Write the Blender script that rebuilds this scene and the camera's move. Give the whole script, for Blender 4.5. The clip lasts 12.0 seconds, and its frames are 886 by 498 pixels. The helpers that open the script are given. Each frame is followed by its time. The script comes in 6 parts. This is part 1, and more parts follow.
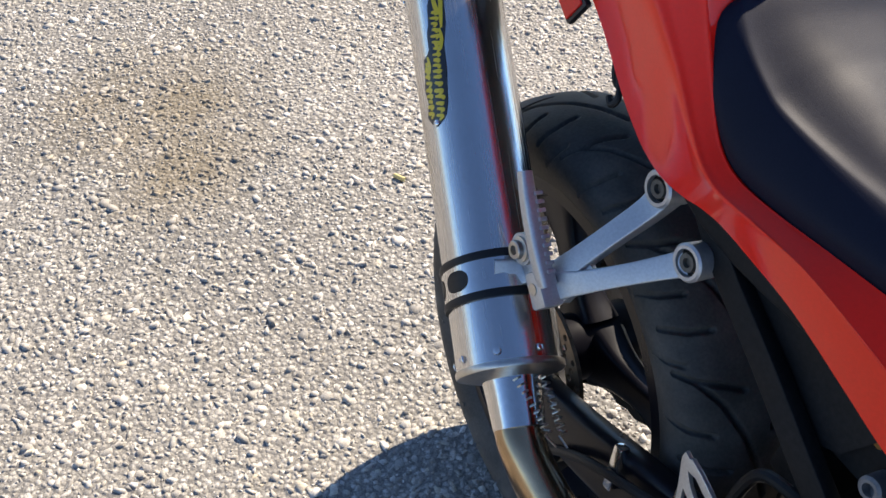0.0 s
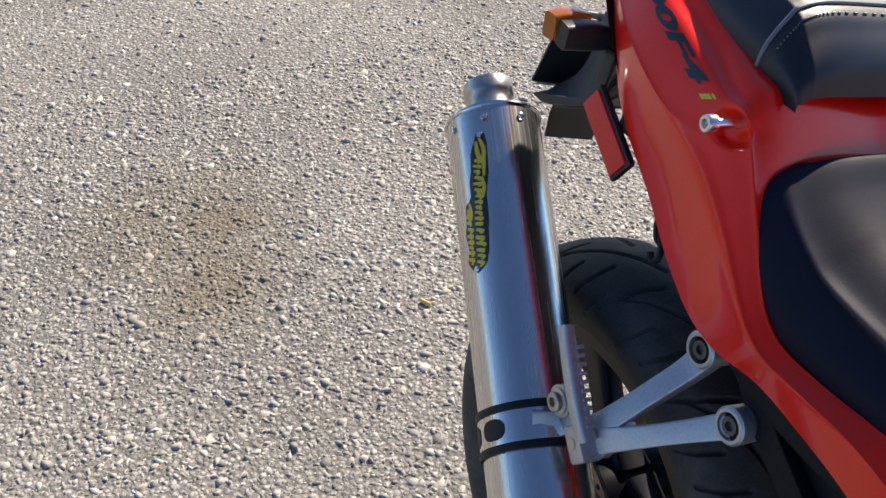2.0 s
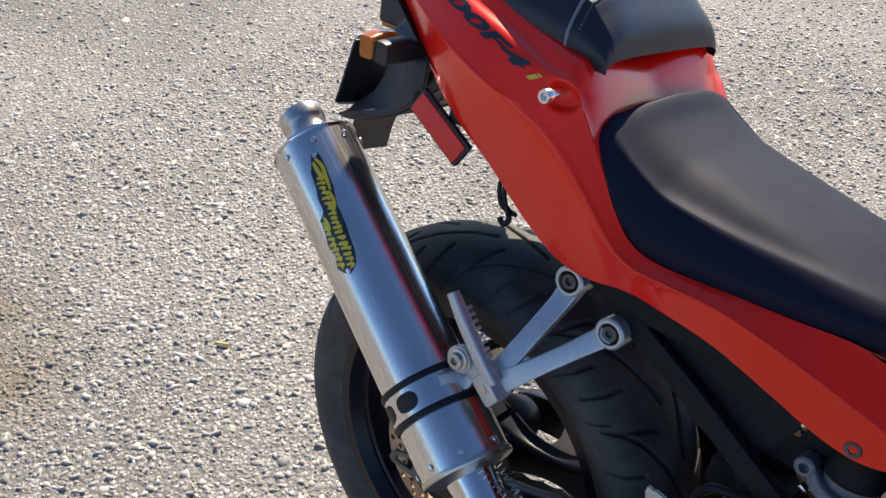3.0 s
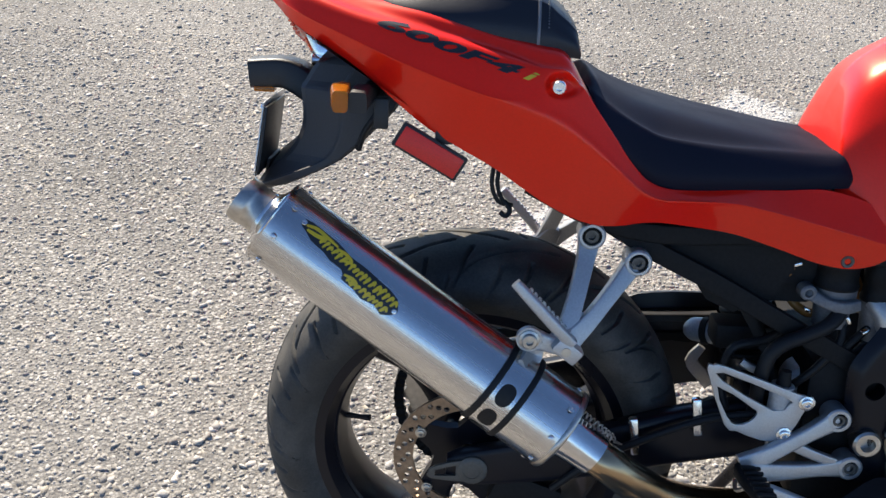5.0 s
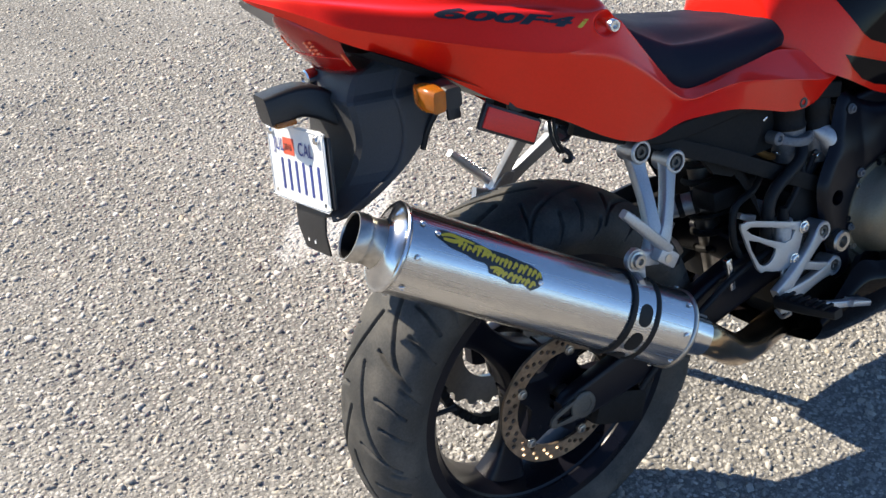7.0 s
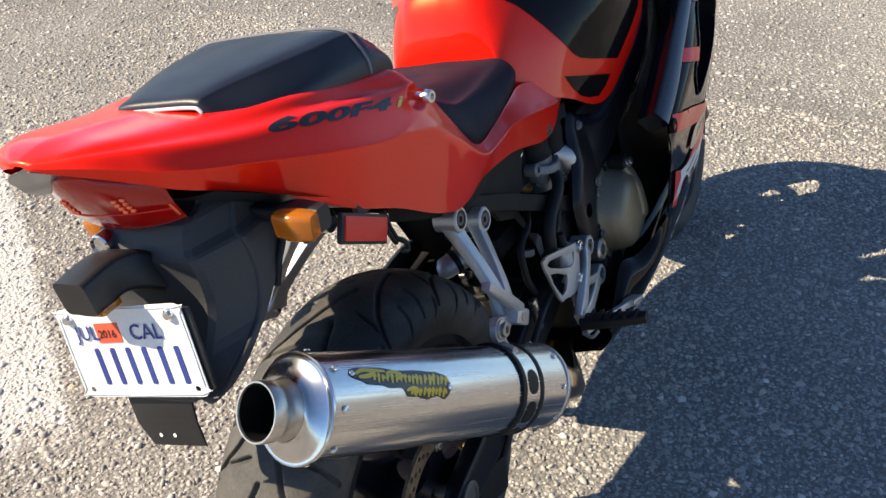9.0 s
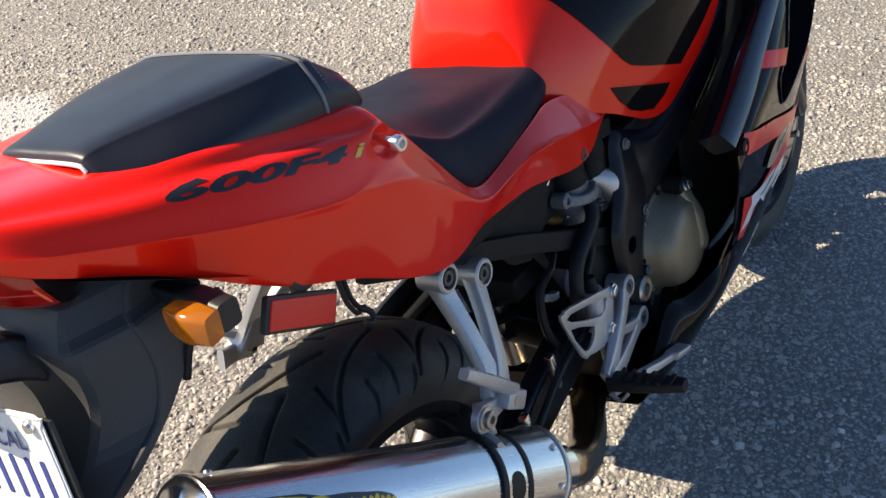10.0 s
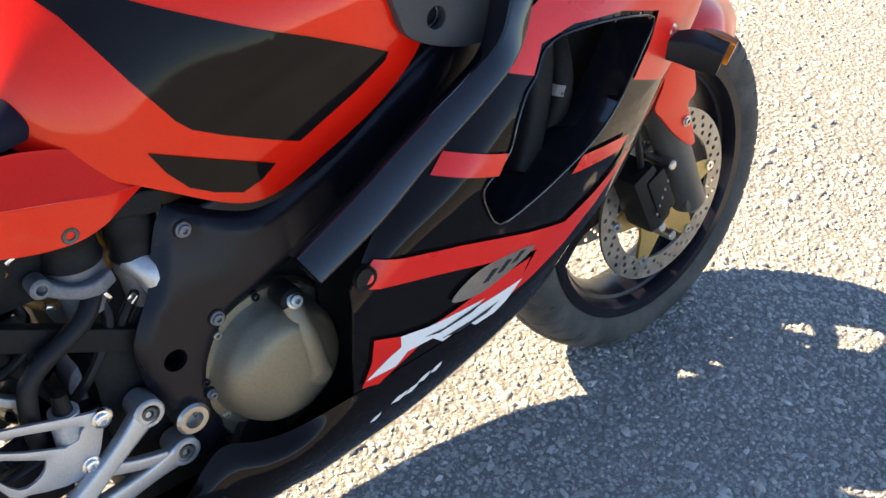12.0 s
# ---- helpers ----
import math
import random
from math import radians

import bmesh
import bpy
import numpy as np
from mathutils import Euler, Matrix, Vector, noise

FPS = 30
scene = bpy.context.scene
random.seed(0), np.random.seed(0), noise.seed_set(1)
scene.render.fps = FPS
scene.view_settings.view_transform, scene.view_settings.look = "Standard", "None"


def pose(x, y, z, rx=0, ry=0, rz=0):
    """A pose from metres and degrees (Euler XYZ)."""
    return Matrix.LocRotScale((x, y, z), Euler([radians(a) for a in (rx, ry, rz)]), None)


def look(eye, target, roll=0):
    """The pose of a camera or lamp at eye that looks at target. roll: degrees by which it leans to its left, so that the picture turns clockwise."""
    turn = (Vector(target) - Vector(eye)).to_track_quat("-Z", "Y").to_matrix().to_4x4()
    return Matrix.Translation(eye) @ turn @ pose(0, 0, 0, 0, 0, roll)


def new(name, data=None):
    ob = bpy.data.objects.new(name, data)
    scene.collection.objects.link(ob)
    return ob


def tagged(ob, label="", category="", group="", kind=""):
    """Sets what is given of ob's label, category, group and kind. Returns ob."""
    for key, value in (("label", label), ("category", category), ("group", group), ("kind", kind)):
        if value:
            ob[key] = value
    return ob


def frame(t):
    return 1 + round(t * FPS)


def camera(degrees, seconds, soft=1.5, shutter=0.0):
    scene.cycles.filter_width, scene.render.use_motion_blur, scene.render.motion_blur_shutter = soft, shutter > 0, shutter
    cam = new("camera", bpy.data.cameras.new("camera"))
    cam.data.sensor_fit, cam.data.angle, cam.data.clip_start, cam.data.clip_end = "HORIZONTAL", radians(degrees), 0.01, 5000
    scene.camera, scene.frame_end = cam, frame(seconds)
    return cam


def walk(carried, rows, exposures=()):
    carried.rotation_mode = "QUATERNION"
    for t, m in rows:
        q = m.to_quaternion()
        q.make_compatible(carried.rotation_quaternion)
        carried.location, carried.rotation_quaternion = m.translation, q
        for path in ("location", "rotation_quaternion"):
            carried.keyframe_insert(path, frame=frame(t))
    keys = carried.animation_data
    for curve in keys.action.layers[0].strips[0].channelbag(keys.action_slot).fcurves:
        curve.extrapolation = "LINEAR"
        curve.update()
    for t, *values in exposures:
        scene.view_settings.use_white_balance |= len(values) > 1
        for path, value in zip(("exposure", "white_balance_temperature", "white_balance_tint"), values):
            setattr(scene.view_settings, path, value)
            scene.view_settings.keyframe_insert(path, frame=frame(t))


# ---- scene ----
cam = camera(46.5, 12.0)
PATH = [
    (0, (0.674, -0.479, 1.291), (-0.63, 0.106, -0.107), 0.5),
    (0.5, (0.651, -0.469, 1.308), (-0.722, 0.152, -0.007), 1.2),
    (1, (0.638, -0.458, 1.313), (-0.764, 0.164, 0.029), 1.1),
    (1.5, (0.633, -0.468, 1.327), (-0.795, 0.179, 0.086), 2.1),
    (2, (0.642, -0.498, 1.329), (-0.794, 0.118, 0.08), 1.8),
    (2.5, (0.659, -0.587, 1.341), (-0.609, 0.339, 0.103), 3.8),
    (3, (0.634, -0.76, 1.369), (-0.483, 0.417, 0.2), 2.2),
    (3.2, (0.621, -0.816, 1.383), (-0.453, 0.446, 0.263), 1.7),
    (4.8, (0.082, -1.093, 1.37), (-0.156, 0.574, 0.292), 2.2),
    (5, (0.003, -1.146, 1.38), (-0.092, 0.536, 0.301), 2.6),
    (5.5, (-0.149, -1.166, 1.385), (-0.022, 0.505, 0.292), 3.6),
    (6, (-0.345, -1.07, 1.374), (-0.09, 0.543, 0.219), 0.3),
    (6.5, (-0.524, -1.005, 1.378), (-0.042, 0.565, 0.236), -0.2),
    (7, (-0.717, -0.97, 1.404), (0.087, 0.461, 0.261), -1.3),
    (7.2, (-0.765, -0.943, 1.409), (0.102, 0.449, 0.265), -0.5),
    (8.8, (-0.893, -0.581, 1.375), (0.5, 0.307, 0.249), -0.6),
    (9, (-0.893, -0.559, 1.382), (0.59, 0.251, 0.312), -1.5),
    (9.5, (-0.795, -0.539, 1.37), (0.671, 0.308, 0.305), -2.3),
    (10, (-0.576, -0.538, 1.38), (0.721, 0.412, 0.192), -2.3),
    (10.5, (-0.394, -0.547, 1.352), (0.874, 0.391, 0.123), -2.4),
    (11, (-0.134, -0.583, 1.345), (1.076, 0.356, 0.059), 0.6),
    (11.5, (0.088, -0.695, 1.328), (1.17, 0.386, 0.039), 3.6),
    (12, (0.266, -0.744, 1.347), (1.23, 0.354, -0.018), 6.8),
]
walk(cam, [(t, look(eye, target, roll)) for t, eye, target, roll in PATH], [(0.0, 1.24, 7500, 12), (0.5, 1.02, 7450, 12), (1.5, 0.84, 7450, 12), (2.5, 0.85, 7300, 11), (3.0, 1.06, 7300, 11), (5.0, 1.02, 7200, 10), (6.0, 1.16, 7150, 9), (6.5, 1.0, 7150, 9), (7.0, 1.05, 7150, 9), (9.0, 1.04, 7900, 10), (10.0, 1.1, 8100, 11), (10.5, 1.5, 8600, 12), (11.3, 1.96, 9200, 12), (12.0, 2.14, 9200, 12)])

# ---- world, sun ----
SUN_AZ, SUN_EL = 120.3, 38.6
world = bpy.data.worlds.new("sky")
scene.world = world
world.use_nodes = True
wn = world.node_tree
wn.nodes.clear()
w_out = wn.nodes.new("ShaderNodeOutputWorld")
w_bg = wn.nodes.new("ShaderNodeBackground")
w_sky = wn.nodes.new("ShaderNodeTexSky")
w_sky.sky_type = "NISHITA"
w_sky.sun_disc = False
w_sky.dust_density, w_sky.ozone_density, w_sky.air_density, w_sky.altitude = 0.0, 8.0, 1.0, 2500.0
w_sky.sun_elevation = radians(SUN_EL)
w_sky.sun_rotation = radians(90.0 - SUN_AZ)
w_bg.inputs["Strength"].default_value = 0.108
wn.links.new(w_sky.outputs["Color"], w_bg.inputs["Color"])
wn.links.new(w_bg.outputs["Background"], w_out.inputs["Surface"])

sun = new("sun", bpy.data.lights.new("sun", "SUN"))
sun.data.energy, sun.data.angle, sun.data.color = 4.5, radians(0.53), (1.0, 0.95, 0.87)
_e, _a = radians(SUN_EL), radians(SUN_AZ)
sun.matrix_world = look((0, 0, 5), (-math.cos(_e) * math.cos(_a), -math.cos(_e) * math.sin(_a), 5 - math.sin(_e)))


# ---- materials ----
def material(name, color, rough=0.5, metal=0.0, coat=0.0, grain=0.15, scale=120.0, bump=0.0, stain=0.1, stain_scale=9.0, spec=0.5, dust=0.0):
    """A surface with grain and stains at two scales, and fine relief."""
    m = bpy.data.materials.new(name)
    m.use_nodes = True
    n, l = m.node_tree.nodes, m.node_tree.links
    b = n["Principled BSDF"]
    b.inputs["Metallic"].default_value = metal
    b.inputs["Coat Weight"].default_value = coat
    b.inputs["Coat Roughness"].default_value = 0.04
    b.inputs["Specular IOR Level"].default_value = spec
    co = n.new("ShaderNodeTexCoord")
    fine, broad = n.new("ShaderNodeTexNoise"), n.new("ShaderNodeTexNoise")
    fine.inputs["Scale"].default_value, fine.inputs["Detail"].default_value = scale, 4
    broad.inputs["Scale"].default_value, broad.inputs["Detail"].default_value = stain_scale, 5
    for t in (fine, broad):
        l.new(co.outputs["Object"], t.inputs["Vector"])
    base = n.new("ShaderNodeRGB")
    base.outputs[0].default_value = (*color, 1)
    last = base.outputs[0]
    for tex, amount in ((fine, grain), (broad, stain)):
        ramp = n.new("ShaderNodeMapRange")
        ramp.inputs["From Min"].default_value, ramp.inputs["From Max"].default_value = 0.3, 0.7
        ramp.inputs["To Min"].default_value, ramp.inputs["To Max"].default_value = 1 - amount, 1 + amount
        l.new(tex.outputs["Fac"], ramp.inputs["Value"])
        mul = n.new("ShaderNodeVectorMath")
        mul.operation = "SCALE"
        l.new(last, mul.inputs[0])
        l.new(ramp.outputs["Result"], mul.inputs["Scale"])
        last = mul.outputs[0]
    if dust:
        dr = n.new("ShaderNodeMapRange")
        dr.inputs["From Min"].default_value, dr.inputs["From Max"].default_value = 0.45, 0.8
        dr.inputs["To Max"].default_value = dust
        l.new(broad.outputs["Fac"], dr.inputs["Value"])
        mix = n.new("ShaderNodeMix")
        mix.data_type = "RGBA"
        mix.inputs[7].default_value = (0.30, 0.26, 0.21, 1)
        l.new(dr.outputs["Result"], mix.inputs[0])
        l.new(last, mix.inputs[6])
        last = mix.outputs[2]
    l.new(last, b.inputs["Base Color"])
    rr = n.new("ShaderNodeMapRange")
    rr.inputs["From Min"].default_value, rr.inputs["From Max"].default_value = 0.3, 0.7
    rr.inputs["To Min"].default_value, rr.inputs["To Max"].default_value = rough * 0.85, min(1.0, rough * 1.2)
    l.new(broad.outputs["Fac"], rr.inputs["Value"])
    l.new(rr.outputs["Result"], b.inputs["Roughness"])
    if bump:
        bp = n.new("ShaderNodeBump")
        bp.inputs["Strength"].default_value, bp.inputs["Distance"].default_value = bump, 0.001
        l.new(fine.outputs["Fac"], bp.inputs["Height"])
        l.new(bp.outputs["Normal"], b.inputs["Normal"])
    return m


RED = material("red_paint", (0.95, 0.011, 0.006), 0.34, 0, 0.6, 0.03, 300, 0, 0.04, 9.0, 0.9)
RED.node_tree.nodes["Principled BSDF"].inputs["Specular Tint"].default_value = (1.0, 0.20, 0.035, 1)
BLACK_PAINT = material("black_paint", (0.008, 0.006, 0.006), 0.07, 0, 0.0, 0.1, 300, 0, 0.1, 9.0, 0.17, dust=0.001)
BLACK_GLOSS = material("black_gloss", (0.007, 0.007, 0.010), 0.10, 0, 0.2, 0.1, 300, 0, 0.1, 9.0, 0.55, dust=0.002)
PLASTIC = material("black_plastic", (0.012, 0.012, 0.014), 0.45, 0, 0, 0.2, 500, 0.25, 0.15, dust=0.03)
FRAME = material("black_frame", (0.006, 0.006, 0.010), 0.30, 0.0, 0.0, 0.15, 600, 0.08, 0.15, 9.0, 0.26)
VINYL = material("seat_vinyl", (0.010, 0.012, 0.023), 0.60, 0, 0, 0.15, 900, 0.15, 0.12, 9.0, 0.12)
PAD_VINYL = material("pillion_vinyl", (0.010, 0.011, 0.017), 0.40, 0, 0, 0.15, 900, 0.15, 0.12, 9.0, 0.45)
RUBBER = material("tyre_rubber", (0.052, 0.0495, 0.045), 0.66, 0, 0, 0.2, 300, 0.3, 0.25, 20, 0.35, dust=0.20)
STEEL = material("polished_steel", (0.62, 0.61, 0.60), 0.17, 1.0, 0, 0.04, 200, 0, 0.05)
STEEL_DULL = material("dull_steel", (0.50, 0.47, 0.43), 0.32, 1.0, 0, 0.1, 150, 0.1, 0.15)
CAST = material("cast_aluminium", (0.50, 0.50, 0.50), 0.42, 0.75, 0, 0.08, 400, 0.2, 0.1)
BRONZE = material("cover_metal", (0.21, 0.175, 0.12), 0.42, 0.55, 0, 0.08, 300, 0.1, 0.12)
DISC = material("rusty_disc", (0.30, 0.21, 0.14), 0.45, 0.7, 0, 0.2, 150, 0.2, 0.25, 30)
DISC_FRONT = material("steel_disc", (0.36, 0.33, 0.29), 0.35, 0.85, 0, 0.12, 200, 0.1, 0.15, 30)
GOLD = material("gold_anodised", (0.42, 0.30, 0.12), 0.38, 0.8, 0, 0.08, 200, 0, 0.12)
DARK = material("engine_black", (0.009, 0.0085, 0.0085), 0.6, 0, 0, 0.3, 200, 0.3, 0.3, 14, 0.22, dust=0.004)
HOSE = material("rubber_hose", (0.009, 0.009, 0.010), 0.5, 0, 0, 0.2, 300, 0.1, 0.2, 9.0, 0.3)
PIPE = material("heat_tinted_pipe", (0.40, 0.28, 0.17), 0.22, 1.0, 0, 0.12, 60, 0, 0.25, 14)
CHROME = material("bright_steel", (0.72, 0.72, 0.72), 0.2, 1.0, 0, 0.03, 200, 0, 0.05)
GREY_METAL = material("grey_metal", (0.42, 0.43, 0.44), 0.5, 0.55, 0, 0.12, 300, 0.2, 0.2)
FORK = material("fork_grey", (0.10, 0.095, 0.085), 0.45, 0.4, 0, 0.12, 300, 0.1, 0.15)
DULL_CAST = material("dull_cast", (0.17, 0.17, 0.175), 0.5, 0.4, 0, 0.15, 300, 0.2, 0.2)
GREY_PLASTIC = material("grey_plastic", (0.040, 0.040, 0.042), 0.6, 0, 0, 0.15, 600, 0.3, 0.12, dust=0.05)
PIPING = material("grey_piping", (0.16, 0.16, 0.17), 0.35, 0, 0.2, 0.05, 300, 0, 0.05)
WHITE_PIPING = material("white_piping", (0.72, 0.71, 0.70), 0.35, 0, 0.2, 0.05, 300, 0, 0.08)
BROWN_RUBBER = material("orange_brown_rubber", (0.30, 0.12, 0.02), 0.45, 0, 0.1, 0.12, 200, 0.1, 0.2)
YELLOW = material("yellow_vinyl", (0.72, 0.50, 0.02), 0.35, 0, 0.4, 0.03, 200, 0, 0.05)
BLACK_VINYL = material("black_vinyl", (0.012, 0.012, 0.014), 0.35, 0, 0.4, 0.05, 200, 0, 0.08)
RED_VINYL = material("red_vinyl", (0.88, 0.014, 0.009), 0.3, 0, 0.15, 0.03, 200, 0, 0.05)
BLUE_INK = material("blue_ink", (0.025, 0.045, 0.22), 0.5, 0, 0, 0.05, 200, 0, 0.1)
STICKER = material("orange_red_sticker", (0.75, 0.10, 0.05), 0.45, 0, 0, 0.05, 200, 0, 0.1)
FILTER = material("cigarette_filter", (0.62, 0.48, 0.20), 0.8, 0, 0, 0.15, 900, 0.3, 0.1)


def lens_material(name, color, rough=0.12):
    """Moulded coloured plastic that lets light through."""
    m = material(name, color, rough, 0, 0.2, 0.05, 300, 0.1, 0.08)
    b = m.node_tree.nodes["Principled BSDF"]
    b.inputs["Transmission Weight"].default_value = 0.6
    b.inputs["IOR"].default_value = 1.49
    return m


AMBER = lens_material("amber_lens", (0.85, 0.26, 0.02))
RED_LENS = lens_material("red_lens", (0.66, 0.010, 0.008), 0.08)
RED_LENS.node_tree.nodes["Principled BSDF"].inputs["Transmission Weight"].default_value = 0.4
# brighter than the lens: the prisms' glow in the sun is in this colour
LENS_GLOW = material("sunlit_prism_red", (1.0, 0.16, 0.06), 0.22, 0.5, 0.8, 0.1, 900, 0.3, 0.05)
RED_REFLECTOR = material("red_reflector", (0.80, 0.022, 0.012), 0.4, 0, 0.1, 0.1, 600, 0.3, 0.05)
CLEAR = lens_material("smoke_lens", (0.10, 0.10, 0.11), 0.05)
WHITE = material("white_paint", (0.80, 0.80, 0.78), 0.35, 0, 0.3, 0.03, 200, 0, 0.05)


def oil_stain(n, l, colour):
    """Darkens and browns a colour where old oil has soaked in."""
    co = n.new("ShaderNodeTexCoord")
    wob = n.new("ShaderNodeTexNoise")
    wob.inputs["Scale"].default_value, wob.inputs["Detail"].default_value = 5.0, 6
    l.new(co.outputs["Object"], wob.inputs["Vector"])
    total = None
    for x, y, r in ((-1.12, -0.30, 0.40), (-0.92, -0.33, 0.24)):
        far = n.new("ShaderNodeVectorMath")
        far.operation = "DISTANCE"
        far.inputs[1].default_value = (x, y, 0)
        l.new(co.outputs["Object"], far.inputs[0])
        fade = n.new("ShaderNodeMapRange")
        fade.inputs["From Min"].default_value, fade.inputs["From Max"].default_value = r, 0.0
        l.new(far.outputs["Value"], fade.inputs["Value"])
        if total is None:
            total = fade.outputs["Result"]
        else:
            add = n.new("ShaderNodeMath")
            add.operation = "MAXIMUM"
            l.new(total, add.inputs[0])
            l.new(fade.outputs["Result"], add.inputs[1])
            total = add.outputs[0]
    mul = n.new("ShaderNodeMath")
    mul.operation = "MULTIPLY"
    l.new(total, mul.inputs[0])
    l.new(wob.outputs["Fac"], mul.inputs[1])
    edge = n.new("ShaderNodeMapRange")
    edge.inputs["From Min"].default_value, edge.inputs["From Max"].default_value = 0.12, 0.45
    edge.inputs["To Max"].default_value = 0.62
    l.new(mul.outputs[0], edge.inputs["Value"])
    mix = n.new("ShaderNodeMix")
    mix.data_type = "RGBA"
    mix.inputs[7].default_value = (0.16, 0.125, 0.075, 1)
    l.new(edge.outputs["Result"], mix.inputs[0])
    l.new(colour, mix.inputs[6])
    return mix.outputs[2]


def road_stripe(n, l, colour):
    """A worn stripe of white road paint that crosses the lot beyond the motorcycle."""
    co = n.new("ShaderNodeTexCoord")
    start, way, long, half = Vector((-0.12, 0.72, 0)), Vector((0.5963, 0.8028, 0)), 1.75, 0.17

    def value(op, a, b=None):
        m = n.new("ShaderNodeMath")
        m.operation = op
        for k, q in enumerate((a, b)):
            if isinstance(q, (int, float)):
                m.inputs[k].default_value = q
            elif q is not None:
                l.new(q, m.inputs[k])
        return m.outputs[0]

    rel = n.new("ShaderNodeVectorMath")
    rel.operation = "SUBTRACT"
    rel.inputs[1].default_value = start
    l.new(co.outputs["Object"], rel.inputs[0])
    dots = []
    for d in (way, Vector((-way.y, way.x, 0))):
        dot = n.new("ShaderNodeVectorMath")
        dot.operation = "DOT_PRODUCT"
        dot.inputs[1].default_value = d
        l.new(rel.outputs[0], dot.inputs[0])
        dots.append(dot.outputs["Value"])
    side = value("SUBTRACT", 1.0, value("DIVIDE", value("ABSOLUTE", dots[1]), half))
    ends = value("MINIMUM", value("DIVIDE", dots[0], 0.35), value("DIVIDE", value("SUBTRACT", long, dots[0]), 0.15))
    inside_it = value("MINIMUM", value("MULTIPLY", side, 2.2), ends)
    total = value("MINIMUM", inside_it, 1.0)
    for scale, much in ((5.0, 0.9), (38.0, 0.9), (160.0, 0.7)):
        wear = n.new("ShaderNodeTexNoise")
        wear.inputs["Scale"].default_value, wear.inputs["Detail"].default_value = scale, 4
        l.new(co.outputs["Object"], wear.inputs["Vector"])
        total = value("ADD", total, value("MULTIPLY", value("SUBTRACT", wear.outputs["Fac"], 0.5), much))
    keep = n.new("ShaderNodeMapRange")
    keep.inputs["From Min"].default_value, keep.inputs["From Max"].default_value = 0.55, 0.85
    keep.inputs["To Max"].default_value = 0.62
    l.new(total, keep.inputs["Value"])
    mix = n.new("ShaderNodeMix")
    mix.data_type = "RGBA"
    mix.inputs[7].default_value = (0.66, 0.65, 0.62, 1)
    l.new(keep.outputs["Result"], mix.inputs[0])
    l.new(colour, mix.inputs[6])
    return mix.outputs[2]


def asphalt_material():
    m = bpy.data.materials.new("asphalt")
    m.use_nodes = True
    n, l = m.node_tree.nodes, m.node_tree.links
    b = n["Principled BSDF"]
    b.inputs["Roughness"].default_value = 0.85
    b.inputs["Specular IOR Level"].default_value = 0.3
    co = n.new("ShaderNodeTexCoord")
    cells = n.new("ShaderNodeTexVoronoi")
    cells.inputs["Scale"].default_value = 110
    cells.inputs["Randomness"].default_value = 1.0
    small = n.new("ShaderNodeTexVoronoi")
    small.inputs["Scale"].default_value = 260
    broad, mid = n.new("ShaderNodeTexNoise"), n.new("ShaderNodeTexNoise")
    broad.inputs["Scale"].default_value, broad.inputs["Detail"].default_value = 1.1, 6
    mid.inputs["Scale"].default_value, mid.inputs["Detail"].default_value = 60, 6
    warp = n.new("ShaderNodeVectorMath")
    warp.operation = "MULTIPLY_ADD"
    warp.inputs[1].default_value = (0.006, 0.006, 0.006)
    l.new(mid.outputs["Color"], warp.inputs[0])
    l.new(co.outputs["Object"], warp.inputs[2])
    for t in (cells, small):
        l.new(warp.outputs[0], t.inputs["Vector"])
    for t in (broad, mid):
        l.new(co.outputs["Object"], t.inputs["Vector"])
    stone = n.new("ShaderNodeValToRGB")
    e = stone.color_ramp.elements
    e[0].position, e[0].color = 0.0, (0.19, 0.179, 0.162, 1)
    e[1].position, e[1].color = 1.0, (0.50, 0.472, 0.428, 1)
    for p, c in ((0.35, (0.26, 0.246, 0.222, 1)), (0.7, (0.40, 0.375, 0.335, 1))):
        q = e.new(p)
        q.color = c
    sep = n.new("ShaderNodeSeparateColor")
    l.new(cells.outputs["Color"], sep.inputs[0])
    l.new(sep.outputs[0], stone.inputs["Fac"])
    joint = n.new("ShaderNodeMapRange")
    joint.inputs["From Min"].default_value, joint.inputs["From Max"].default_value = 0.25, 0.62
    l.new(cells.outputs["Distance"], joint.inputs["Value"])
    tar = n.new("ShaderNodeMix")
    tar.data_type = "RGBA"
    tar.inputs[7].default_value = (0.19, 0.179, 0.162, 1)
    l.new(joint.outputs["Result"], tar.inputs[0])
    l.new(stone.outputs["Color"], tar.inputs[6])
    tone = n.new("ShaderNodeMapRange")
    tone.inputs["From Min"].default_value, tone.inputs["From Max"].default_value = 0.3, 0.7
    tone.inputs["To Min"].default_value, tone.inputs["To Max"].default_value = 0.72, 1.22
    l.new(broad.outputs["Fac"], tone.inputs["Value"])
    mul = n.new("ShaderNodeVectorMath")
    mul.operation = "SCALE"
    l.new(tar.outputs[2], mul.inputs[0])
    l.new(tone.outputs["Result"], mul.inputs["Scale"])
    grit = n.new("ShaderNodeTexNoise")
    grit.inputs["Scale"].default_value, grit.inputs["Detail"].default_value = 330, 3
    l.new(co.outputs["Object"], grit.inputs["Vector"])
    speck = n.new("ShaderNodeMapRange")
    speck.inputs["From Min"].default_value, speck.inputs["From Max"].default_value = 0.35, 0.65
    speck.inputs["To Min"].default_value, speck.inputs["To Max"].default_value = 0.72, 1.32
    l.new(grit.outputs["Fac"], speck.inputs["Value"])
    gritty = n.new("ShaderNodeVectorMath")
    gritty.operation = "SCALE"
    l.new(mul.outputs[0], gritty.inputs[0])
    l.new(speck.outputs["Result"], gritty.inputs["Scale"])
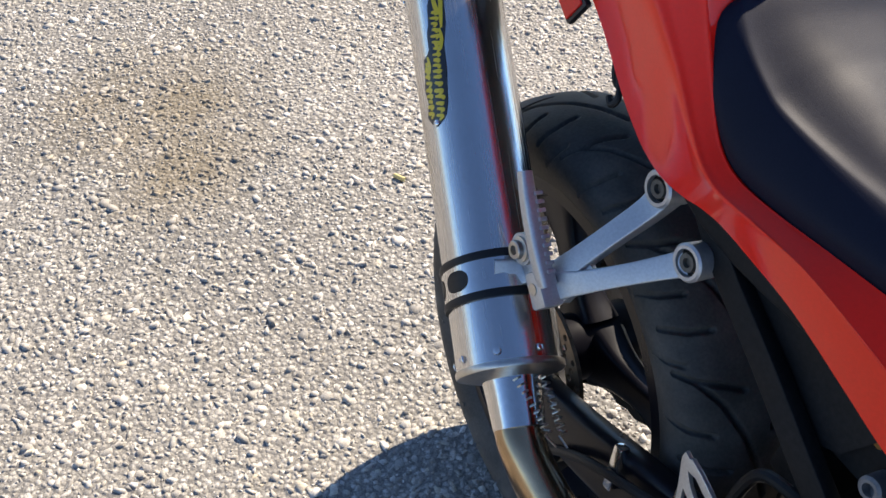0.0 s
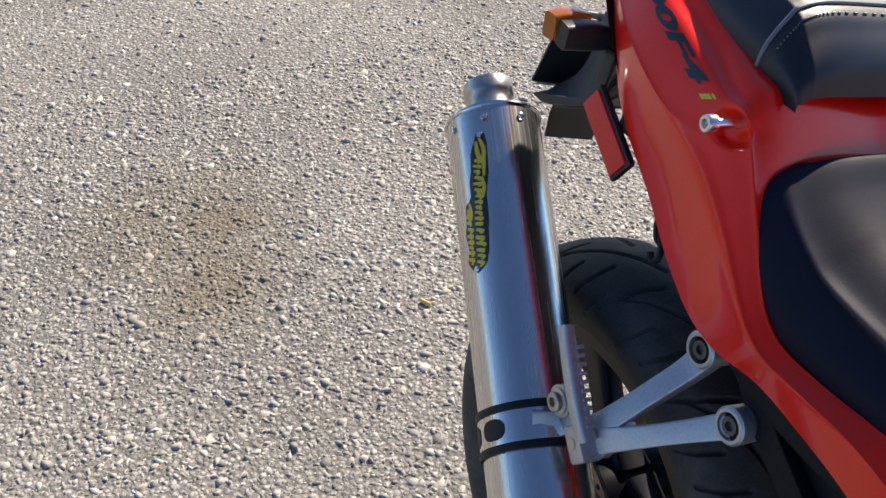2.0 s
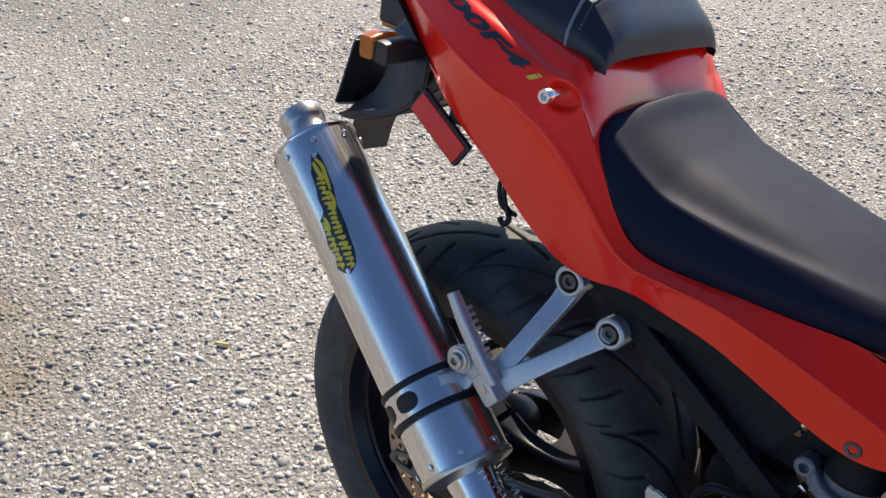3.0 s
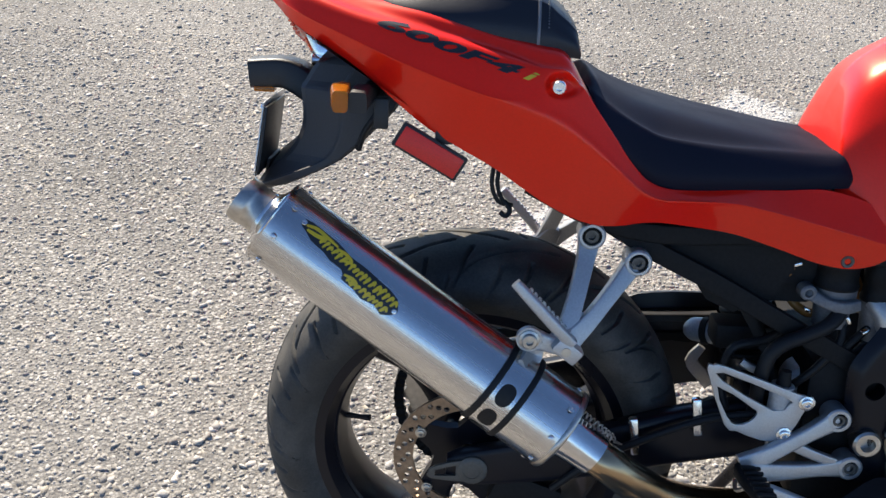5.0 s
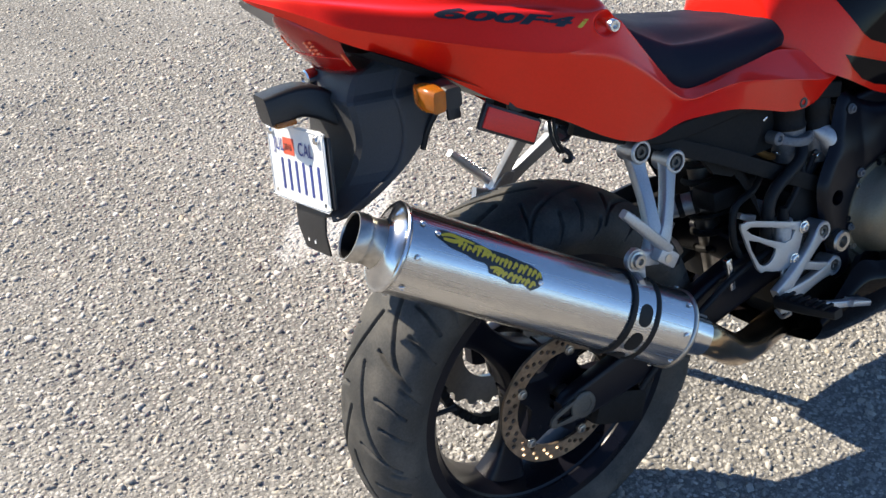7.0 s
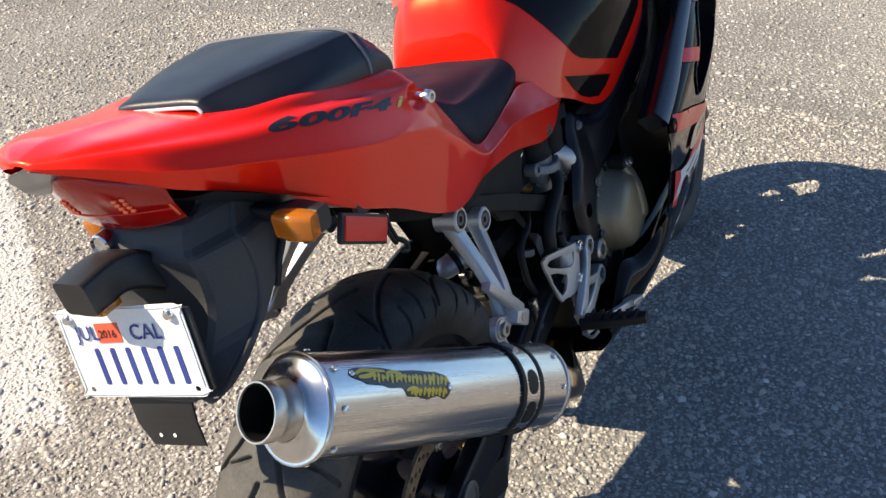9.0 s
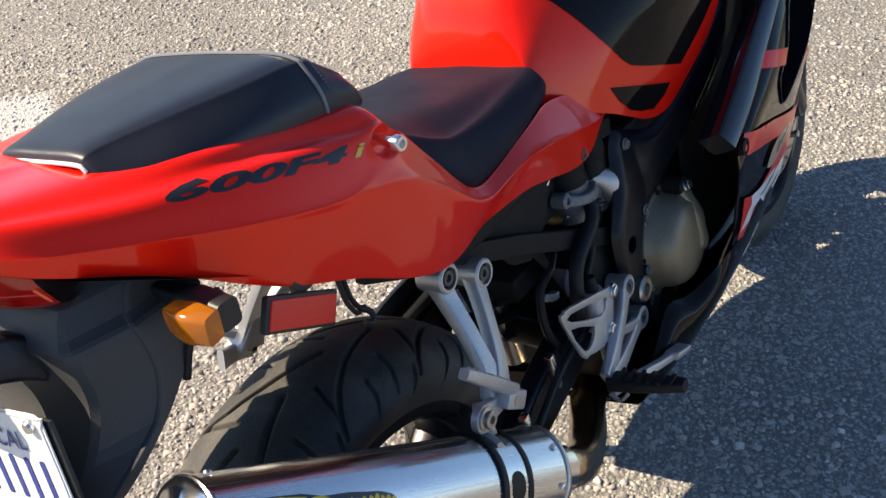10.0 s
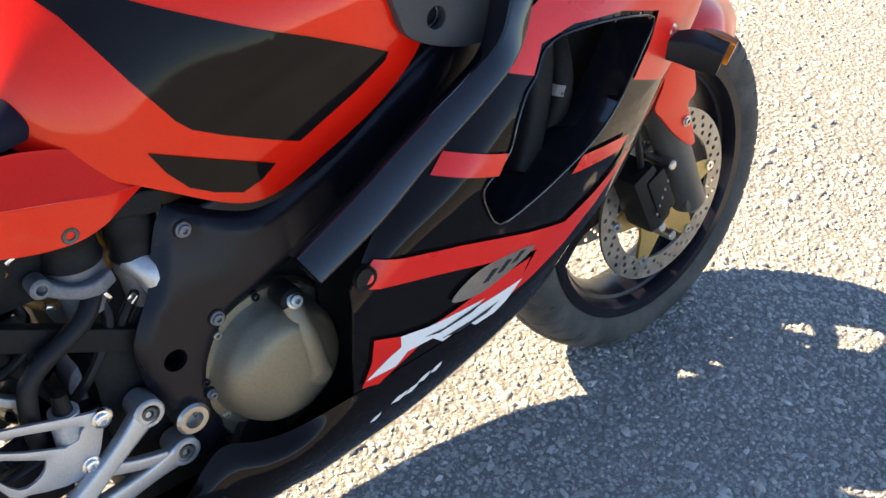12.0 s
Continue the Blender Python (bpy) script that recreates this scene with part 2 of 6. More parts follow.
    l.new(road_stripe(n, l, oil_stain(n, l, gritty.outputs[0])), b.inputs["Base Color"])
    h = n.new("ShaderNodeMath")
    h.operation = "MULTIPLY_ADD"
    h.inputs[1].default_value = -1.0
    l.new(cells.outputs["Distance"], h.inputs[0])
    l.new(mid.outputs["Fac"], h.inputs[2])
    bp = n.new("ShaderNodeBump")
    bp.inputs["Strength"].default_value, bp.inputs["Distance"].default_value = 0.9, 0.004
    l.new(h.outputs[0], bp.inputs["Height"])
    l.new(bp.outputs["Normal"], b.inputs["Normal"])
    return m


ASPHALT = asphalt_material()


def aggregate_material():
    """Loose and bedded stones, each of its own tone."""
    m = material("aggregate", (1, 1, 1), 0.8, 0, 0, 0.22, 420, 0.6, 0.20, 1.7, 0.3, dust=0.5)
    n, l = m.node_tree.nodes, m.node_tree.links
    geo = n.new("ShaderNodeNewGeometry")
    ramp = n.new("ShaderNodeValToRGB")
    e = ramp.color_ramp.elements
    e[0].position, e[0].color = 0.0, (0.25, 0.236, 0.214, 1)
    e[1].position, e[1].color = 1.0, (0.78, 0.74, 0.68, 1)
    for q, c in ((0.3, (0.33, 0.312, 0.283, 1)), (0.65, (0.42, 0.395, 0.358, 1)), (0.88, (0.53, 0.50, 0.455, 1)), (0.94, (0.46, 0.40, 0.31, 1))):
        e.new(q).color = c
    l.new(geo.outputs["Random Per Island"], ramp.inputs["Fac"])
    rgb = [q for q in n if q.bl_idname == "ShaderNodeRGB"][0]
    for link in list(rgb.outputs[0].links):
        l.new(ramp.outputs["Color"], link.to_socket)
    b = n["Principled BSDF"]
    l.new(road_stripe(n, l, oil_stain(n, l, b.inputs["Base Color"].links[0].from_socket)), b.inputs["Base Color"])
    return m


AGGREGATE = aggregate_material()


# ---- building helpers ----
def part(name, bm, mat, parent=None, label="", smooth=True, angle=35.0):
    """One mesh object out of a bmesh, under a thing or a part."""
    me = bpy.data.meshes.new(name)
    bmesh.ops.recalc_face_normals(bm, faces=bm.faces[:])
    if smooth:
        for f in bm.faces:
            f.smooth = True
        for e in bm.edges:
            e.smooth = len(e.link_faces) == 2 and e.calc_face_angle(3.0) < radians(angle)
    bm.to_mesh(me)
    bm.free()
    for m in (mat if isinstance(mat, (list, tuple)) else [mat]):
        me.materials.append(m)
    ob = new(name, me)
    if parent:
        ob.parent = parent
    if label:
        tagged(ob, label)
    return ob


def spline(points, steps=6):
    """Catmull-Rom through the points."""
    p = [np.array(q, float) for q in points]
    out = []
    for i in range(len(p) - 1):
        a, b, c, d = p[max(i - 1, 0)], p[i], p[i + 1], p[min(i + 2, len(p) - 1)]
        for k in range(steps):
            t = k / steps
            out.append(0.5 * (2 * b + (c - a) * t + (2 * a - 5 * b + 4 * c - d) * t * t + (3 * b - a - 3 * c + d) * t ** 3))
    out.append(p[-1])
    return out


def closed_spline(points, steps=4):
    p = [np.array(q, float) for q in points]
    n, out = len(p), []
    for i in range(n):
        a, b, c, d = p[i - 1], p[i], p[(i + 1) % n], p[(i + 2) % n]
        for k in range(steps):
            t = k / steps
            out.append(0.5 * (2 * b + (c - a) * t + (2 * a - 5 * b + 4 * c - d) * t * t + (3 * b - a - 3 * c + d) * t ** 3))
    return out


def grid_mesh(rows, bm=None, closed=False, caps=False):
    """Quads between rows of points."""
    bm = bm or bmesh.new()
    vs = [[bm.verts.new(q) for q in r] for r in rows]
    n = len(vs[0])
    for a, b in zip(vs, vs[1:]):
        for j in range(n if closed else n - 1):
            k = (j + 1) % n
            bm.faces.new((a[j], a[k], b[k], b[j]))
    if caps and closed:
        bm.faces.new(vs[0])
        bm.faces.new(vs[-1])
    return bm


def smooth_rows(rows, across=5, along=5):
    """Rounds a coarse net of sections both ways."""
    fine = [spline(r, across) for r in rows]
    cols = [spline([r[j] for r in fine], along) for j in range(len(fine[0]))]
    return [[c[i] for c in cols] for i in range(len(cols[0]))]


def shell(sections, across=5, along=5, mirror=True, thick=0.0):
    """A skin over sections (x, [(y, z), ...]) given from the middle outwards to the right; mirrored to the left."""
    rows = smooth_rows([[(x, y, z) for y, z in s] for x, s in sections], across, along)
    if mirror:
        rows = [[(q[0], -q[1], q[2]) for q in reversed(r[1:])] + list(r) for r in rows]
    bm = grid_mesh(rows)
    if thick:
        thicken(bm, thick)
    return bm


def thicken(bm, t):
    bmesh.ops.recalc_face_normals(bm, faces=bm.faces[:])
    bmesh.ops.solidify(bm, geom=bm.faces[:], thickness=t)


def tube(points, radius, sides=12, steps=5, bm=None, flat=1.0):
    """A round bar along a smooth line; radius may be a list."""
    pts = spline(points, steps) if steps > 1 else [np.array(q, float) for q in points]
    rad = radius if isinstance(radius, (list, tuple)) else [radius] * len(points)
    rads = [float(v[0]) for v in spline([(r,) for r in rad], steps)] if steps > 1 else rad
    rows, side = [], None
    for i, q in enumerate(pts):
        way = pts[min(i + 1, len(pts) - 1)] - pts[max(i - 1, 0)]
        way = way / np.linalg.norm(way)
        if side is None:
            side = np.cross(way, (0, 0, 1) if abs(way[2]) < 0.9 else (1, 0, 0))
        side = side - way * (side @ way)
        side = side / np.linalg.norm(side)
        up = np.cross(side, way)
        rows.append([q + rads[i] * (math.cos(a) * side + flat * math.sin(a) * up) for a in (2 * math.pi * k / sides for k in range(sides))])
    return grid_mesh(rows, bm, closed=True, caps=True)


def lathe(profile, centre=(0, 0, 0), axis="Y", sides=48, bm=None, closed_profile=False):
    """Turns a profile of (along, radius) round an axis."""
    rows = []
    for k in range(sides):
        a = 2 * math.pi * k / sides
        c, s = math.cos(a), math.sin(a)
        row = []
        for h, r in profile:
            q = {"Y": (r * c, h, r * s), "X": (h, r * c, r * s), "Z": (r * c, r * s, h)}[axis]
            row.append((centre[0] + q[0], centre[1] + q[1], centre[2] + q[2]))
        rows.append(row)
    bm = bm or bmesh.new()
    vs = [[bm.verts.new(q) for q in r] for r in rows]
    m = len(profile)
    for i in range(sides):
        a, b = vs[i], vs[(i + 1) % sides]
        for j in range(m if closed_profile else m - 1):
            k = (j + 1) % m
            bm.faces.new((a[j], a[k], b[k], b[j]))
    bmesh.ops.remove_doubles(bm, verts=bm.verts[:], dist=1e-6)
    return bm


def along(bm, a, b):
    """Moves a bmesh built along +X from 0 to the line from a to b, keeping its length."""
    a, b = Vector(a), Vector(b)
    m = Matrix.Translation(a) @ (b - a).to_track_quat("X", "Z").to_matrix().to_4x4()
    bmesh.ops.transform(bm, matrix=m, verts=bm.verts[:])
    return bm


def slab(outline, y0, y1, holes=(), bevel=0.0, bm=None):
    """A plate of thickness y0..y1 with an outline in (x, z), and holes."""
    own = bmesh.new()
    for loop in (outline, *holes):
        vs = [own.verts.new((q[0], y0, q[1])) for q in loop]
        for i in range(len(vs)):
            own.edges.new((vs[i - 1], vs[i]))
    bmesh.ops.triangle_fill(own, edges=own.edges[:], use_beauty=True)
    flat = own.faces[:]
    out = bmesh.ops.extrude_face_region(own, geom=flat)
    bmesh.ops.translate(own, vec=(0, y1 - y0, 0), verts=[v for v in out["geom"] if isinstance(v, bmesh.types.BMVert)])
    bmesh.ops.recalc_face_normals(own, faces=own.faces[:])
    if bevel:
        sharp = [e for e in own.edges if len(e.link_faces) == 2 and e.calc_face_angle(0) > radians(50) and abs((e.verts[0].co - e.verts[1].co).y) < 1e-6]
        bmesh.ops.bevel(own, geom=sharp, offset=bevel, segments=2, affect="EDGES", profile=0.6)
    if bm is None:
        return own
    me = bpy.data.meshes.new("t")
    own.to_mesh(me)
    bm.from_mesh(me)
    bpy.data.meshes.remove(me)
    own.free()
    return bm


def box(cx, cy, cz, sx, sy, sz, bevel=0.0, bm=None, turn=None):
    own = bmesh.new()
    bmesh.ops.create_cube(own, size=1.0)
    bmesh.ops.scale(own, vec=(sx, sy, sz), verts=own.verts[:])
    if bevel:
        bmesh.ops.bevel(own, geom=own.edges[:], offset=bevel, segments=2, affect="EDGES", profile=0.6)
    m = Matrix.Translation((cx, cy, cz))
    if turn:
        m = m @ Euler([radians(a) for a in turn]).to_matrix().to_4x4()
    bmesh.ops.transform(own, matrix=m, verts=own.verts[:])
    if bm is None:
        return own
    me = bpy.data.meshes.new("t")
    own.to_mesh(me)
    bm.from_mesh(me)
    bpy.data.meshes.remove(me)
    own.free()
    return bm


def circle(x, z, r, n=20):
    return [(x + r * math.cos(2 * math.pi * k / n), z + r * math.sin(2 * math.pi * k / n)) for k in range(n)]


# ---- ground ----
def ground_height(x, y):
    """Gentle unevenness of the lot, with a low rise under the rear wheel."""
    return 0.016 * math.exp(-(x * x + (y - 0.05) ** 2) / 0.05)


ticks = [-400, -120, -40, -14, -6] + [-3 + 0.1 * i for i in range(71)] + [7, 14, 40, 120, 400]
ground = part("ground", grid_mesh([[(x, y, ground_height(x, y)) for y in ticks] for x in ticks]), ASPHALT)
tagged(ground, "worn grey asphalt with exposed pale aggregate and brown stains", "ground", kind="structure")



from mathutils.bvhtree import BVHTree


def beam(points, width, height, steps=4, rounding=0.3, side=(0, 1, 0)):
    """A rounded rectangular bar along a smooth line; width is measured along side, height across it."""
    pts = spline(points, steps)
    ws = [float(v[0]) for v in spline([(w,) for w in (width if isinstance(width, (list, tuple)) else [width] * len(points))], steps)]
    hs = [float(v[0]) for v in spline([(h,) for h in (height if isinstance(height, (list, tuple)) else [height] * len(points))], steps)]
    shape, r = [], rounding
    for cx, cy, a0 in ((1, 1, 0), (-1, 1, 90), (-1, -1, 180), (1, -1, 270)):
        for k in range(4):
            a = radians(a0 + 30 * k)
            shape.append((cx * (1 - r) + r * math.cos(a), cy * (1 - r) + r * math.sin(a)))
    rows = []
    for i, q in enumerate(pts):
        way = pts[min(i + 1, len(pts) - 1)] - pts[max(i - 1, 0)]
        way = way / np.linalg.norm(way)
        s = np.array(side, float)
        s = s - way * (s @ way)
        s = s / np.linalg.norm(s)
        up = np.cross(way, s)
        rows.append([q + 0.5 * ws[i] * a * s + 0.5 * hs[i] * b * up for a, b in shape])
    return grid_mesh(rows, closed=True, caps=True)


def bolt_mesh(r=0.008, depth=0.006):
    """A socket-head bolt that faces -Y, at the origin."""
    return lathe([(0.004, r * 1.35), (-depth * 0.3, r * 1.35), (-depth * 0.4, r), (-depth, r), (-depth * 1.1, r * 0.9), (-depth * 1.1, r * 0.5), (-depth * 0.5, r * 0.45), (-depth * 0.5, 0.0)], sides=18)


def bolt(x, y, z, parent, r=0.008, mat=None, depth=0.006, turn=(0, 0, 0)):
    bm = bolt_mesh(r, depth)
    bmesh.ops.transform(bm, matrix=pose(x, y, z, *turn), verts=bm.verts[:])
    return part("bolt", bm, mat or CHROME, parent)


def tree_of(ob):
    me = ob.data
    return BVHTree.FromPolygons([v.co[:] for v in me.vertices], [p.vertices[:] for p in me.polygons])


def refine(bm, longest):
    for _ in range(7):
        edges = [e for e in bm.edges if e.calc_length() > longest]
        if not edges:
            break
        bmesh.ops.subdivide_edges(bm, edges=edges, cuts=1)
        bmesh.ops.triangulate(bm, faces=bm.faces[:])


def press_on(bm, tree, lift=0.0012, side=-1):
    """Lays flat work in the x, z plane onto a surface, from the bike's side."""
    for v in bm.verts:
        hit = tree.ray_cast(Vector((v.co.x, side, v.co.z)), Vector((0, -side, 0)))
        if hit[0] is None:
            near = tree.find_nearest(Vector((v.co.x, side * 0.25, v.co.z)))
            v.co.y = near[0].y + side * lift
        else:
            v.co.y = hit[0].y + side * lift


def decal(name, outline, tree, mat, parent, lift=0.0012, longest=0.014, rounded=False, side=-1):
    pts = closed_spline(outline, 4) if rounded else outline
    bm = bmesh.new()
    vs = [bm.verts.new((q[0], 0, q[1])) for q in pts]
    es = [bm.edges.new((vs[i - 1], vs[i])) for i in range(len(vs))]
    bmesh.ops.triangle_fill(bm, edges=es, use_beauty=True)
    refine(bm, longest)
    press_on(bm, tree, lift, side)
    return part(name, bm, mat, parent)


def letters(text, size, shear=0.0, weight=0.0, wide=1.0):
    """Flat letters in the x, z plane, from the built-in font."""
    cu = bpy.data.curves.new("letters", "FONT")
    cu.body, cu.size, cu.shear, cu.offset = text, size, shear, weight
    cu.resolution_u = 3
    ob = new("letters", cu)
    me = bpy.data.meshes.new_from_object(ob.evaluated_get(bpy.context.evaluated_depsgraph_get()))
    bm = bmesh.new()
    bm.from_mesh(me)
    bpy.data.objects.remove(ob)
    bpy.data.meshes.remove(me)
    bpy.data.curves.remove(cu)
    for v in bm.verts:
        v.co = Vector((v.co.x * wide, 0, v.co.y))
    return bm


def inside(x, z, poly):
    hit = False
    for i in range(len(poly)):
        (x0, z0), (x1, z1) = poly[i - 1], poly[i]
        if (z0 > z) != (z1 > z) and x < (x1 - x0) * (z - z0) / (z1 - z0) + x0:
            hit = not hit
    return hit


def cut_hole(bm, poly, reach):
    """Opens a skin along a closed line in x, z: the nearest points are drawn onto the line and what lies within goes."""
    def nearest(x, z):
        best = None
        for i in range(len(poly)):
            a, b, p = Vector(poly[i - 1]), Vector(poly[i]), Vector((x, z))
            d = b - a
            t = max(0, min(1, (p - a).dot(d) / d.dot(d)))
            q = a + t * d
            if best is None or (q - p).length < best[0]:
                best = ((q - p).length, q)
        return best
    for v in bm.verts:
        far, q = nearest(v.co.x, v.co.z)
        if far < reach:
            v.co.x, v.co.z = q
    gone = [f for f in bm.faces if inside(*(f.calc_center_median().x, f.calc_center_median().z), poly)]
    bmesh.ops.delete(bm, geom=gone, context="FACES")


# ---- motorcycle ----
bike = new("motorcycle")
# the bodywork is a little longer than drawn; the wheels keep their round shape
STRETCH = Matrix.Translation((0.15, 0, 0)) @ Matrix.Diagonal((1.02, 1, 1, 1)) @ Matrix.Translation((-0.15, 0, 0))
bike.matrix_world = pose(-0.0028, -0.0600, -0.0029, -13.71, 0.27, 3.05) @ STRETCH
tagged(bike, "red and black sport motorcycle leaning on its side stand", "motorcycle")
REAR, FRONT = (0.0, 0.0, 0.335), (1.393, 0.0, 0.300)


# wheels
def tyre_mesh(centre, half, crown, bead, pitches, around, across=60, depth=0.0050):
    """A tyre with curved grooves cut into its tread, bead to bead."""
    u = np.linspace(0, 2 * math.pi, around, endpoint=False)
    flank = 6
    a = np.linspace(0, math.pi, across + 1 - 2 * flank)
    shoulder = bead + 0.43 * (crown - bead)
    y = -half * np.cos(a)
    r0 = shoulder + (crown - shoulder) * np.sin(a).clip(0) ** 0.86
    k = np.linspace(0, 1, flank, endpoint=False)
    side_y, side_r = half * (0.80 + 0.20 * np.sin(k * math.pi / 2)), bead + (shoulder - bead) * k
    y = np.concatenate([-side_y, y, side_y[::-1]])
    r0 = np.concatenate([side_r, r0, side_r[::-1]])
    s = np.concatenate([[0], np.cumsum(np.hypot(np.diff(y), np.diff(r0)))])
    s = (s - s[-1] / 2) / (s[-1] / 2)
    pitch = 2 * math.pi / pitches
    arc = pitch * crown
    wide = half * 1.55
    lines = [
        [(0.02, 0.02), (0.25, 0.07), (0.52, 0.15), (0.78, 0.26), (0.96, 0.38)],
        [(0.84, 0.13), (0.90, 0.24), (0.96, 0.38), (1.04, 0.48)],
        [(0.28, 0.24), (0.30, 0.36), (0.38, 0.50)],
        [(0.56, 0.32), (0.60, 0.44), (0.70, 0.57)],
        [(0.08, 0.42), (0.13, 0.50), (0.22, 0.58)],
    ]
    cut = np.zeros((around, across + 1))
    for flip in (1, -1):
        uu = ((u + (0.5 * pitch if flip < 0 else 0)) % pitch)[:, None] * crown
        ss = (flip * s * wide)[None, :]
        for line in lines:
            pts = np.array([(p[0] * arc, p[1] * wide * 1.25) for p in line])
            for (x0, y0), (x1, y1) in zip(pts, pts[1:]):
                for shift in (-arc, 0, arc):
                    dx, dy = x1 - x0, y1 - y0
                    t = (((uu - x0 - shift) * dx + (ss - y0) * dy) / (dx * dx + dy * dy)).clip(0, 1)
                    far = np.hypot(uu - x0 - shift - t * dx, ss - y0 - t * dy)
                    cut = np.maximum(cut, (2.0 - far / 0.0017).clip(0, 1))
    r = r0[None, :] - depth * cut
    x = centre[0] + r * np.cos(u)[:, None]
    z = centre[2] + r * np.sin(u)[:, None]
    yy = np.broadcast_to(centre[1] + y[None, :], x.shape)
    verts = np.stack([x, yy, z], -1).reshape(-1, 3)
    n = across + 1
    i, j = np.meshgrid(np.arange(around), np.arange(across), indexing="ij")
    k = (i + 1) % around
    faces = np.stack([i * n + j, i * n + j + 1, k * n + j + 1, k * n + j], -1).reshape(-1, 4)
    me = bpy.data.meshes.new("tyre")
    me.from_pydata(verts.tolist(), [], faces.tolist())
    me.polygons.foreach_set("use_smooth", [True] * len(me.polygons))
    me.update()
    return me


def rim(centre, half, spokes, turn, parent, mat):
    c = centre
    bm = lathe([(-half, 0.226), (-half * 1.02, 0.219), (-half * 0.86, 0.214), (-half * 0.70, 0.196), (-half * 0.30, 0.186), (half * 0.30, 0.186), (half * 0.70, 0.196),
                (half * 0.86, 0.214), (half * 1.02, 0.219), (half, 0.226), (half * 0.6, 0.206), (-half * 0.6, 0.206)], c, sides=96, closed_profile=True)
    part("rim", bm, mat, parent)
    for k in range(spokes):
        a = radians(turn + 360 * k / spokes)
        way = np.array((math.cos(a), 0, math.sin(a)))
        pts = [np.array(c) + way * r for r in (0.030, 0.07, 0.13, 0.192)]
        part("spoke", beam(pts, [0.050, 0.036, 0.030, 0.050], [0.085, 0.050, 0.042, 0.090], 4, 0.45), mat, parent)


def disc(centre, y, r0, r1, holes, rings, mat, parent, name="brake_disc"):
    """A drilled brake disc."""
    hs = []
    for ring, (rr, off) in enumerate(rings):
        for k in range(holes):
            a = 2 * math.pi * (k + off) / holes
            hs.append(circle(centre[0] + rr * math.cos(a), centre[2] + rr * math.sin(a), 0.0042, 8))
    bm = slab(circle(centre[0], centre[2], r1, 72), y - 0.0025, y + 0.0025, [circle(centre[0], centre[2], r0, 60)[::-1]] + hs)
    return part(name, bm, mat, parent)


rear_wheel = part("rear_wheel", lathe([(-0.075, 0.012), (-0.075, 0.030), (-0.05, 0.042), (0.05, 0.042), (0.075, 0.030), (0.075, 0.012)], REAR, sides=32), FRAME, bike, "black three-spoke rear wheel")
ob = new("tyre", tyre_mesh(REAR, 0.085, 0.307, 0.222, 13, 1250, 170, 0.0065))
ob.data.materials.append(RUBBER)
ob.parent = rear_wheel
tagged(ob, "worn black tyre with curved grooves")
rim(REAR, 0.068, 3, 10, rear_wheel, FRAME)
part("rim_barrel", lathe([(-0.071, 0.228), (-0.071, 0.212), (-0.054, 0.200), (0.054, 0.200), (0.071, 0.212), (0.071, 0.228)], REAR, sides=96), FRAME, rear_wheel)
disc(REAR, -0.088, 0.082, 0.110, 22, [(0.089, 0), (0.096, 0.34), (0.103, 0.67)], DISC, rear_wheel)
carrier = slab(closed_spline([(REAR[0] + r * math.cos(radians(a)), REAR[2] + r * math.sin(radians(a))) for k in range(5) for r, a in ((0.086, 72 * k), (0.086, 72 * k + 14), (0.052, 72 * k + 40))], 3), -0.086, -0.072, [circle(0, 0.335, 0.022, 20)[::-1]])
part("disc_carrier", carrier, FRAME, rear_wheel)
for k in range(5):
    a = radians(72 * k + 7)
    bolt(0.082 * math.cos(a), -0.091, 0.335 + 0.082 * math.sin(a), rear_wheel, 0.006, STEEL_DULL, 0.004)
part("valve_stem", tube([(-0.186, -0.02, 0.348), (-0.165, -0.026, 0.350), (-0.150, -0.030, 0.352)], [0.0045, 0.004, 0.005], 10), HOSE, rear_wheel)
spr = [(0.0 + r * math.cos(2 * math.pi * k / 84), 0.335 + r * math.sin(2 * math.pi * k / 84)) for k in range(84) for r in ((0.112, 0.112, 0.104, 0.104)[k % 4],)]
rear_wheel.matrix_basis = STRETCH.inverted() @ pose(-0.0035, 0.011, 0.3357, 6.9, 0, -0.9) @ Matrix.Translation([-q for q in REAR])
part("sprocket", slab(spr, 0.092, 0.099, [circle(0, 0.335, 0.06, 30)[::-1]]), STEEL_DULL, rear_wheel)

front_wheel = part("front_wheel", lathe([(-0.06, 0.012), (-0.06, 0.026), (-0.04, 0.034), (0.04, 0.034), (0.06, 0.026), (0.06, 0.012)], FRONT, sides=32), FRAME, bike, "black three-spoke front wheel")
ob = new("tyre", tyre_mesh(FRONT, 0.060, 0.299, 0.222, 15, 900, 56))
ob.data.materials.append(RUBBER)
ob.parent = front_wheel
tagged(ob, "black front tyre with curved grooves")
rim(FRONT, 0.046, 3, 75, front_wheel, FRAME)
part("rim_barrel", lathe([(-0.055, 0.228), (-0.055, 0.212), (-0.040, 0.202), (0.040, 0.202), (0.055, 0.212), (0.055, 0.228)], FRONT, sides=96), FRAME, front_wheel)
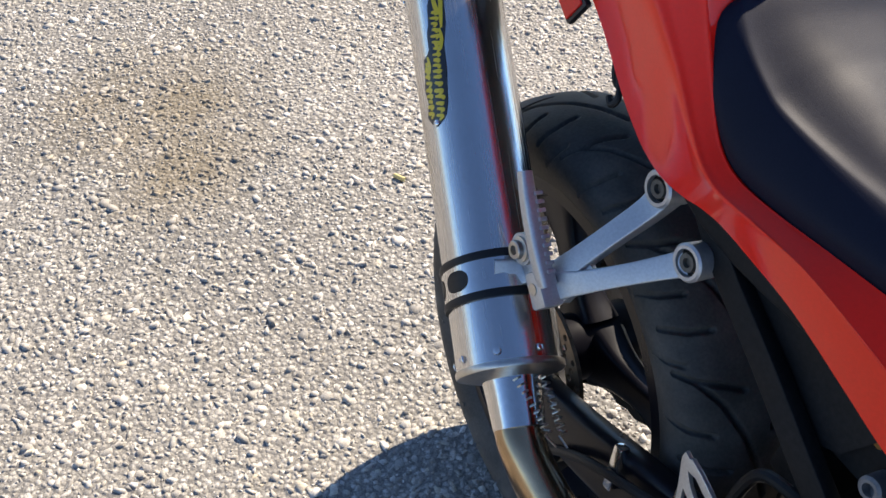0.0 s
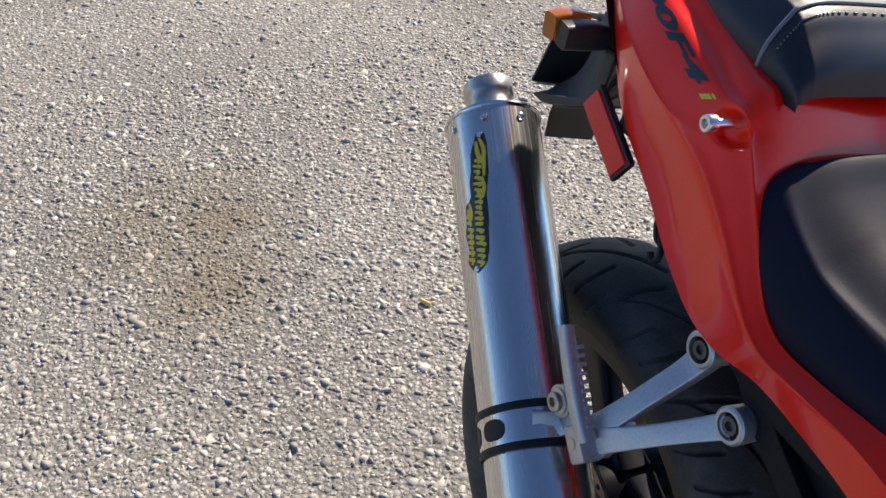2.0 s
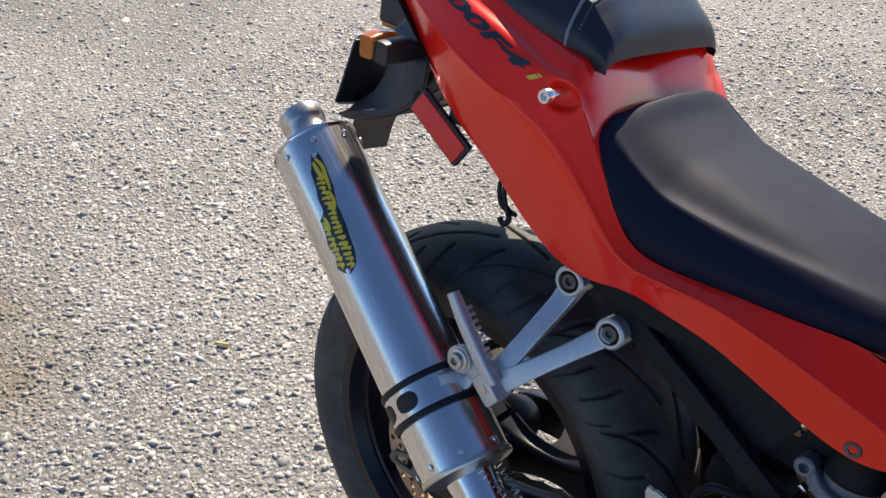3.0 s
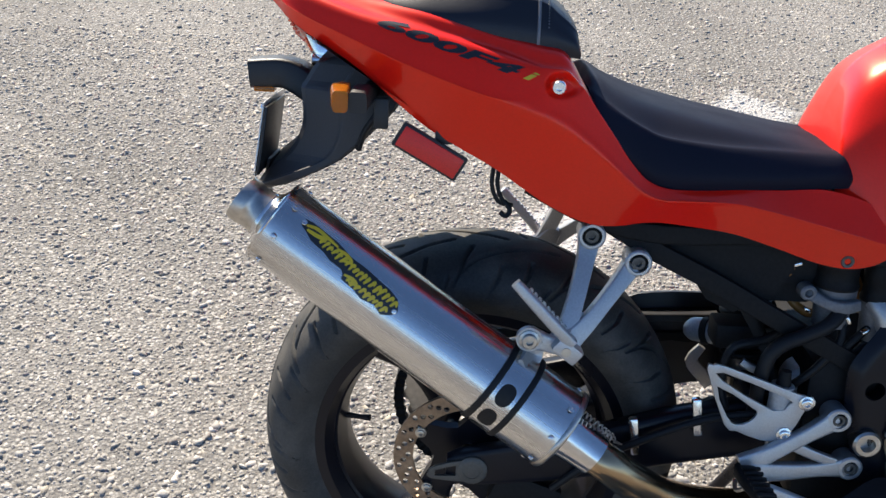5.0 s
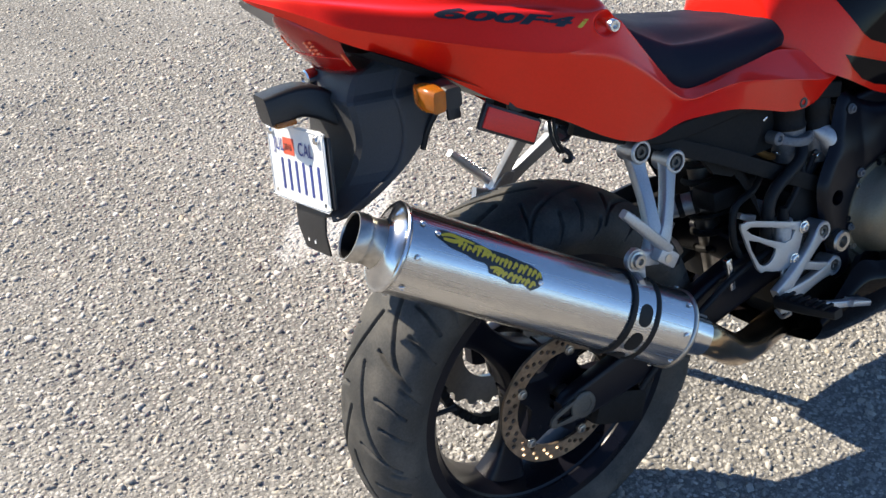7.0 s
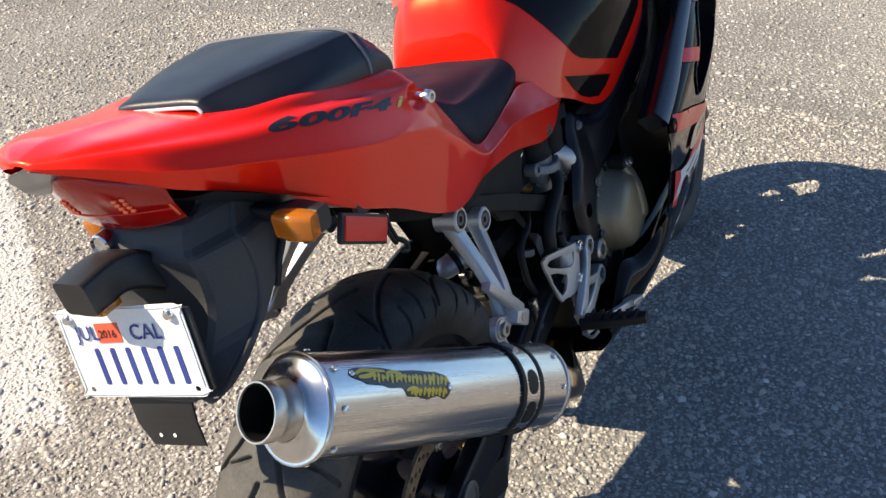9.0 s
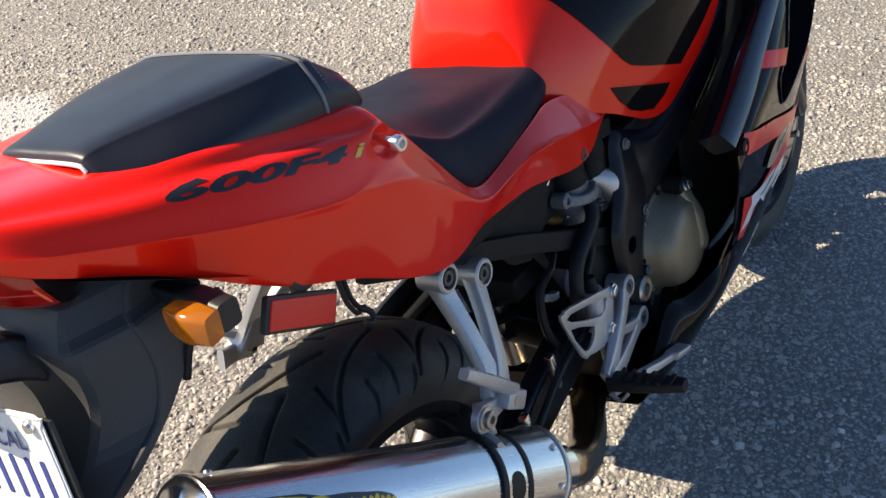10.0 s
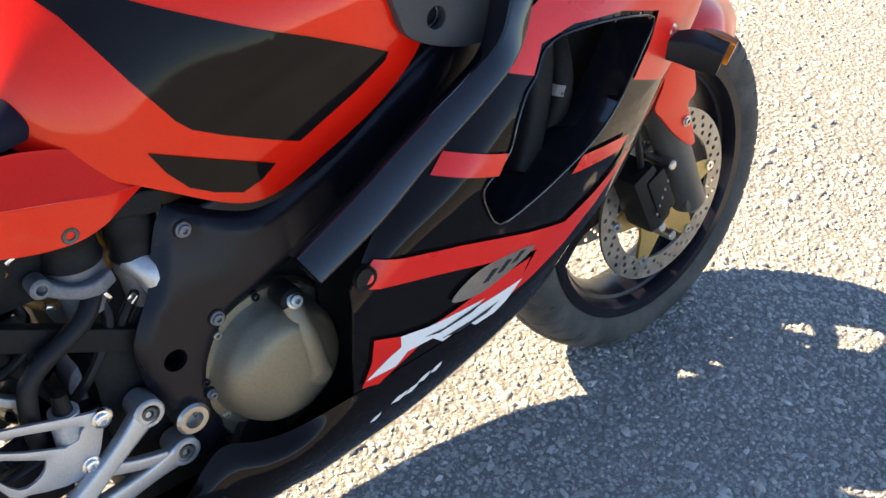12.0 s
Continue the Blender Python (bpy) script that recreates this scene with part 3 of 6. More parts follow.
for y in (-0.072, 0.072):
    disc(FRONT, y, 0.112, 0.148, 26, [(0.120, 0), (0.129, 0.34), (0.139, 0.67)], DISC_FRONT, front_wheel)
    out = closed_spline([(FRONT[0] + r * math.cos(radians(a)), FRONT[2] + r * math.sin(radians(a))) for k in range(6) for r, a in ((0.114, 60 * k), (0.114, 60 * k + 12), (0.066, 60 * k + 36))], 3)
    part("disc_carrier", slab(out, y - 0.003, y + 0.003, [circle(FRONT[0], FRONT[2], 0.036, 24)[::-1]]), GOLD, front_wheel)
    for k in range(6):
        a = radians(60 * k + 6)
        part("disc_button", lathe([(-0.006, 0.003), (-0.006, 0.009), (0.006, 0.009), (0.006, 0.003)], (FRONT[0] + 0.114 * math.cos(a), y, FRONT[2] + 0.114 * math.sin(a)), sides=14), CHROME, front_wheel)
front_wheel.matrix_basis = STRETCH.inverted()

# tail and seats
TAIL = [
    (-0.3120, [(0, 0.983), (-0.003, 0.983), (-0.006, 0.982), (-0.008, 0.981), (-0.007, 0.980)]),
    (-0.3085, [(0, 0.988), (-0.010, 0.987), (-0.018, 0.985), (-0.022, 0.981), (-0.020, 0.977)]),
    (-0.290, [(0, 0.991), (-0.032, 0.988), (-0.050, 0.981), (-0.058, 0.971), (-0.054, 0.962)]),
    (-0.268, [(0, 0.991), (-0.048, 0.986), (-0.074, 0.974), (-0.084, 0.958), (-0.077, 0.945)]),
    (-0.240, [(0, 0.987), (-0.060, 0.981), (-0.096, 0.965), (-0.109, 0.942), (-0.100, 0.923)]),
    (-0.166, [(0, 0.974), (-0.075, 0.966), (-0.122, 0.942), (-0.135, 0.914), (-0.122, 0.880)]),
    (-0.083, [(0, 0.950), (-0.10, 0.952), (-0.138, 0.924), (-0.155, 0.884), (-0.138, 0.817)]),
    (0.000, [(0, 0.930), (-0.11, 0.932), (-0.150, 0.905), (-0.166, 0.860), (-0.145, 0.772)]),
    (0.050, [(0, 0.912), (-0.12, 0.922), (-0.156, 0.896), (-0.171, 0.846), (-0.148, 0.740)]),
    (0.078, [(0, 0.900), (-0.12, 0.915), (-0.157, 0.896), (-0.172, 0.832), (-0.149, 0.724)]),
    (0.100, [(0, 0.874), (-0.115, 0.884), (-0.157, 0.876), (-0.172, 0.818), (-0.150, 0.714)]),
    (0.122, [(0, 0.835), (-0.11, 0.846), (-0.157, 0.847), (-0.171, 0.802), (-0.150, 0.707)]),
    (0.144, [(0, 0.795), (-0.11, 0.808), (-0.157, 0.818), (-0.171, 0.784), (-0.150, 0.705)]),
    (0.165, [(0, 0.760), (-0.11, 0.775), (-0.157, 0.790), (-0.170, 0.766), (-0.150, 0.707)]),
    (0.184, [(0, 0.745), (-0.11, 0.756), (-0.156, 0.770), (-0.169, 0.753), (-0.150, 0.711)]),
    (0.208, [(0, 0.738), (-0.11, 0.746), (-0.154, 0.759), (-0.168, 0.746), (-0.150, 0.713)]),
    (0.245, [(0, 0.732), (-0.105, 0.740), (-0.149, 0.756), (-0.165, 0.746), (-0.150, 0.710)]),
    (0.300, [(0, 0.728), (-0.10, 0.736), (-0.141, 0.757), (-0.160, 0.744), (-0.150, 0.703)]),
    (0.360, [(0, 0.728), (-0.09, 0.736), (-0.131, 0.757), (-0.154, 0.731), (-0.147, 0.685)]),
    (0.410, [(0, 0.728), (-0.08, 0.736), (-0.123, 0.758), (-0.149, 0.718), (-0.143, 0.668)]),
    (0.450, [(0, 0.728), (-0.08, 0.735), (-0.121, 0.750), (-0.147, 0.708), (-0.142, 0.662)]),
    (0.480, [(0, 0.722), (-0.085, 0.728), (-0.121, 0.739), (-0.145, 0.700), (-0.141, 0.667)]),
    (0.502, [(0, 0.712), (-0.09, 0.716), (-0.125, 0.724), (-0.144, 0.696), (-0.140, 0.679)]),
    (0.516, [(0, 0.705), (-0.10, 0.708), (-0.129, 0.711), (-0.142, 0.695), (-0.140, 0.687)]),
    (0.525, [(0, 0.700), (-0.10, 0.701), (-0.132, 0.702), (-0.141, 0.695), (-0.140, 0.692)]),
]
def creased(sections):
    """Sharpens the fold: along the widest line at the rear, round the seat further on."""
    done = []
    for x, s in sections:
        a, b, c = (np.array(q) for q in s[2:5])
        rear = [s[0], s[1], s[1] + (a - s[1]) * 0.6, a, b + (a - b) * 0.12, b, b + (c - b) * 0.12, b + (c - b) * 0.55, c]
        p1 = np.array(s[1])
        fold = 0.30 - 0.18 * min(1.0, max(0.0, (x - 0.20) / 0.08))
        front = [s[0], p1, a + (p1 - a) * 0.12, a, a + (b - a) * fold * 0.6, b + (a - b) * fold, b, b + (c - b) * fold, c]
        k = min(1.0, max(0.0, (x - 0.0) / 0.078))
        done.append((x, [tuple(np.array(q) * (1 - k) + np.array(r) * k) for q, r in zip(rear, front)]))
    return done


TAIL = creased(TAIL)
tail_bm = shell(TAIL, 6, 7)


def from_bolt(q):
    """Distance from the seat bolt's dish, 1 at its rim."""
    return Vector(((q.x - 0.072) / (0.030 if q.x > 0.072 else 0.020), (q.z - 0.880) / 0.017)).length


near = [e for e in tail_bm.edges if all(abs(v.co.y) > 0.1 and from_bolt(v.co) < 1.9 for v in e.verts)]
bmesh.ops.subdivide_edges(tail_bm, edges=near, cuts=3, use_grid_fill=True)
for v in tail_bm.verts:
    # scooped recess round the seat bolts
    far = from_bolt(v.co)
    if abs(v.co.y) > 0.1 and far < 1.0:
        k = min(1.0, (1.0 - far) / 0.55)
        deep = 0.010 * k * k * (3 - 2 * k)
        v.co.y -= math.copysign(deep, v.co.y)
        v.co.z -= deep * 0.3


def tip_bend(x):
    """The tail carries slightly to the left towards its tip."""
    k = min(1.0, max(0.0, (-0.04 - x) / 0.27))
    return 0.026 * k * k * (3 - 2 * k)


for v in tail_bm.verts:
    v.co.x -= 0.30 * tip_bend(v.co.x)
    v.co.y += tip_bend(v.co.x)
    v.co.z += 0.14 * max(0.0, v.co.y) * min(1.0, max(0.0, (0.10 - v.co.x) / 0.10))
tail = part("tail_cowl", tail_bm, RED, bike, "glossy red tail cowl")
tail_tree = tree_of(tail)
# closed lip under the tip
lip_rows = [r for r in smooth_rows([[(x, y, z) for y, z in s] for x, s in TAIL], 6, 7) if r[0][0] < -0.225]
lip_rows = [[(r[-1][0] + 0.010 * (1 - k * k) - 0.30 * tip_bend(r[-1][0]), r[-1][1] * k + tip_bend(r[-1][0]), r[-1][2] + 0.002 * (1 - k * k)) for k in (1.0, 0.92, 0.6, 0.3, 0, -0.3, -0.6, -0.92, -1.0)] for r in lip_rows]
part("tail_underlip", grid_mesh(lip_rows), PIPING, tail)
# a bolt at the front corner of each side
for x, y, z in ((0.448, -0.141, 0.672), (0.448, 0.141, 0.672)):
    ring = part("panel_bolt", lathe([(0, 0.0), (0, 0.004), (0.002, 0.0045), (0.0025, 0.0075), (0.001, 0.0085), (-0.002, 0.0085)], axis="X", sides=18), FORK, tail)
    for v in ring.data.vertices:
        v.co = Vector((x + v.co.y, y + math.copysign(v.co.x + 0.0015, y), z + v.co.z))

SEAT = [
    (0.112, [(0, 0.870), (-0.07, 0.868), (-0.118, 0.862), (-0.136, 0.856), (-0.132, 0.846)]),
    (0.122, [(0, 0.882), (-0.075, 0.878), (-0.130, 0.860), (-0.149, 0.844), (-0.144, 0.832)]),
    (0.150, [(0, 0.867), (-0.08, 0.863), (-0.137, 0.841), (-0.157, 0.812), (-0.151, 0.796)]),
    (0.180, [(0, 0.856), (-0.08, 0.851), (-0.138, 0.824), (-0.158, 0.788), (-0.152, 0.768)]),
    (0.210, [(0, 0.847), (-0.08, 0.842), (-0.136, 0.813), (-0.156, 0.777), (-0.150, 0.756)]),
    (0.280, [(0, 0.831), (-0.08, 0.827), (-0.127, 0.804), (-0.148, 0.775), (-0.142, 0.755)]),
    (0.360, [(0, 0.817), (-0.07, 0.813), (-0.112, 0.798), (-0.133, 0.775), (-0.128, 0.756)]),
    (0.425, [(0, 0.803), (-0.06, 0.801), (-0.100, 0.793), (-0.118, 0.777), (-0.114, 0.758)]),
    (0.448, [(0, 0.795), (-0.05, 0.793), (-0.090, 0.787), (-0.107, 0.772), (-0.104, 0.757)]),
    (0.456, [(0, 0.775), (-0.05, 0.774), (-0.086, 0.771), (-0.099, 0.766), (-0.097, 0.756)]),
]
SEAT = [(x, [s[0], s[1], (s[2][0] + 0.012, s[2][1] + 0.007), (s[2][0] - 0.004, s[2][1] + 0.001), s[3], s[4]]) for x, s in SEAT]
part("rider_seat", shell(SEAT, 6, 6), VINYL, bike, "dark navy-black vinyl rider seat")
PAD = [
    (-0.161, [(0, 0.972), (-0.030, 0.972), (-0.050, 0.971), (-0.055, 0.969), (-0.058, 0.964), (-0.060, 0.955)]),
    (-0.156, [(0, 0.981), (-0.034, 0.981), (-0.053, 0.979), (-0.059, 0.975), (-0.068, 0.964), (-0.073, 0.950)]),
    (-0.130, [(0, 0.983), (-0.042, 0.983), (-0.060, 0.980), (-0.067, 0.975), (-0.090, 0.957), (-0.101, 0.938)]),
    (-0.080, [(0, 0.985), (-0.056, 0.984), (-0.078, 0.980), (-0.086, 0.974), (-0.108, 0.951), (-0.113, 0.929)]),
    (-0.020, [(0, 0.985), (-0.070, 0.983), (-0.096, 0.978), (-0.104, 0.971), (-0.120, 0.946), (-0.121, 0.920)]),
    (0.045, [(0, 0.981), (-0.078, 0.979), (-0.107, 0.973), (-0.114, 0.966), (-0.127, 0.938), (-0.126, 0.910)]),
    (0.070, [(0, 0.967), (-0.080, 0.965), (-0.109, 0.958), (-0.116, 0.951), (-0.128, 0.932), (-0.126, 0.908)]),
    (0.090, [(0, 0.948), (-0.080, 0.946), (-0.110, 0.940), (-0.116, 0.936), (-0.127, 0.924), (-0.125, 0.907)]),
    (0.097, [(0, 0.922), (-0.080, 0.921), (-0.108, 0.919), (-0.115, 0.917), (-0.124, 0.913), (-0.123, 0.906)]),
]
pillion = part("pillion_seat", shell(PAD, 7, 6), PAD_VINYL, bike, "black vinyl pillion seat with piped and stitched front band")
pad_rows = smooth_rows([[(x, y, z) for y, z in s] for x, s in PAD], 7, 6)
cross = min(pad_rows, key=lambda r: abs(r[0][0] - 0.045))
band = [(q[0], q[1], q[2] + 0.001) for q in cross]
part("front_seam", tube([(q[0], -q[1], q[2]) for q in reversed(band[1:-2])] + band[:-2], 0.0020, 8, 1), PIPING, pillion)
seam = min(pad_rows, key=lambda r: abs(r[0][0] - 0.056))
seam = [(q[0], q[1], q[2] + 0.0008) for q in seam[:-8]]
seam = [(q[0], -q[1], q[2]) for q in reversed(seam[1:])] + seam
stitch = bmesh.new()
fine = spline(seam, 6)
for i in range(0, len(fine) - 4, 5):
    tube([fine[i], fine[i + 2]], 0.0008, 5, 1, stitch)
part("stitching", stitch, PIPING, pillion, "pale thread stitching")
back = [(q[0] - 0.001, q[1], q[2]) for q in pad_rows[1]][:-9]
part("rear_piping", tube([(q[0], -q[1], q[2]) for q in reversed(back[1:])] + back, 0.0020, 8, 1), WHITE_PIPING, pillion)

# model number on the tail, right and left
for side in (-1, 1):
    word = letters("600F4", 0.034, 0.40, 0.0013, 1.62)
    x0, x1 = min(v.co.x for v in word.verts), max(v.co.x for v in word.verts)
    for v in word.verts:
        u = (v.co.x - x0) / (x1 - x0)
        if side > 0:
            u = 1 - u
        x = -0.146 + 0.176 * u
        v.co.x, v.co.z = x, 0.9345 - 0.280 * (x + 0.146) + v.co.z * 0.51
    refine(word, 0.010)
    press_on(word, tail_tree, 0.0008, side)
    part("model_number", word, BLACK_VINYL, tail, "black model number lettering")
    dot = letters("i", 0.034, 0.40, 0.0006, 1.5)
    x0 = min(v.co.x for v in dot.verts)
    for v in dot.verts:
        x = 0.028 + (v.co.x - x0) if side < 0 else 0.046 - (v.co.x - x0)
        v.co.x, v.co.z = x, 0.9345 - 0.280 * (x + 0.146) + v.co.z * 0.50
    press_on(dot, tail_tree, 0.0010, side)
    part("model_letter", dot, YELLOW, tail, "yellow letter")
# standoff bolts beside the pillion seat, each in a shallow dish
for side in (-1, 1):
    up = Vector((-0.10, side * 0.98, -0.06)).normalized()
    a = Vector((0.072, side * 0.150, 0.882))
    pin = lathe([(-0.016, 0.0), (-0.016, 0.0050), (0.024, 0.0050), (0.025, 0.0080), (0.032, 0.0080), (0.0335, 0.0070), (0.0335, 0.004), (0.029, 0.0036), (0.029, 0)], axis="X", sides=20)
    post = part("seat_bolt", along(pin, a, a + up), CHROME, bike, "bright steel standoff bolt")

# fuel tank
TANK = [
    (0.434, [(0, 0.800), (-0.05, 0.797), (-0.08, 0.790), (-0.092, 0.775), (-0.095, 0.750)]),
    (0.440, [(0, 0.850), (-0.05, 0.842), (-0.08, 0.820), (-0.094, 0.792), (-0.100, 0.745)]),
    (0.468, [(0, 0.905), (-0.06, 0.892), (-0.092, 0.850), (-0.110, 0.800), (-0.120, 0.722)]),
    (0.530, [(0, 0.945), (-0.07, 0.930), (-0.112, 0.882), (-0.140, 0.800), (-0.150, 0.690)]),
    (0.600, [(0, 0.975), (-0.09, 0.960), (-0.150, 0.902), (-0.176, 0.800), (-0.164, 0.650)]),
    (0.640, [(0, 0.985), (-0.10, 0.970), (-0.163, 0.908), (-0.191, 0.810), (-0.178, 0.650)]),
    (0.690, [(0, 0.992), (-0.10, 0.977), (-0.173, 0.912), (-0.203, 0.822), (-0.190, 0.676)]),
    (0.755, [(0, 0.990), (-0.10, 0.975), (-0.180, 0.910), (-0.211, 0.835), (-0.200, 0.712)]),
    (0.805, [(0, 0.975), (-0.10, 0.960), (-0.175, 0.903), (-0.208, 0.850), (-0.203, 0.752)]),
    (0.840, [(0, 0.950), (-0.10, 0.938), (-0.160, 0.890), (-0.190, 0.850), (-0.192, 0.790)]),
    (0.862, [(0, 0.915), (-0.09, 0.905), (-0.145, 0.876), (-0.165, 0.850), (-0.168, 0.815)]),
]
tank = part("fuel_tank", shell(TANK, 7, 6), RED, bike, "glossy red fuel tank with black side graphics")
tank_tree = tree_of(tank)
GRAPHIC = [(0.484, 0.878), (0.500, 0.858), (0.535, 0.795), (0.562, 0.752), (0.574, 0.740), (0.600, 0.728), (0.668, 0.702), (0.692, 0.716), (0.730, 0.737), (0.766, 0.760), (0.770, 0.768), (0.740, 0.783), (0.690, 0.806), (0.640, 0.826), (0.570, 0.856), (0.535, 0.872), (0.510, 0.878)]
VENT = [(0.533, 0.726), (0.590, 0.704), (0.643, 0.685), (0.628, 0.670), (0.610, 0.660), (0.585, 0.668), (0.562, 0.681), (0.545, 0.702)]
for side in (-1, 1):
    decal("tank_graphic", GRAPHIC, tank_tree, BLACK_PAINT, tank, side=side)
    decal("tank_graphic", VENT, tank_tree, BLACK_PAINT, tank, side=side)
part("filler_cap", lathe([(0.0, 0.0), (0.012, 0.0), (0.014, 0.030), (0.010, 0.042), (-0.03, 0.044)], (0.70, 0, 0.988), "Z", 36), BLACK_PAINT, tank)

# frame
def both(name, bm, mat, parent=None, label=""):
    """A part of the right side, and the same mirrored for the left side."""
    other = bm.copy()
    bmesh.ops.transform(other, matrix=Matrix.Diagonal((1, -1, 1, 1)), verts=other.verts[:])
    bmesh.ops.reverse_faces(other, faces=other.faces[:])
    return part(name, bm, mat, parent or bike, label), part(name, other, mat, parent or bike, label)


both("frame_spar", beam([(0.545, -0.115, 0.600), (0.606, -0.125, 0.603), (0.680, -0.150, 0.620), (0.755, -0.168, 0.664), (0.840, -0.172, 0.711), (0.920, -0.155, 0.752), (1.000, -0.070, 0.800), (1.030, -0.030, 0.82)],
                        [0.034, 0.037, 0.040, 0.042, 0.042, 0.042, 0.050, 0.05], [0.080, 0.098, 0.104, 0.090, 0.078, 0.075, 0.08, 0.08], 5, 0.2), FRAME, label="black aluminium frame spar")
def curved_plate(outline, depth_at, edge, drop, thick, holes=(), longest=0.012):
    """A plate over a closed line in x, z that follows depth_at(x, z) and rolls inwards along its edge."""
    bm = bmesh.new()
    for loop in (outline, *holes):
        vs = [bm.verts.new((q[0], 0, q[1])) for q in loop]
        for i in range(len(vs)):
            bm.edges.new((vs[i - 1], vs[i]))
    bmesh.ops.triangle_fill(bm, edges=bm.edges[:], use_beauty=True)
    refine(bm, longest)
    ends = [(Vector(outline[i - 1]), Vector(outline[i])) for i in range(len(outline))]
    for v in bm.verts:
        p = Vector((v.co.x, v.co.z))
        far = 1.0
        for a, b in ends:
            d = b - a
            t = max(0.0, min(1.0, (p - a).dot(d) / max(d.dot(d), 1e-12)))
            far = min(far, (a + t * d - p).length)
        roll = max(0.0, 1.0 - far / edge)
        v.co.y = depth_at(v.co.x, v.co.z) + drop * roll * roll
    thicken(bm, thick)
    return bm


def spar_depth(x, z):
    """The frame's outer face: flat by the pivot, set in at the top bolt, swelling forward along the spar."""
    y = float(np.interp(x, (0.57, 0.65, 0.70, 0.76, 0.82, 0.88, 0.96), (-0.158, -0.170, -0.184, -0.196, -0.200, -0.188, -0.150)))
    k = min(1.0, max(0.0, (z - 0.56) / 0.08)) * min(1.0, max(0.0, (0.66 - x) / 0.09))
    return y + 0.010 * k * k * (3 - 2 * k)


# one casting: pivot plate sweeping up into the spar
FRAME_LINE = [(0.534, 0.655), (0.552, 0.660), (0.591, 0.637), (0.630, 0.629), (0.687, 0.662), (0.752, 0.706), (0.809, 0.738), (0.879, 0.770), (0.951, 0.795), (0.948, 0.745),
              (0.880, 0.712), (0.818, 0.673), (0.764, 0.635), (0.701, 0.590), (0.661, 0.560), (0.632, 0.545), (0.600, 0.530), (0.575, 0.512), (0.552, 0.476), (0.545, 0.438), (0.548, 0.394), (0.545, 0.360),
              (0.512, 0.352), (0.494, 0.411), (0.478, 0.468), (0.473, 0.519), (0.483, 0.549), (0.504, 0.585), (0.518, 0.620)]
both("frame_casting", curved_plate([tuple(q) for q in closed_spline(FRAME_LINE, 4)], spar_depth, 0.018, 0.012, 0.022, [circle(0.508, 0.500, 0.013, 18)[::-1]], 0.007), FRAME, label="satin black frame spar and pivot plate casting")
steel_bolts = [(0.550, -0.1475, 0.635, 0.0062), (0.560, -0.158, 0.527, 0.0060), (0.536, -0.159, 0.440, 0.0045)]
for x, y, z, r in steel_bolts:
    part("washer_dish", lathe([(y + 0.002, r * 1.75), (y - 0.0012, r * 1.7), (y - 0.0012, r * 0.9)], (x, 0, z), sides=24), DARK, bike)
    bolt(x, y - 0.001, z, bike, r, DULL_CAST, 0.005)
part("pivot_nut", lathe([(-0.150, 0.019), (-0.166, 0.019), (-0.169, 0.016), (-0.169, 0.010), (-0.158, 0.009), (-0.158, 0.0)], (0.508, 0, 0.426), sides=24), STEEL_DULL, bike, "dull steel pivot nut")
part("head_tube", tube([(1.035, 0, 0.76), (0.985, 0, 0.88)], 0.035, 20, 1), FRAME, bike)

# engine
part("crankcase", box(0.60, 0.0, 0.42, 0.34, 0.26, 0.22, 0.02), DARK, bike, "black engine crankcase")
part("cylinder_block", box(0.76, 0.0, 0.56, 0.20, 0.28, 0.22, 0.02, turn=(0, 30, 0)), DARK, bike)
part("oil_pan", box(0.66, 0.0, 0.27, 0.26, 0.18, 0.12, 0.03), DARK, bike)
part("radiator", box(1.03, 0.0, 0.58, 0.03, 0.36, 0.30, 0.004, turn=(0, -18, 0)), DARK, bike)
both("engine_side_panel", slab([(0.66, 0.36), (0.68, 0.58), (0.74, 0.62), (0.95, 0.70), (0.98, 0.52), (0.90, 0.38)], -0.165, -0.172), DARK)
part("radiator_duct", beam([(0.93, -0.215, 0.57), (0.965, -0.20, 0.62), (0.985, -0.19, 0.68), (0.99, -0.18, 0.74)], 0.03, 0.035, 4, 0.5), DARK, bike)
both("inner_panel", slab([(0.86, 0.50), (0.80, 0.60), (0.86, 0.76), (0.96, 0.80), (1.12, 0.78), (1.12, 0.64), (1.03, 0.54), (0.93, 0.50)], -0.165, -0.172), DARK)
part("coolant_hose", tube([(1.03, -0.17, 0.71), (1.015, -0.2, 0.66), (1.005, -0.2, 0.62), (0.985, -0.19, 0.58)], 0.014, 14), DARK, bike)
part("hose_clamp", tube([(1.012, -0.2, 0.653), (1.009, -0.2, 0.640)], 0.0155, 16, 1), DULL_CAST, bike)
cover = part("clutch_cover", lathe([(-0.12, 0.088), (-0.150, 0.088), (-0.156, 0.085), (-0.157, 0.0765), (-0.160, 0.0740), (-0.176, 0.0715), (-0.189, 0.0655), (-0.197, 0.0565), (-0.2005, 0.044), (-0.2015, 0.022), (-0.202, 0.0)], (0.614, 0, 0.448), sides=64), BRONZE, bike, "bronze-grey engine side cover")
part("lower_flange", lathe([(-0.12, 0.074), (-0.146, 0.074), (-0.151, 0.071), (-0.152, 0.030)], (0.612, 0, 0.405), sides=48), BRONZE, cover)
part("cover_rib", beam([(0.632, -0.180, 0.520), (0.640, -0.192, 0.480), (0.646, -0.194, 0.432)], [0.020, 0.022, 0.024], [0.024, 0.024, 0.026], 4, 0.5), BRONZE, cover)
part("cover_boss", lathe([(-0.17, 0.016), (-0.201, 0.015), (-0.205, 0.011), (-0.205, 0.0)], (0.646, 0, 0.428), sides=24), BRONZE, cover)
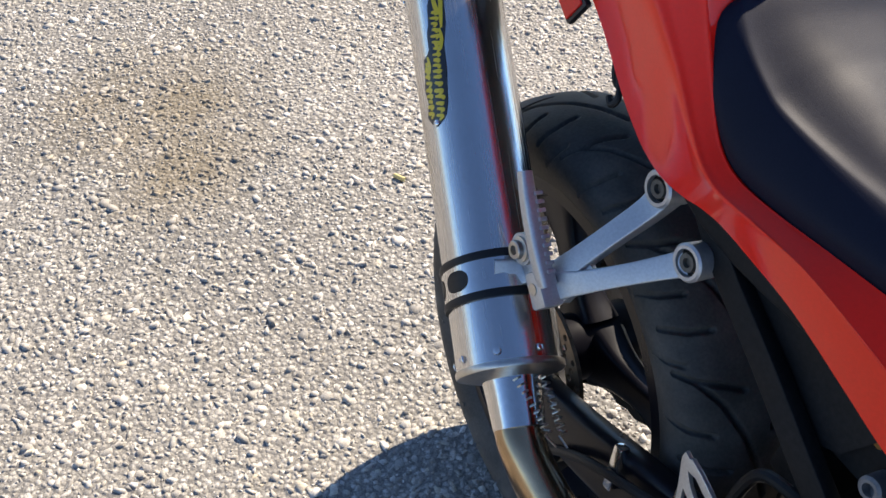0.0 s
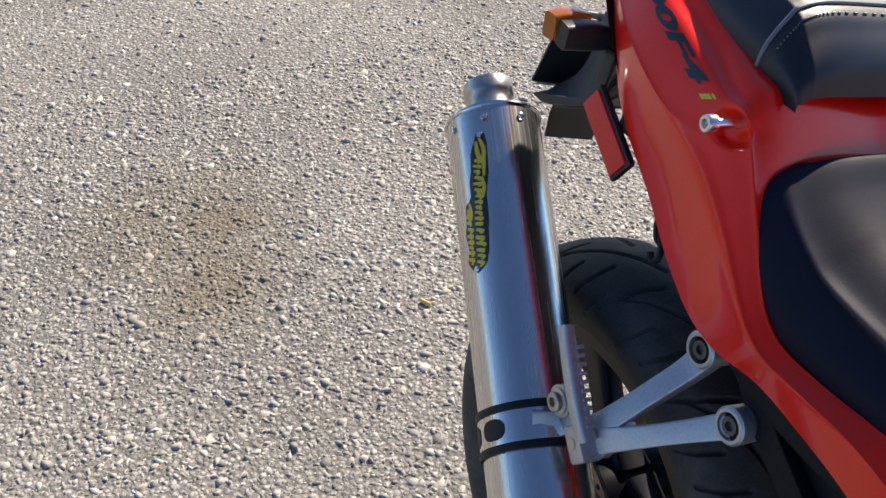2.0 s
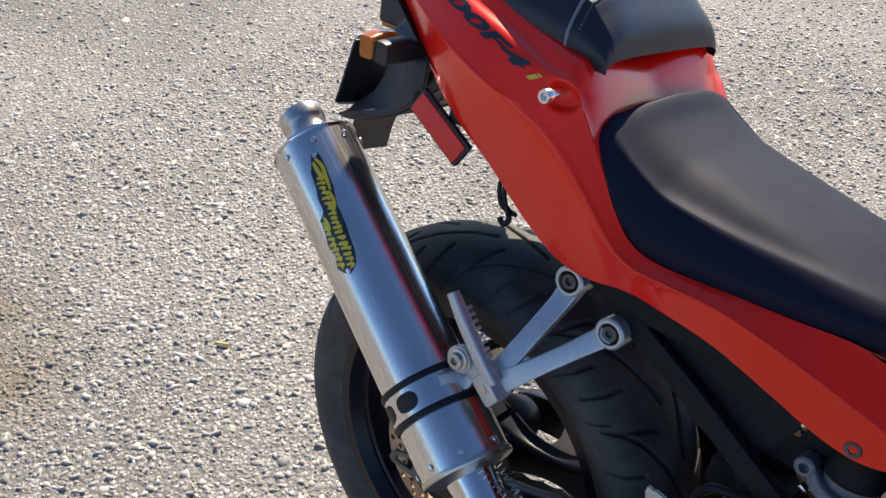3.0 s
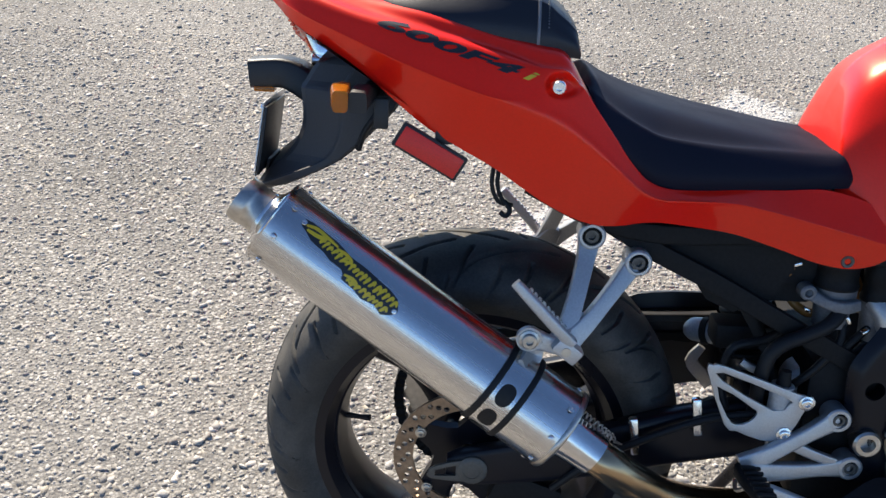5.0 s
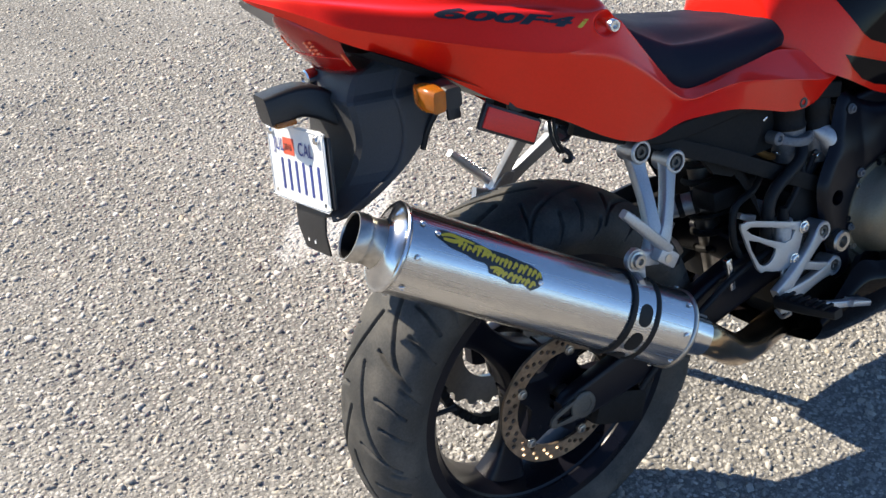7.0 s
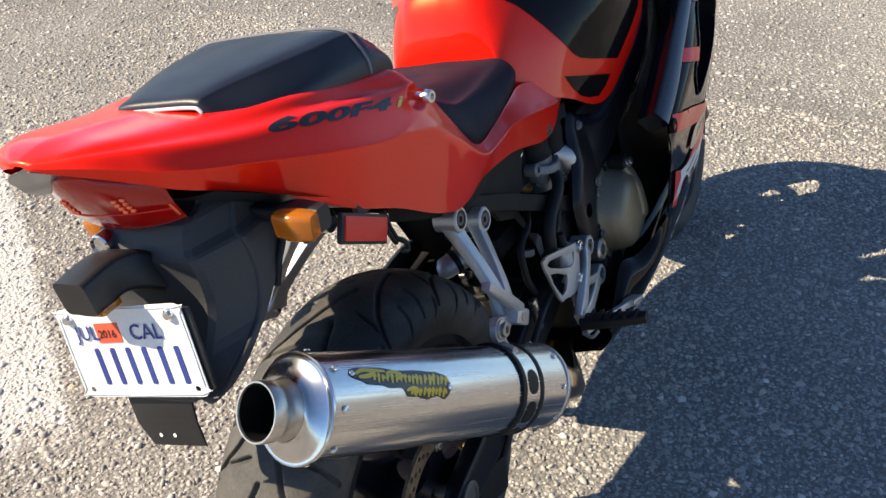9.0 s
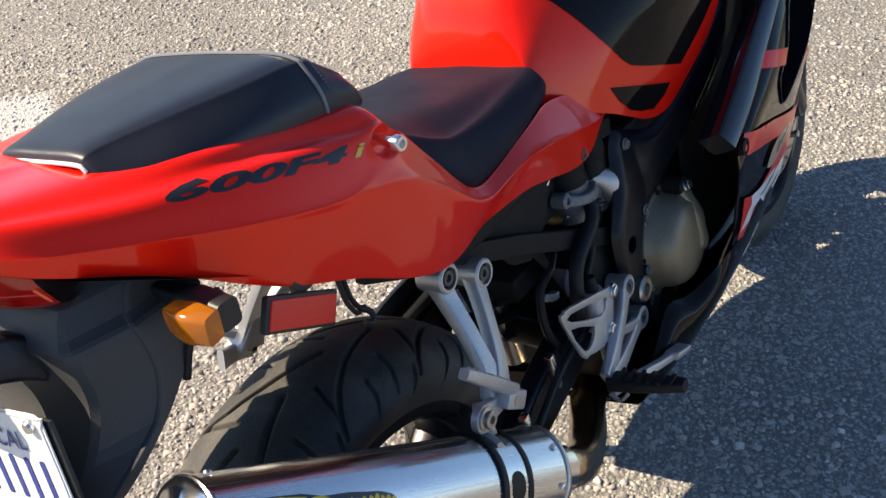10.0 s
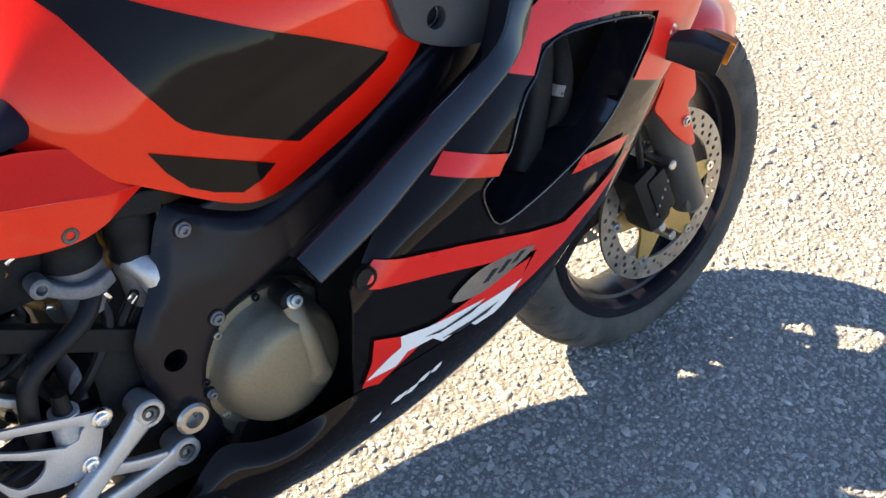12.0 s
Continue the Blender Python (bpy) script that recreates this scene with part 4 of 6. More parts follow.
part("plug_seat", lathe([(-0.16, 0.014), (-0.186, 0.014), (-0.189, 0.011), (-0.189, 0.0)], (0.634, 0, 0.526), sides=22), DARK, cover)
bolt(0.634, -0.189, 0.527, cover, 0.0068, STEEL_DULL, 0.008, (-20, 0, 0))
for k in range(9):
    a = radians(40 * k + 15)
    x, z = 0.614 + 0.081 * math.cos(a), 0.448 + 0.081 * math.sin(a)
    bolt(x, -0.154, z, cover, 0.0046, STEEL_DULL if k % 2 else DARK, 0.005)
part("pulse_cover", lathe([(-0.10, 0.036), (-0.150, 0.036), (-0.158, 0.030), (-0.160, 0.0)], (0.585, 0, 0.352), sides=28), DARK, bike)

# airbox, throttle bodies and clutter under the seat
part("airbox", box(0.60, 0.0, 0.76, 0.26, 0.22, 0.12, 0.02), DARK, bike)
part("side_cover", slab([(0.16, 0.73), (0.20, 0.75), (0.45, 0.74), (0.49, 0.69), (0.42, 0.60), (0.35, 0.60), (0.30, 0.66), (0.20, 0.70)], -0.085, -0.105), DARK, bike, "black plastic side cover")
part("rear_inner_fender", shell([(0.325, [(0, 0.66), (-0.06, 0.655), (-0.100, 0.64), (-0.105, 0.60)]), (0.36, [(0, 0.60), (-0.06, 0.595), (-0.105, 0.58), (-0.11, 0.545)]), (0.392, [(0, 0.53), (-0.06, 0.525), (-0.10, 0.51), (-0.11, 0.48)]), (0.41, [(0, 0.43), (-0.06, 0.43), (-0.09, 0.42), (-0.1, 0.40)])], 5, 5), DARK, bike, "black inner rear mudguard")
both("seat_rail", beam([(0.05, -0.100, 0.742), (0.13, -0.118, 0.708), (0.22, -0.120, 0.690), (0.38, -0.122, 0.695), (0.54, -0.128, 0.668)], 0.018, 0.026, 4, 0.3), DARK, label="black steel seat rail")
both("lower_rail", beam([(0.150, -0.112, 0.702), (0.21, -0.120, 0.668), (0.29, -0.124, 0.630), (0.37, -0.126, 0.587), (0.44, -0.127, 0.550), (0.52, -0.128, 0.508)], 0.016, 0.025, 4, 0.12), DARK, label="black steel lower rail")
part("rail_gusset", slab([(0.13, 0.710), (0.20, 0.712), (0.35, 0.700), (0.40, 0.660), (0.375, 0.612), (0.325, 0.584), (0.288, 0.600), (0.264, 0.632), (0.209, 0.652), (0.15, 0.685)], -0.106, -0.114), DARK, bike)
for x, y, z, r in ((0.453, -0.106, 0.622, 0.028), (0.511, -0.110, 0.606, 0.024), (0.46, 0.06, 0.622, 0.028)):
    body = part("throttle_body", lathe([(-0.05, 0.0), (-0.05, r * 0.80), (-0.02, r * 0.86), (-0.012, r * 0.98), (0.004, r * 1.0), (0.006, r * 0.92)], (x, y, z), "Z", 28), DULL_CAST, bike, "grey cast throttle body with a black rubber cap")
    part("rubber_cap", lathe([(0.004, r * 1.02), (0.008, r * 1.06), (0.014, r * 0.97), (0.030, r * 0.95), (0.034, r * 1.03), (0.046, r * 1.03), (0.060, r * 0.9)], (x, y, z), "Z", 28), DARK, body)
part("fuel_rail", beam([(0.414, -0.116, 0.620), (0.434, -0.132, 0.611), (0.456, -0.139, 0.608), (0.476, -0.132, 0.610)], [0.010, 0.011, 0.012, 0.010], [0.018, 0.014, 0.016, 0.015], 5, 0.45), DULL_CAST, bike, "grey cast fuel rail")
part("rail_eye", lathe([(-0.108, 0.0105), (-0.127, 0.0105), (-0.129, 0.008), (-0.129, 0.0055), (-0.120, 0.005), (-0.120, 0.0)], (0.413, 0, 0.621), sides=20), DULL_CAST, bike)
part("coolant_neck", tube([(0.500, -0.116, 0.612), (0.514, -0.130, 0.598), (0.520, -0.134, 0.580), (0.528, -0.126, 0.562)], [0.013, 0.017, 0.016, 0.012], 18), CAST, bike, "pale grey coolant neck")
for pts, r in (([(0.388, -0.10, 0.640), (0.400, -0.096, 0.632), (0.412, -0.092, 0.618), (0.410, -0.09, 0.600)], 0.007), ([(0.385, -0.095, 0.612), (0.398, -0.092, 0.604), (0.410, -0.095, 0.592), (0.425, -0.098, 0.583), (0.440, -0.098, 0.583)], 0.006), ([(0.478, -0.092, 0.640), (0.488, -0.088, 0.622), (0.491, -0.088, 0.604), (0.482, -0.092, 0.592)], 0.007), ([(0.372, -0.10, 0.625), (0.385, -0.098, 0.640), (0.398, -0.10, 0.648)], 0.006)):
    part("rubber_elbow", tube(pts, r, 12), BROWN_RUBBER, bike, "orange-brown rubber elbow")
# small bright bits added for glints of sunlit ground between the parts
for x, y, z, a in ((0.418, -0.116, 0.594, 30), (0.492, -0.130, 0.573, -35), (0.470, -0.122, 0.585, 60), (0.502, -0.122, 0.645, 15), (0.398, -0.110, 0.655, -20)):
    part("clip_and_glint_bit", box(x, y, z, 0.010, 0.010, 0.004, 0.001, turn=(0, a, 0)), CHROME, bike)
part("coolant_pipe", tube([(0.462, -0.118, 0.612), (0.452, -0.136, 0.597), (0.436, -0.145, 0.583), (0.411, -0.146, 0.569), (0.386, -0.146, 0.556), (0.370, -0.146, 0.538), (0.363, -0.145, 0.505), (0.364, -0.138, 0.470), (0.37, -0.12, 0.43)], 0.0098, 16), HOSE, bike, "black rubber hose")
part("breather_hose", tube([(0.40, -0.10, 0.560), (0.37, -0.11, 0.545), (0.330, -0.112, 0.53), (0.322, -0.115, 0.48), (0.335, -0.12, 0.44)], 0.006, 10), HOSE, bike)
for pts in ([(0.505, -0.12, 0.58), (0.480, -0.125, 0.555), (0.455, -0.118, 0.51), (0.45, -0.11, 0.45)], [(0.52, -0.118, 0.57), (0.49, -0.12, 0.54), (0.47, -0.112, 0.49), (0.47, -0.1, 0.44)], [(0.46, -0.11, 0.60), (0.465, -0.125, 0.56), (0.44, -0.13, 0.52), (0.415, -0.125, 0.49), (0.40, -0.11, 0.47)]):
    part("wiring_loom", tube(pts, 0.0055, 10), HOSE, bike)
part("starter_cover", lathe([(-0.06, 0.030), (-0.095, 0.030), (-0.100, 0.024), (-0.100, 0.0)], (0.445, 0, 0.475), sides=24), GREY_METAL, bike)
# rear shock and its reservoir
shock = part("rear_shock", tube([(0.395, 0, 0.36), (0.36, 0, 0.62)], 0.020, 16, 1), STEEL_DULL, bike, "rear shock absorber with coil spring")
coil = [(0.400 - 0.03 * t + 0.034 * math.cos(t * 40), 0.034 * math.sin(t * 40), 0.40 + 0.2 * t) for t in (k / 90 for k in range(91))]
part("spring", tube(coil, 0.006, 8, 1), DARK, shock)
part("reservoir", tube([(0.310, 0.026, 0.500), (0.313, 0.022, 0.501), (0.334, 0.004, 0.506), (0.360, -0.018, 0.512)], [0.013, 0.0175, 0.0185, 0.018], 22, 3), GREY_METAL, shock, "grey shock reservoir")
part("reservoir_strap", tube([(0.326, 0.0105, 0.504), (0.333, 0.0045, 0.506)], 0.0205, 22, 1), DARK, shock)
part("reservoir_strap", tube([(0.345, -0.0055, 0.5085), (0.351, -0.0105, 0.510)], 0.0205, 22, 1), DARK, shock)
part("linkage_plate", beam([(0.330, 0.030, 0.470), (0.318, 0.034, 0.445), (0.334, 0.034, 0.424), (0.348, 0.034, 0.404)], 0.006, [0.012, 0.018, 0.020, 0.012], 3, 0.2), CAST, shock, "cast linkage plate")
part("linkage_bar", beam([(0.350, -0.100, 0.508), (0.362, -0.104, 0.501), (0.376, -0.104, 0.497)], 0.012, 0.010, 2, 0.2), CAST, shock)
part("shock_mount", box(0.36, -0.06, 0.535, 0.09, 0.05, 0.035, 0.006), DARK, shock)

# swingarm with axle, adjuster and brake
swing = part("swingarm", beam([(0.50, -0.095, 0.425), (0.40, -0.105, 0.420), (0.28, -0.112, 0.400), (0.14, -0.114, 0.362), (0.00, -0.114, 0.335), (-0.035, -0.114, 0.333)], [0.045, 0.036, 0.032, 0.030, 0.026, 0.020], [0.075, 0.080, 0.078, 0.066, 0.052, 0.030], 5, 0.3), FRAME, bike, "black aluminium swingarm")
part("left_arm", beam([(0.50, 0.095, 0.425), (0.40, 0.118, 0.420), (0.28, 0.125, 0.400), (0.14, 0.126, 0.362), (0.00, 0.126, 0.335), (-0.035, 0.126, 0.333)], [0.045, 0.036, 0.032, 0.030, 0.026, 0.020], [0.075, 0.080, 0.078, 0.066, 0.052, 0.030], 5, 0.3), FRAME, swing)
part("cross_member", beam([(0.41, -0.11, 0.42), (0.41, 0, 0.43), (0.41, 0.11, 0.42)], 0.08, 0.06, 4, 0.4, side=(1, 0, 0)), FRAME, swing)
part("axle", tube([(0, -0.118, 0.335), (0, 0.135, 0.335)], 0.012, 16, 1), STEEL_DULL, swing)
part("axle_nut", lathe([(-0.120, 0.021), (-0.130, 0.021), (-0.132, 0.018), (-0.132, 0.012), (-0.124, 0.011), (-0.124, 0.0)], REAR, sides=18), FORK, swing, "worn steel axle nut")
ADJ = [(0.012, 0.349), (-0.006, 0.352), (-0.050, 0.340), (-0.060, 0.329), (-0.055, 0.320), (-0.006, 0.317), (0.012, 0.322)]
part("chain_adjuster", slab(closed_spline(ADJ, 2), -0.126, -0.131, [[(-0.050, 0.333), (-0.022, 0.342), (-0.022, 0.326), (-0.050, 0.325)][::-1]], 0.001), FORK, swing, "silver chain adjuster plate")
caliper = part("rear_caliper", box(0.075, -0.098, 0.292, 0.095, 0.05, 0.055, 0.010, turn=(0, 20, 0)), DARK, swing, "black rear brake caliper")
part("caliper_arm", slab([(0.0, 0.36), (0.03, 0.355), (0.12, 0.29), (0.11, 0.265), (0.05, 0.275), (-0.02, 0.315)], -0.100, -0.108), DARK, caliper)
part("brake_hose", tube([(0.11, -0.125, 0.31), (0.17, -0.140, 0.372), (0.24, -0.142, 0.412), (0.30, -0.142, 0.438), (0.36, -0.145, 0.452), (0.39, -0.148, 0.46)], 0.0055, 10), HOSE, swing)
for x, z in ((0.212, 0.404), (0.292, 0.438)):
    part("clip_and_glint_bit", box(x, -0.133, z, 0.012, 0.012, 0.055, 0.003, turn=(0, -8, 0)), CHROME, swing, "bright metal hose clip")
part("chain_guard", beam([(-0.06, 0.105, 0.475), (0.05, 0.105, 0.485), (0.2, 0.105, 0.49), (0.36, 0.10, 0.50)], [0.05, 0.055, 0.06, 0.06], 0.014, 4, 0.3), PLASTIC, swing, "black plastic chain guard")
part("mud_flap", slab(closed_spline([(0.175, 0.470), (0.215, 0.510), (0.262, 0.526), (0.365, 0.526), (0.385, 0.480), (0.38, 0.40), (0.25, 0.36), (0.19, 0.40)], 3), 0.098, 0.106, (), 0.002), PLASTIC, swing, "black plastic mud flap")
run = spline([(0.52, 0.096, 0.468), (0.25, 0.096, 0.456), (0.0, 0.096, 0.447), (-0.085, 0.096, 0.410), (-0.112, 0.096, 0.335), (-0.085, 0.096, 0.260), (0.0, 0.096, 0.223), (0.25, 0.096, 0.300), (0.52, 0.096, 0.395)], 12)
rows = []
for i, q in enumerate(run):
    w = 0.010 if i % 2 else 0.007
    h = 0.008 if i % 2 else 0.006
    d = run[min(i + 1, len(run) - 1)] - run[max(i - 1, 0)]
    d = d / np.linalg.norm(d)
    up = np.array((-d[2], 0, d[0]))
    rows.append([q + np.array((0, w, 0)) + up * h, q + np.array((0, -w, 0)) + up * h, q + np.array((0, -w, 0)) - up * h, q + np.array((0, w, 0)) - up * h])
part("chain", grid_mesh(rows, closed=True, caps=True), DARK, bike, "dark roller chain")

# silencer
A0, AXIS = np.array((0.100, -0.206, 0.450)), np.array((-0.8301, 0.1508, 0.5368))
SIDE = np.array((0.1720, 0.9850, -0.0108))
UP = np.array((0.5304, -0.0833, 0.8437))
RA, RB = 0.0535, 0.0555


def brushed_steel():
    """Bright steel with fine scratches that run along the silencer."""
    m = material("brushed_steel", (0.62, 0.61, 0.60), 0.2, 1.0, 0, 0.03, 200, 0, 0.04)
    n, l = m.node_tree.nodes, m.node_tree.links
    b = n["Principled BSDF"]
    co = n.new("ShaderNodeTexCoord")
    lay = n.new("ShaderNodeCombineXYZ")
    for k, (way, scale) in enumerate(((SIDE, 1.0), (UP, 1.0), (AXIS, 0.012))):
        dot = n.new("ShaderNodeVectorMath")
        dot.operation = "DOT_PRODUCT"
        dot.inputs[1].default_value = tuple(float(v) * scale for v in way)
        l.new(co.outputs["Object"], dot.inputs[0])
        l.new(dot.outputs["Value"], lay.inputs[k])
    lines = n.new("ShaderNodeTexNoise")
    lines.inputs["Scale"].default_value, lines.inputs["Detail"].default_value = 420, 4
    l.new(lay.outputs[0], lines.inputs["Vector"])
    rough = n.new("ShaderNodeMapRange")
    rough.inputs["From Min"].default_value, rough.inputs["From Max"].default_value = 0.3, 0.7
    rough.inputs["To Min"].default_value, rough.inputs["To Max"].default_value = 0.17, 0.30
    l.new(lines.outputs["Fac"], rough.inputs["Value"])
    l.new(rough.outputs["Result"], b.inputs["Roughness"])
    bump = n.new("ShaderNodeBump")
    bump.inputs["Strength"].default_value, bump.inputs["Distance"].default_value = 0.12, 0.0004
    l.new(lines.outputs["Fac"], bump.inputs["Height"])
    l.new(bump.outputs["Normal"], b.inputs["Normal"])
    return m


BRUSHED = brushed_steel()


def on_can(along_m, angle, lift=0.0):
    """A place on the silencer's skin: metres along it and degrees round it, 0 outwards, 90 up."""
    a = radians(angle)
    return A0 + AXIS * along_m - SIDE * (RA + lift) * math.cos(a) + UP * (RB + lift) * math.sin(a)


def can_skin(profile, sides=72, cap=False):
    """Turned about the silencer's axis: (along, radius lift)."""
    rows = [[on_can(h, 360 * k / sides, lift) for k in range(sides)] for h, lift in profile]
    return grid_mesh(rows, closed=True, caps=cap)


silencer = part("silencer", can_skin([(0.001, 0), (0.1, 0), (0.2, 0), (0.3, 0), (0.438, 0)]), BRUSHED, bike, "brushed steel aftermarket silencer")
part("rear_cap", can_skin([(0.4378, -0.0004), (0.4380, 0.0012), (0.4395, 0.0020), (0.4418, 0.0017), (0.4428, 0.0), (0.4424, -0.0024), (0.4434, -0.006), (0.4468, -0.0140), (0.4500, -0.0200), (0.4530, -0.0232), (0.4560, -0.0240)]), STEEL, silencer, "polished dished end cap with rolled rim")
part("outlet", can_skin([(0.454, -0.0238), (0.458, -0.0252), (0.464, -0.0260), (0.473, -0.0262), (0.4745, -0.0252), (0.478, -0.0247), (0.490, -0.0247), (0.492, -0.0255), (0.492, -0.0272), (0.489, -0.0282)]), STEEL_DULL, silencer, "dull steel outlet pipe with a stepped lip")
part("outlet_bore", can_skin([(0.490, -0.0283), (0.46, -0.0292), (0.38, -0.0304)], 48), DARK, silencer)
part("outlet_core", can_skin([(0.38, -0.0304), (0.38, -0.045), (0.38, -0.053)], 40), DARK, silencer)
part("front_cap", can_skin([(0.0014, -0.0004), (0.0012, 0.0010), (0.0, 0.0018), (-0.004, 0.0018), (-0.006, 0.0006), (-0.0075, -0.004), (-0.010, -0.014), (-0.012, -0.024)]), STEEL_DULL, silencer, "dull front end cap with rolled rim")
part("inlet_cone", can_skin([(-0.010, -0.0235), (-0.030, -0.0258), (-0.060, -0.0275), (-0.061, -0.030)]), STEEL, silencer)
clamp = part("mounting_clamp", can_skin([(0.067, 0.0005), (0.067, 0.0022), (0.104, 0.0022), (0.104, 0.0005)]), BRUSHED, silencer, "steel band clamp over black rubber")
for h in (0.062, 0.101):
    part("rubber_band", can_skin([(h, 0.0), (h, 0.0030), (h + 0.004, 0.0040), (h + 0.008, 0.0030), (h + 0.008, 0.0)]), HOSE, clamp)
for ang in (18, -22, -62, -102, 150, 190):
    bm = bmesh.new()
    ring = [[on_can(0.0855 + 0.0105 * f * math.sin(t), ang + 15.5 * math.copysign(abs(math.cos(t)) ** 0.7, math.cos(t)) * (0.25 + 0.75 * f), 0.0028) for t in (2 * math.pi * k / 28 for k in range(28))] for f in (1.0, 0.6, 0.05)]
    part("slot", grid_mesh(ring, bm, closed=True, caps=True), HOSE, clamp)
tab = part("clamp_tab", beam([on_can(0.0855, 62, 0.0), (0.062, -0.196, 0.545), (0.060, -0.198, 0.562), (0.056, -0.200, 0.575)], 0.006, 0.026, 3, 0.2), CAST, clamp)
bolt(0.056, -0.204, 0.569, clamp, 0.0095, STEEL_DULL, 0.008)
part("clamp_bush", lathe([(-0.196, 0.016), (-0.204, 0.016), (-0.204, 0.011)], (0.056, 0, 0.569), sides=20), CAST, clamp)
for h in (0.424, 0.010):
    for ang in range(8, 368, 45):
        q, o = on_can(h, ang, 0.0018), on_can(h, ang, 0.03)
        rv = lathe([(0.0, 0.0040), (0.0012, 0.0034), (0.0016, 0.0016), (0.0008, 0.0010), (0.0008, 0.0)], axis="X", sides=12)
        part("rivet", along(rv, q, o), CHROME, silencer)


# badge on the silencer: an unlettered shape in its colours
def on_badge(u, v, lift):
    """u along the badge from the tail end (0..1), v across it (-1..1)."""
    return on_can(0.408 - 0.158 * u, 29.0 - 9.0 * (u - 0.5) + 15.0 * v, lift)


def badge_patch(outline, lift, mat, name):
    bm = bmesh.new()
    vs = [bm.verts.new((q[0], 0, q[1])) for q in outline]
    bmesh.ops.triangle_fill(bm, edges=[bm.edges.new((vs[i - 1], vs[i])) for i in range(len(vs))], use_beauty=True)
    refine(bm, 0.12)
    for v in bm.verts:
        v.co = Vector(on_badge(v.co.x, v.co.z, lift))
    return part(name, bm, mat, badge or silencer, "black and yellow maker's badge" if badge is None else "")


BADGE = [(0.0, 0.75), (0.02, 1.15), (0.08, 1.30), (0.17, 1.32), (0.316, 1.30), (0.46, 1.02), (0.632, 1.08), (0.732, 1.0), (0.86, 0.92), (0.94, 0.70), (0.975, 0.29), (1.0, -0.20), (0.96, -0.78), (0.901, -1.22), (0.82, -0.91), (0.709, -1.22), (0.617, -1.0), (0.504, -0.97), (0.485, -0.54), (0.455, -0.32), (0.348, -0.36), (0.276, -0.15), (0.146, -0.08), (0.07, 0.27), (0.015, 0.47)]
badge = None
badge = badge_patch(BADGE, 0.0007, BLACK_VINYL, "badge")


def brush_stroke(points, thick):
    """A plain yellow stroke across the badge, thinner at its ends; points are (u, v)."""
    pts = spline([(u * 0.158, v * 0.0143) for u, v in points], 5)
    rows = []
    for k, q in enumerate(pts):
        d = pts[min(k + 1, len(pts) - 1)] - pts[max(k - 1, 0)]
        d = d / np.linalg.norm(d) * thick * (0.55 + 0.45 * math.sin(math.pi * k / (len(pts) - 1)))
        rows.append([on_badge((q[0] + w * d[1]) / 0.158, (q[1] - w * d[0]) / 0.0143, 0.0012) for w in (-1, 0, 1)])
    part("badge_stroke", grid_mesh(rows), YELLOW, badge)


brush_stroke([(0.05, 0.72), (0.13, 1.04), (0.22, 1.02), (0.34, 0.96)], 0.0024)
brush_stroke([(0.24, 0.92), (0.17, 0.58), (0.07, 0.46)], 0.0026)
brush_stroke([(0.34, 0.78), (0.42, 0.90), (0.49, 0.66), (0.43, 0.30)], 0.0022)
brush_stroke([(0.50, -0.52), (0.57, -0.36), (0.62, -0.52), (0.56, -0.78)], 0.0022)
rough = random.Random(8)
for row, (u, last, mid, tall) in enumerate(((0.205, 0.93, 0.42, 0.80), (0.535, 0.92, -0.70, 0.62))):
    while u < last:
        t = tall * rough.uniform(0.55, 1.0)
        c = mid - (0.30 * (u - 0.2) if row == 0 else 0.0) + rough.uniform(-0.08, 0.08)
        w = rough.uniform(0.020, 0.034)
        brush_stroke([(u + w * 0.1, c - t * 0.5), (u + w * 0.5, c + t * rough.uniform(-0.2, 0.2)), (u + w, c + t * 0.5), (u + w * rough.uniform(1.2, 1.7), c + t * rough.uniform(-0.1, 0.3))], rough.uniform(0.0017, 0.0024))
        u += w + rough.uniform(0.012, 0.020)
for u, v in ((0.025, 0.80), (0.972, -0.25)):
    rv = lathe([(0.0, 0.0036), (0.0012, 0.0030), (0.0016, 0.0014), (0.0008, 0.0)], axis="X", sides=12)
    part("rivet", along(rv, on_badge(u, v, 0.001), on_badge(u, v, 0.03)), CHROME, silencer)

# mid pipe and springs
part("exhaust_pipe", tube([A0 - AXIS * 0.045, A0 - AXIS * 0.075, (0.200, -0.205, 0.378), (0.255, -0.178, 0.338), (0.330, -0.140, 0.305), (0.42, -0.09, 0.275), (0.52, -0.05, 0.255)], [0.0245, 0.0245, 0.025, 0.025, 0.026, 0.027, 0.027], 22, 6), PIPE, bike, "heat-tinted steel exhaust pipe")
for sgn, off in ((1, 0.030), (-1, 0.0)):
    p0, p1 = on_can(0.0, 60 if sgn > 0 else 120, -0.020), np.array((0.185, -0.196 if sgn > 0 else -0.180, 0.425 if sgn > 0 else 0.418))
    n = 60
    coil = [p0 + (p1 - p0) * (k / n) + 0.0042 * (math.cos(k * 1.3) * SIDE + math.sin(k * 1.3) * UP) for k in range(8, n - 8)]
    part("retaining_spring", tube([p0] + coil + [p1], 0.0011, 6, 1), STEEL_DULL, bike, "small coil spring on the exhaust joint")

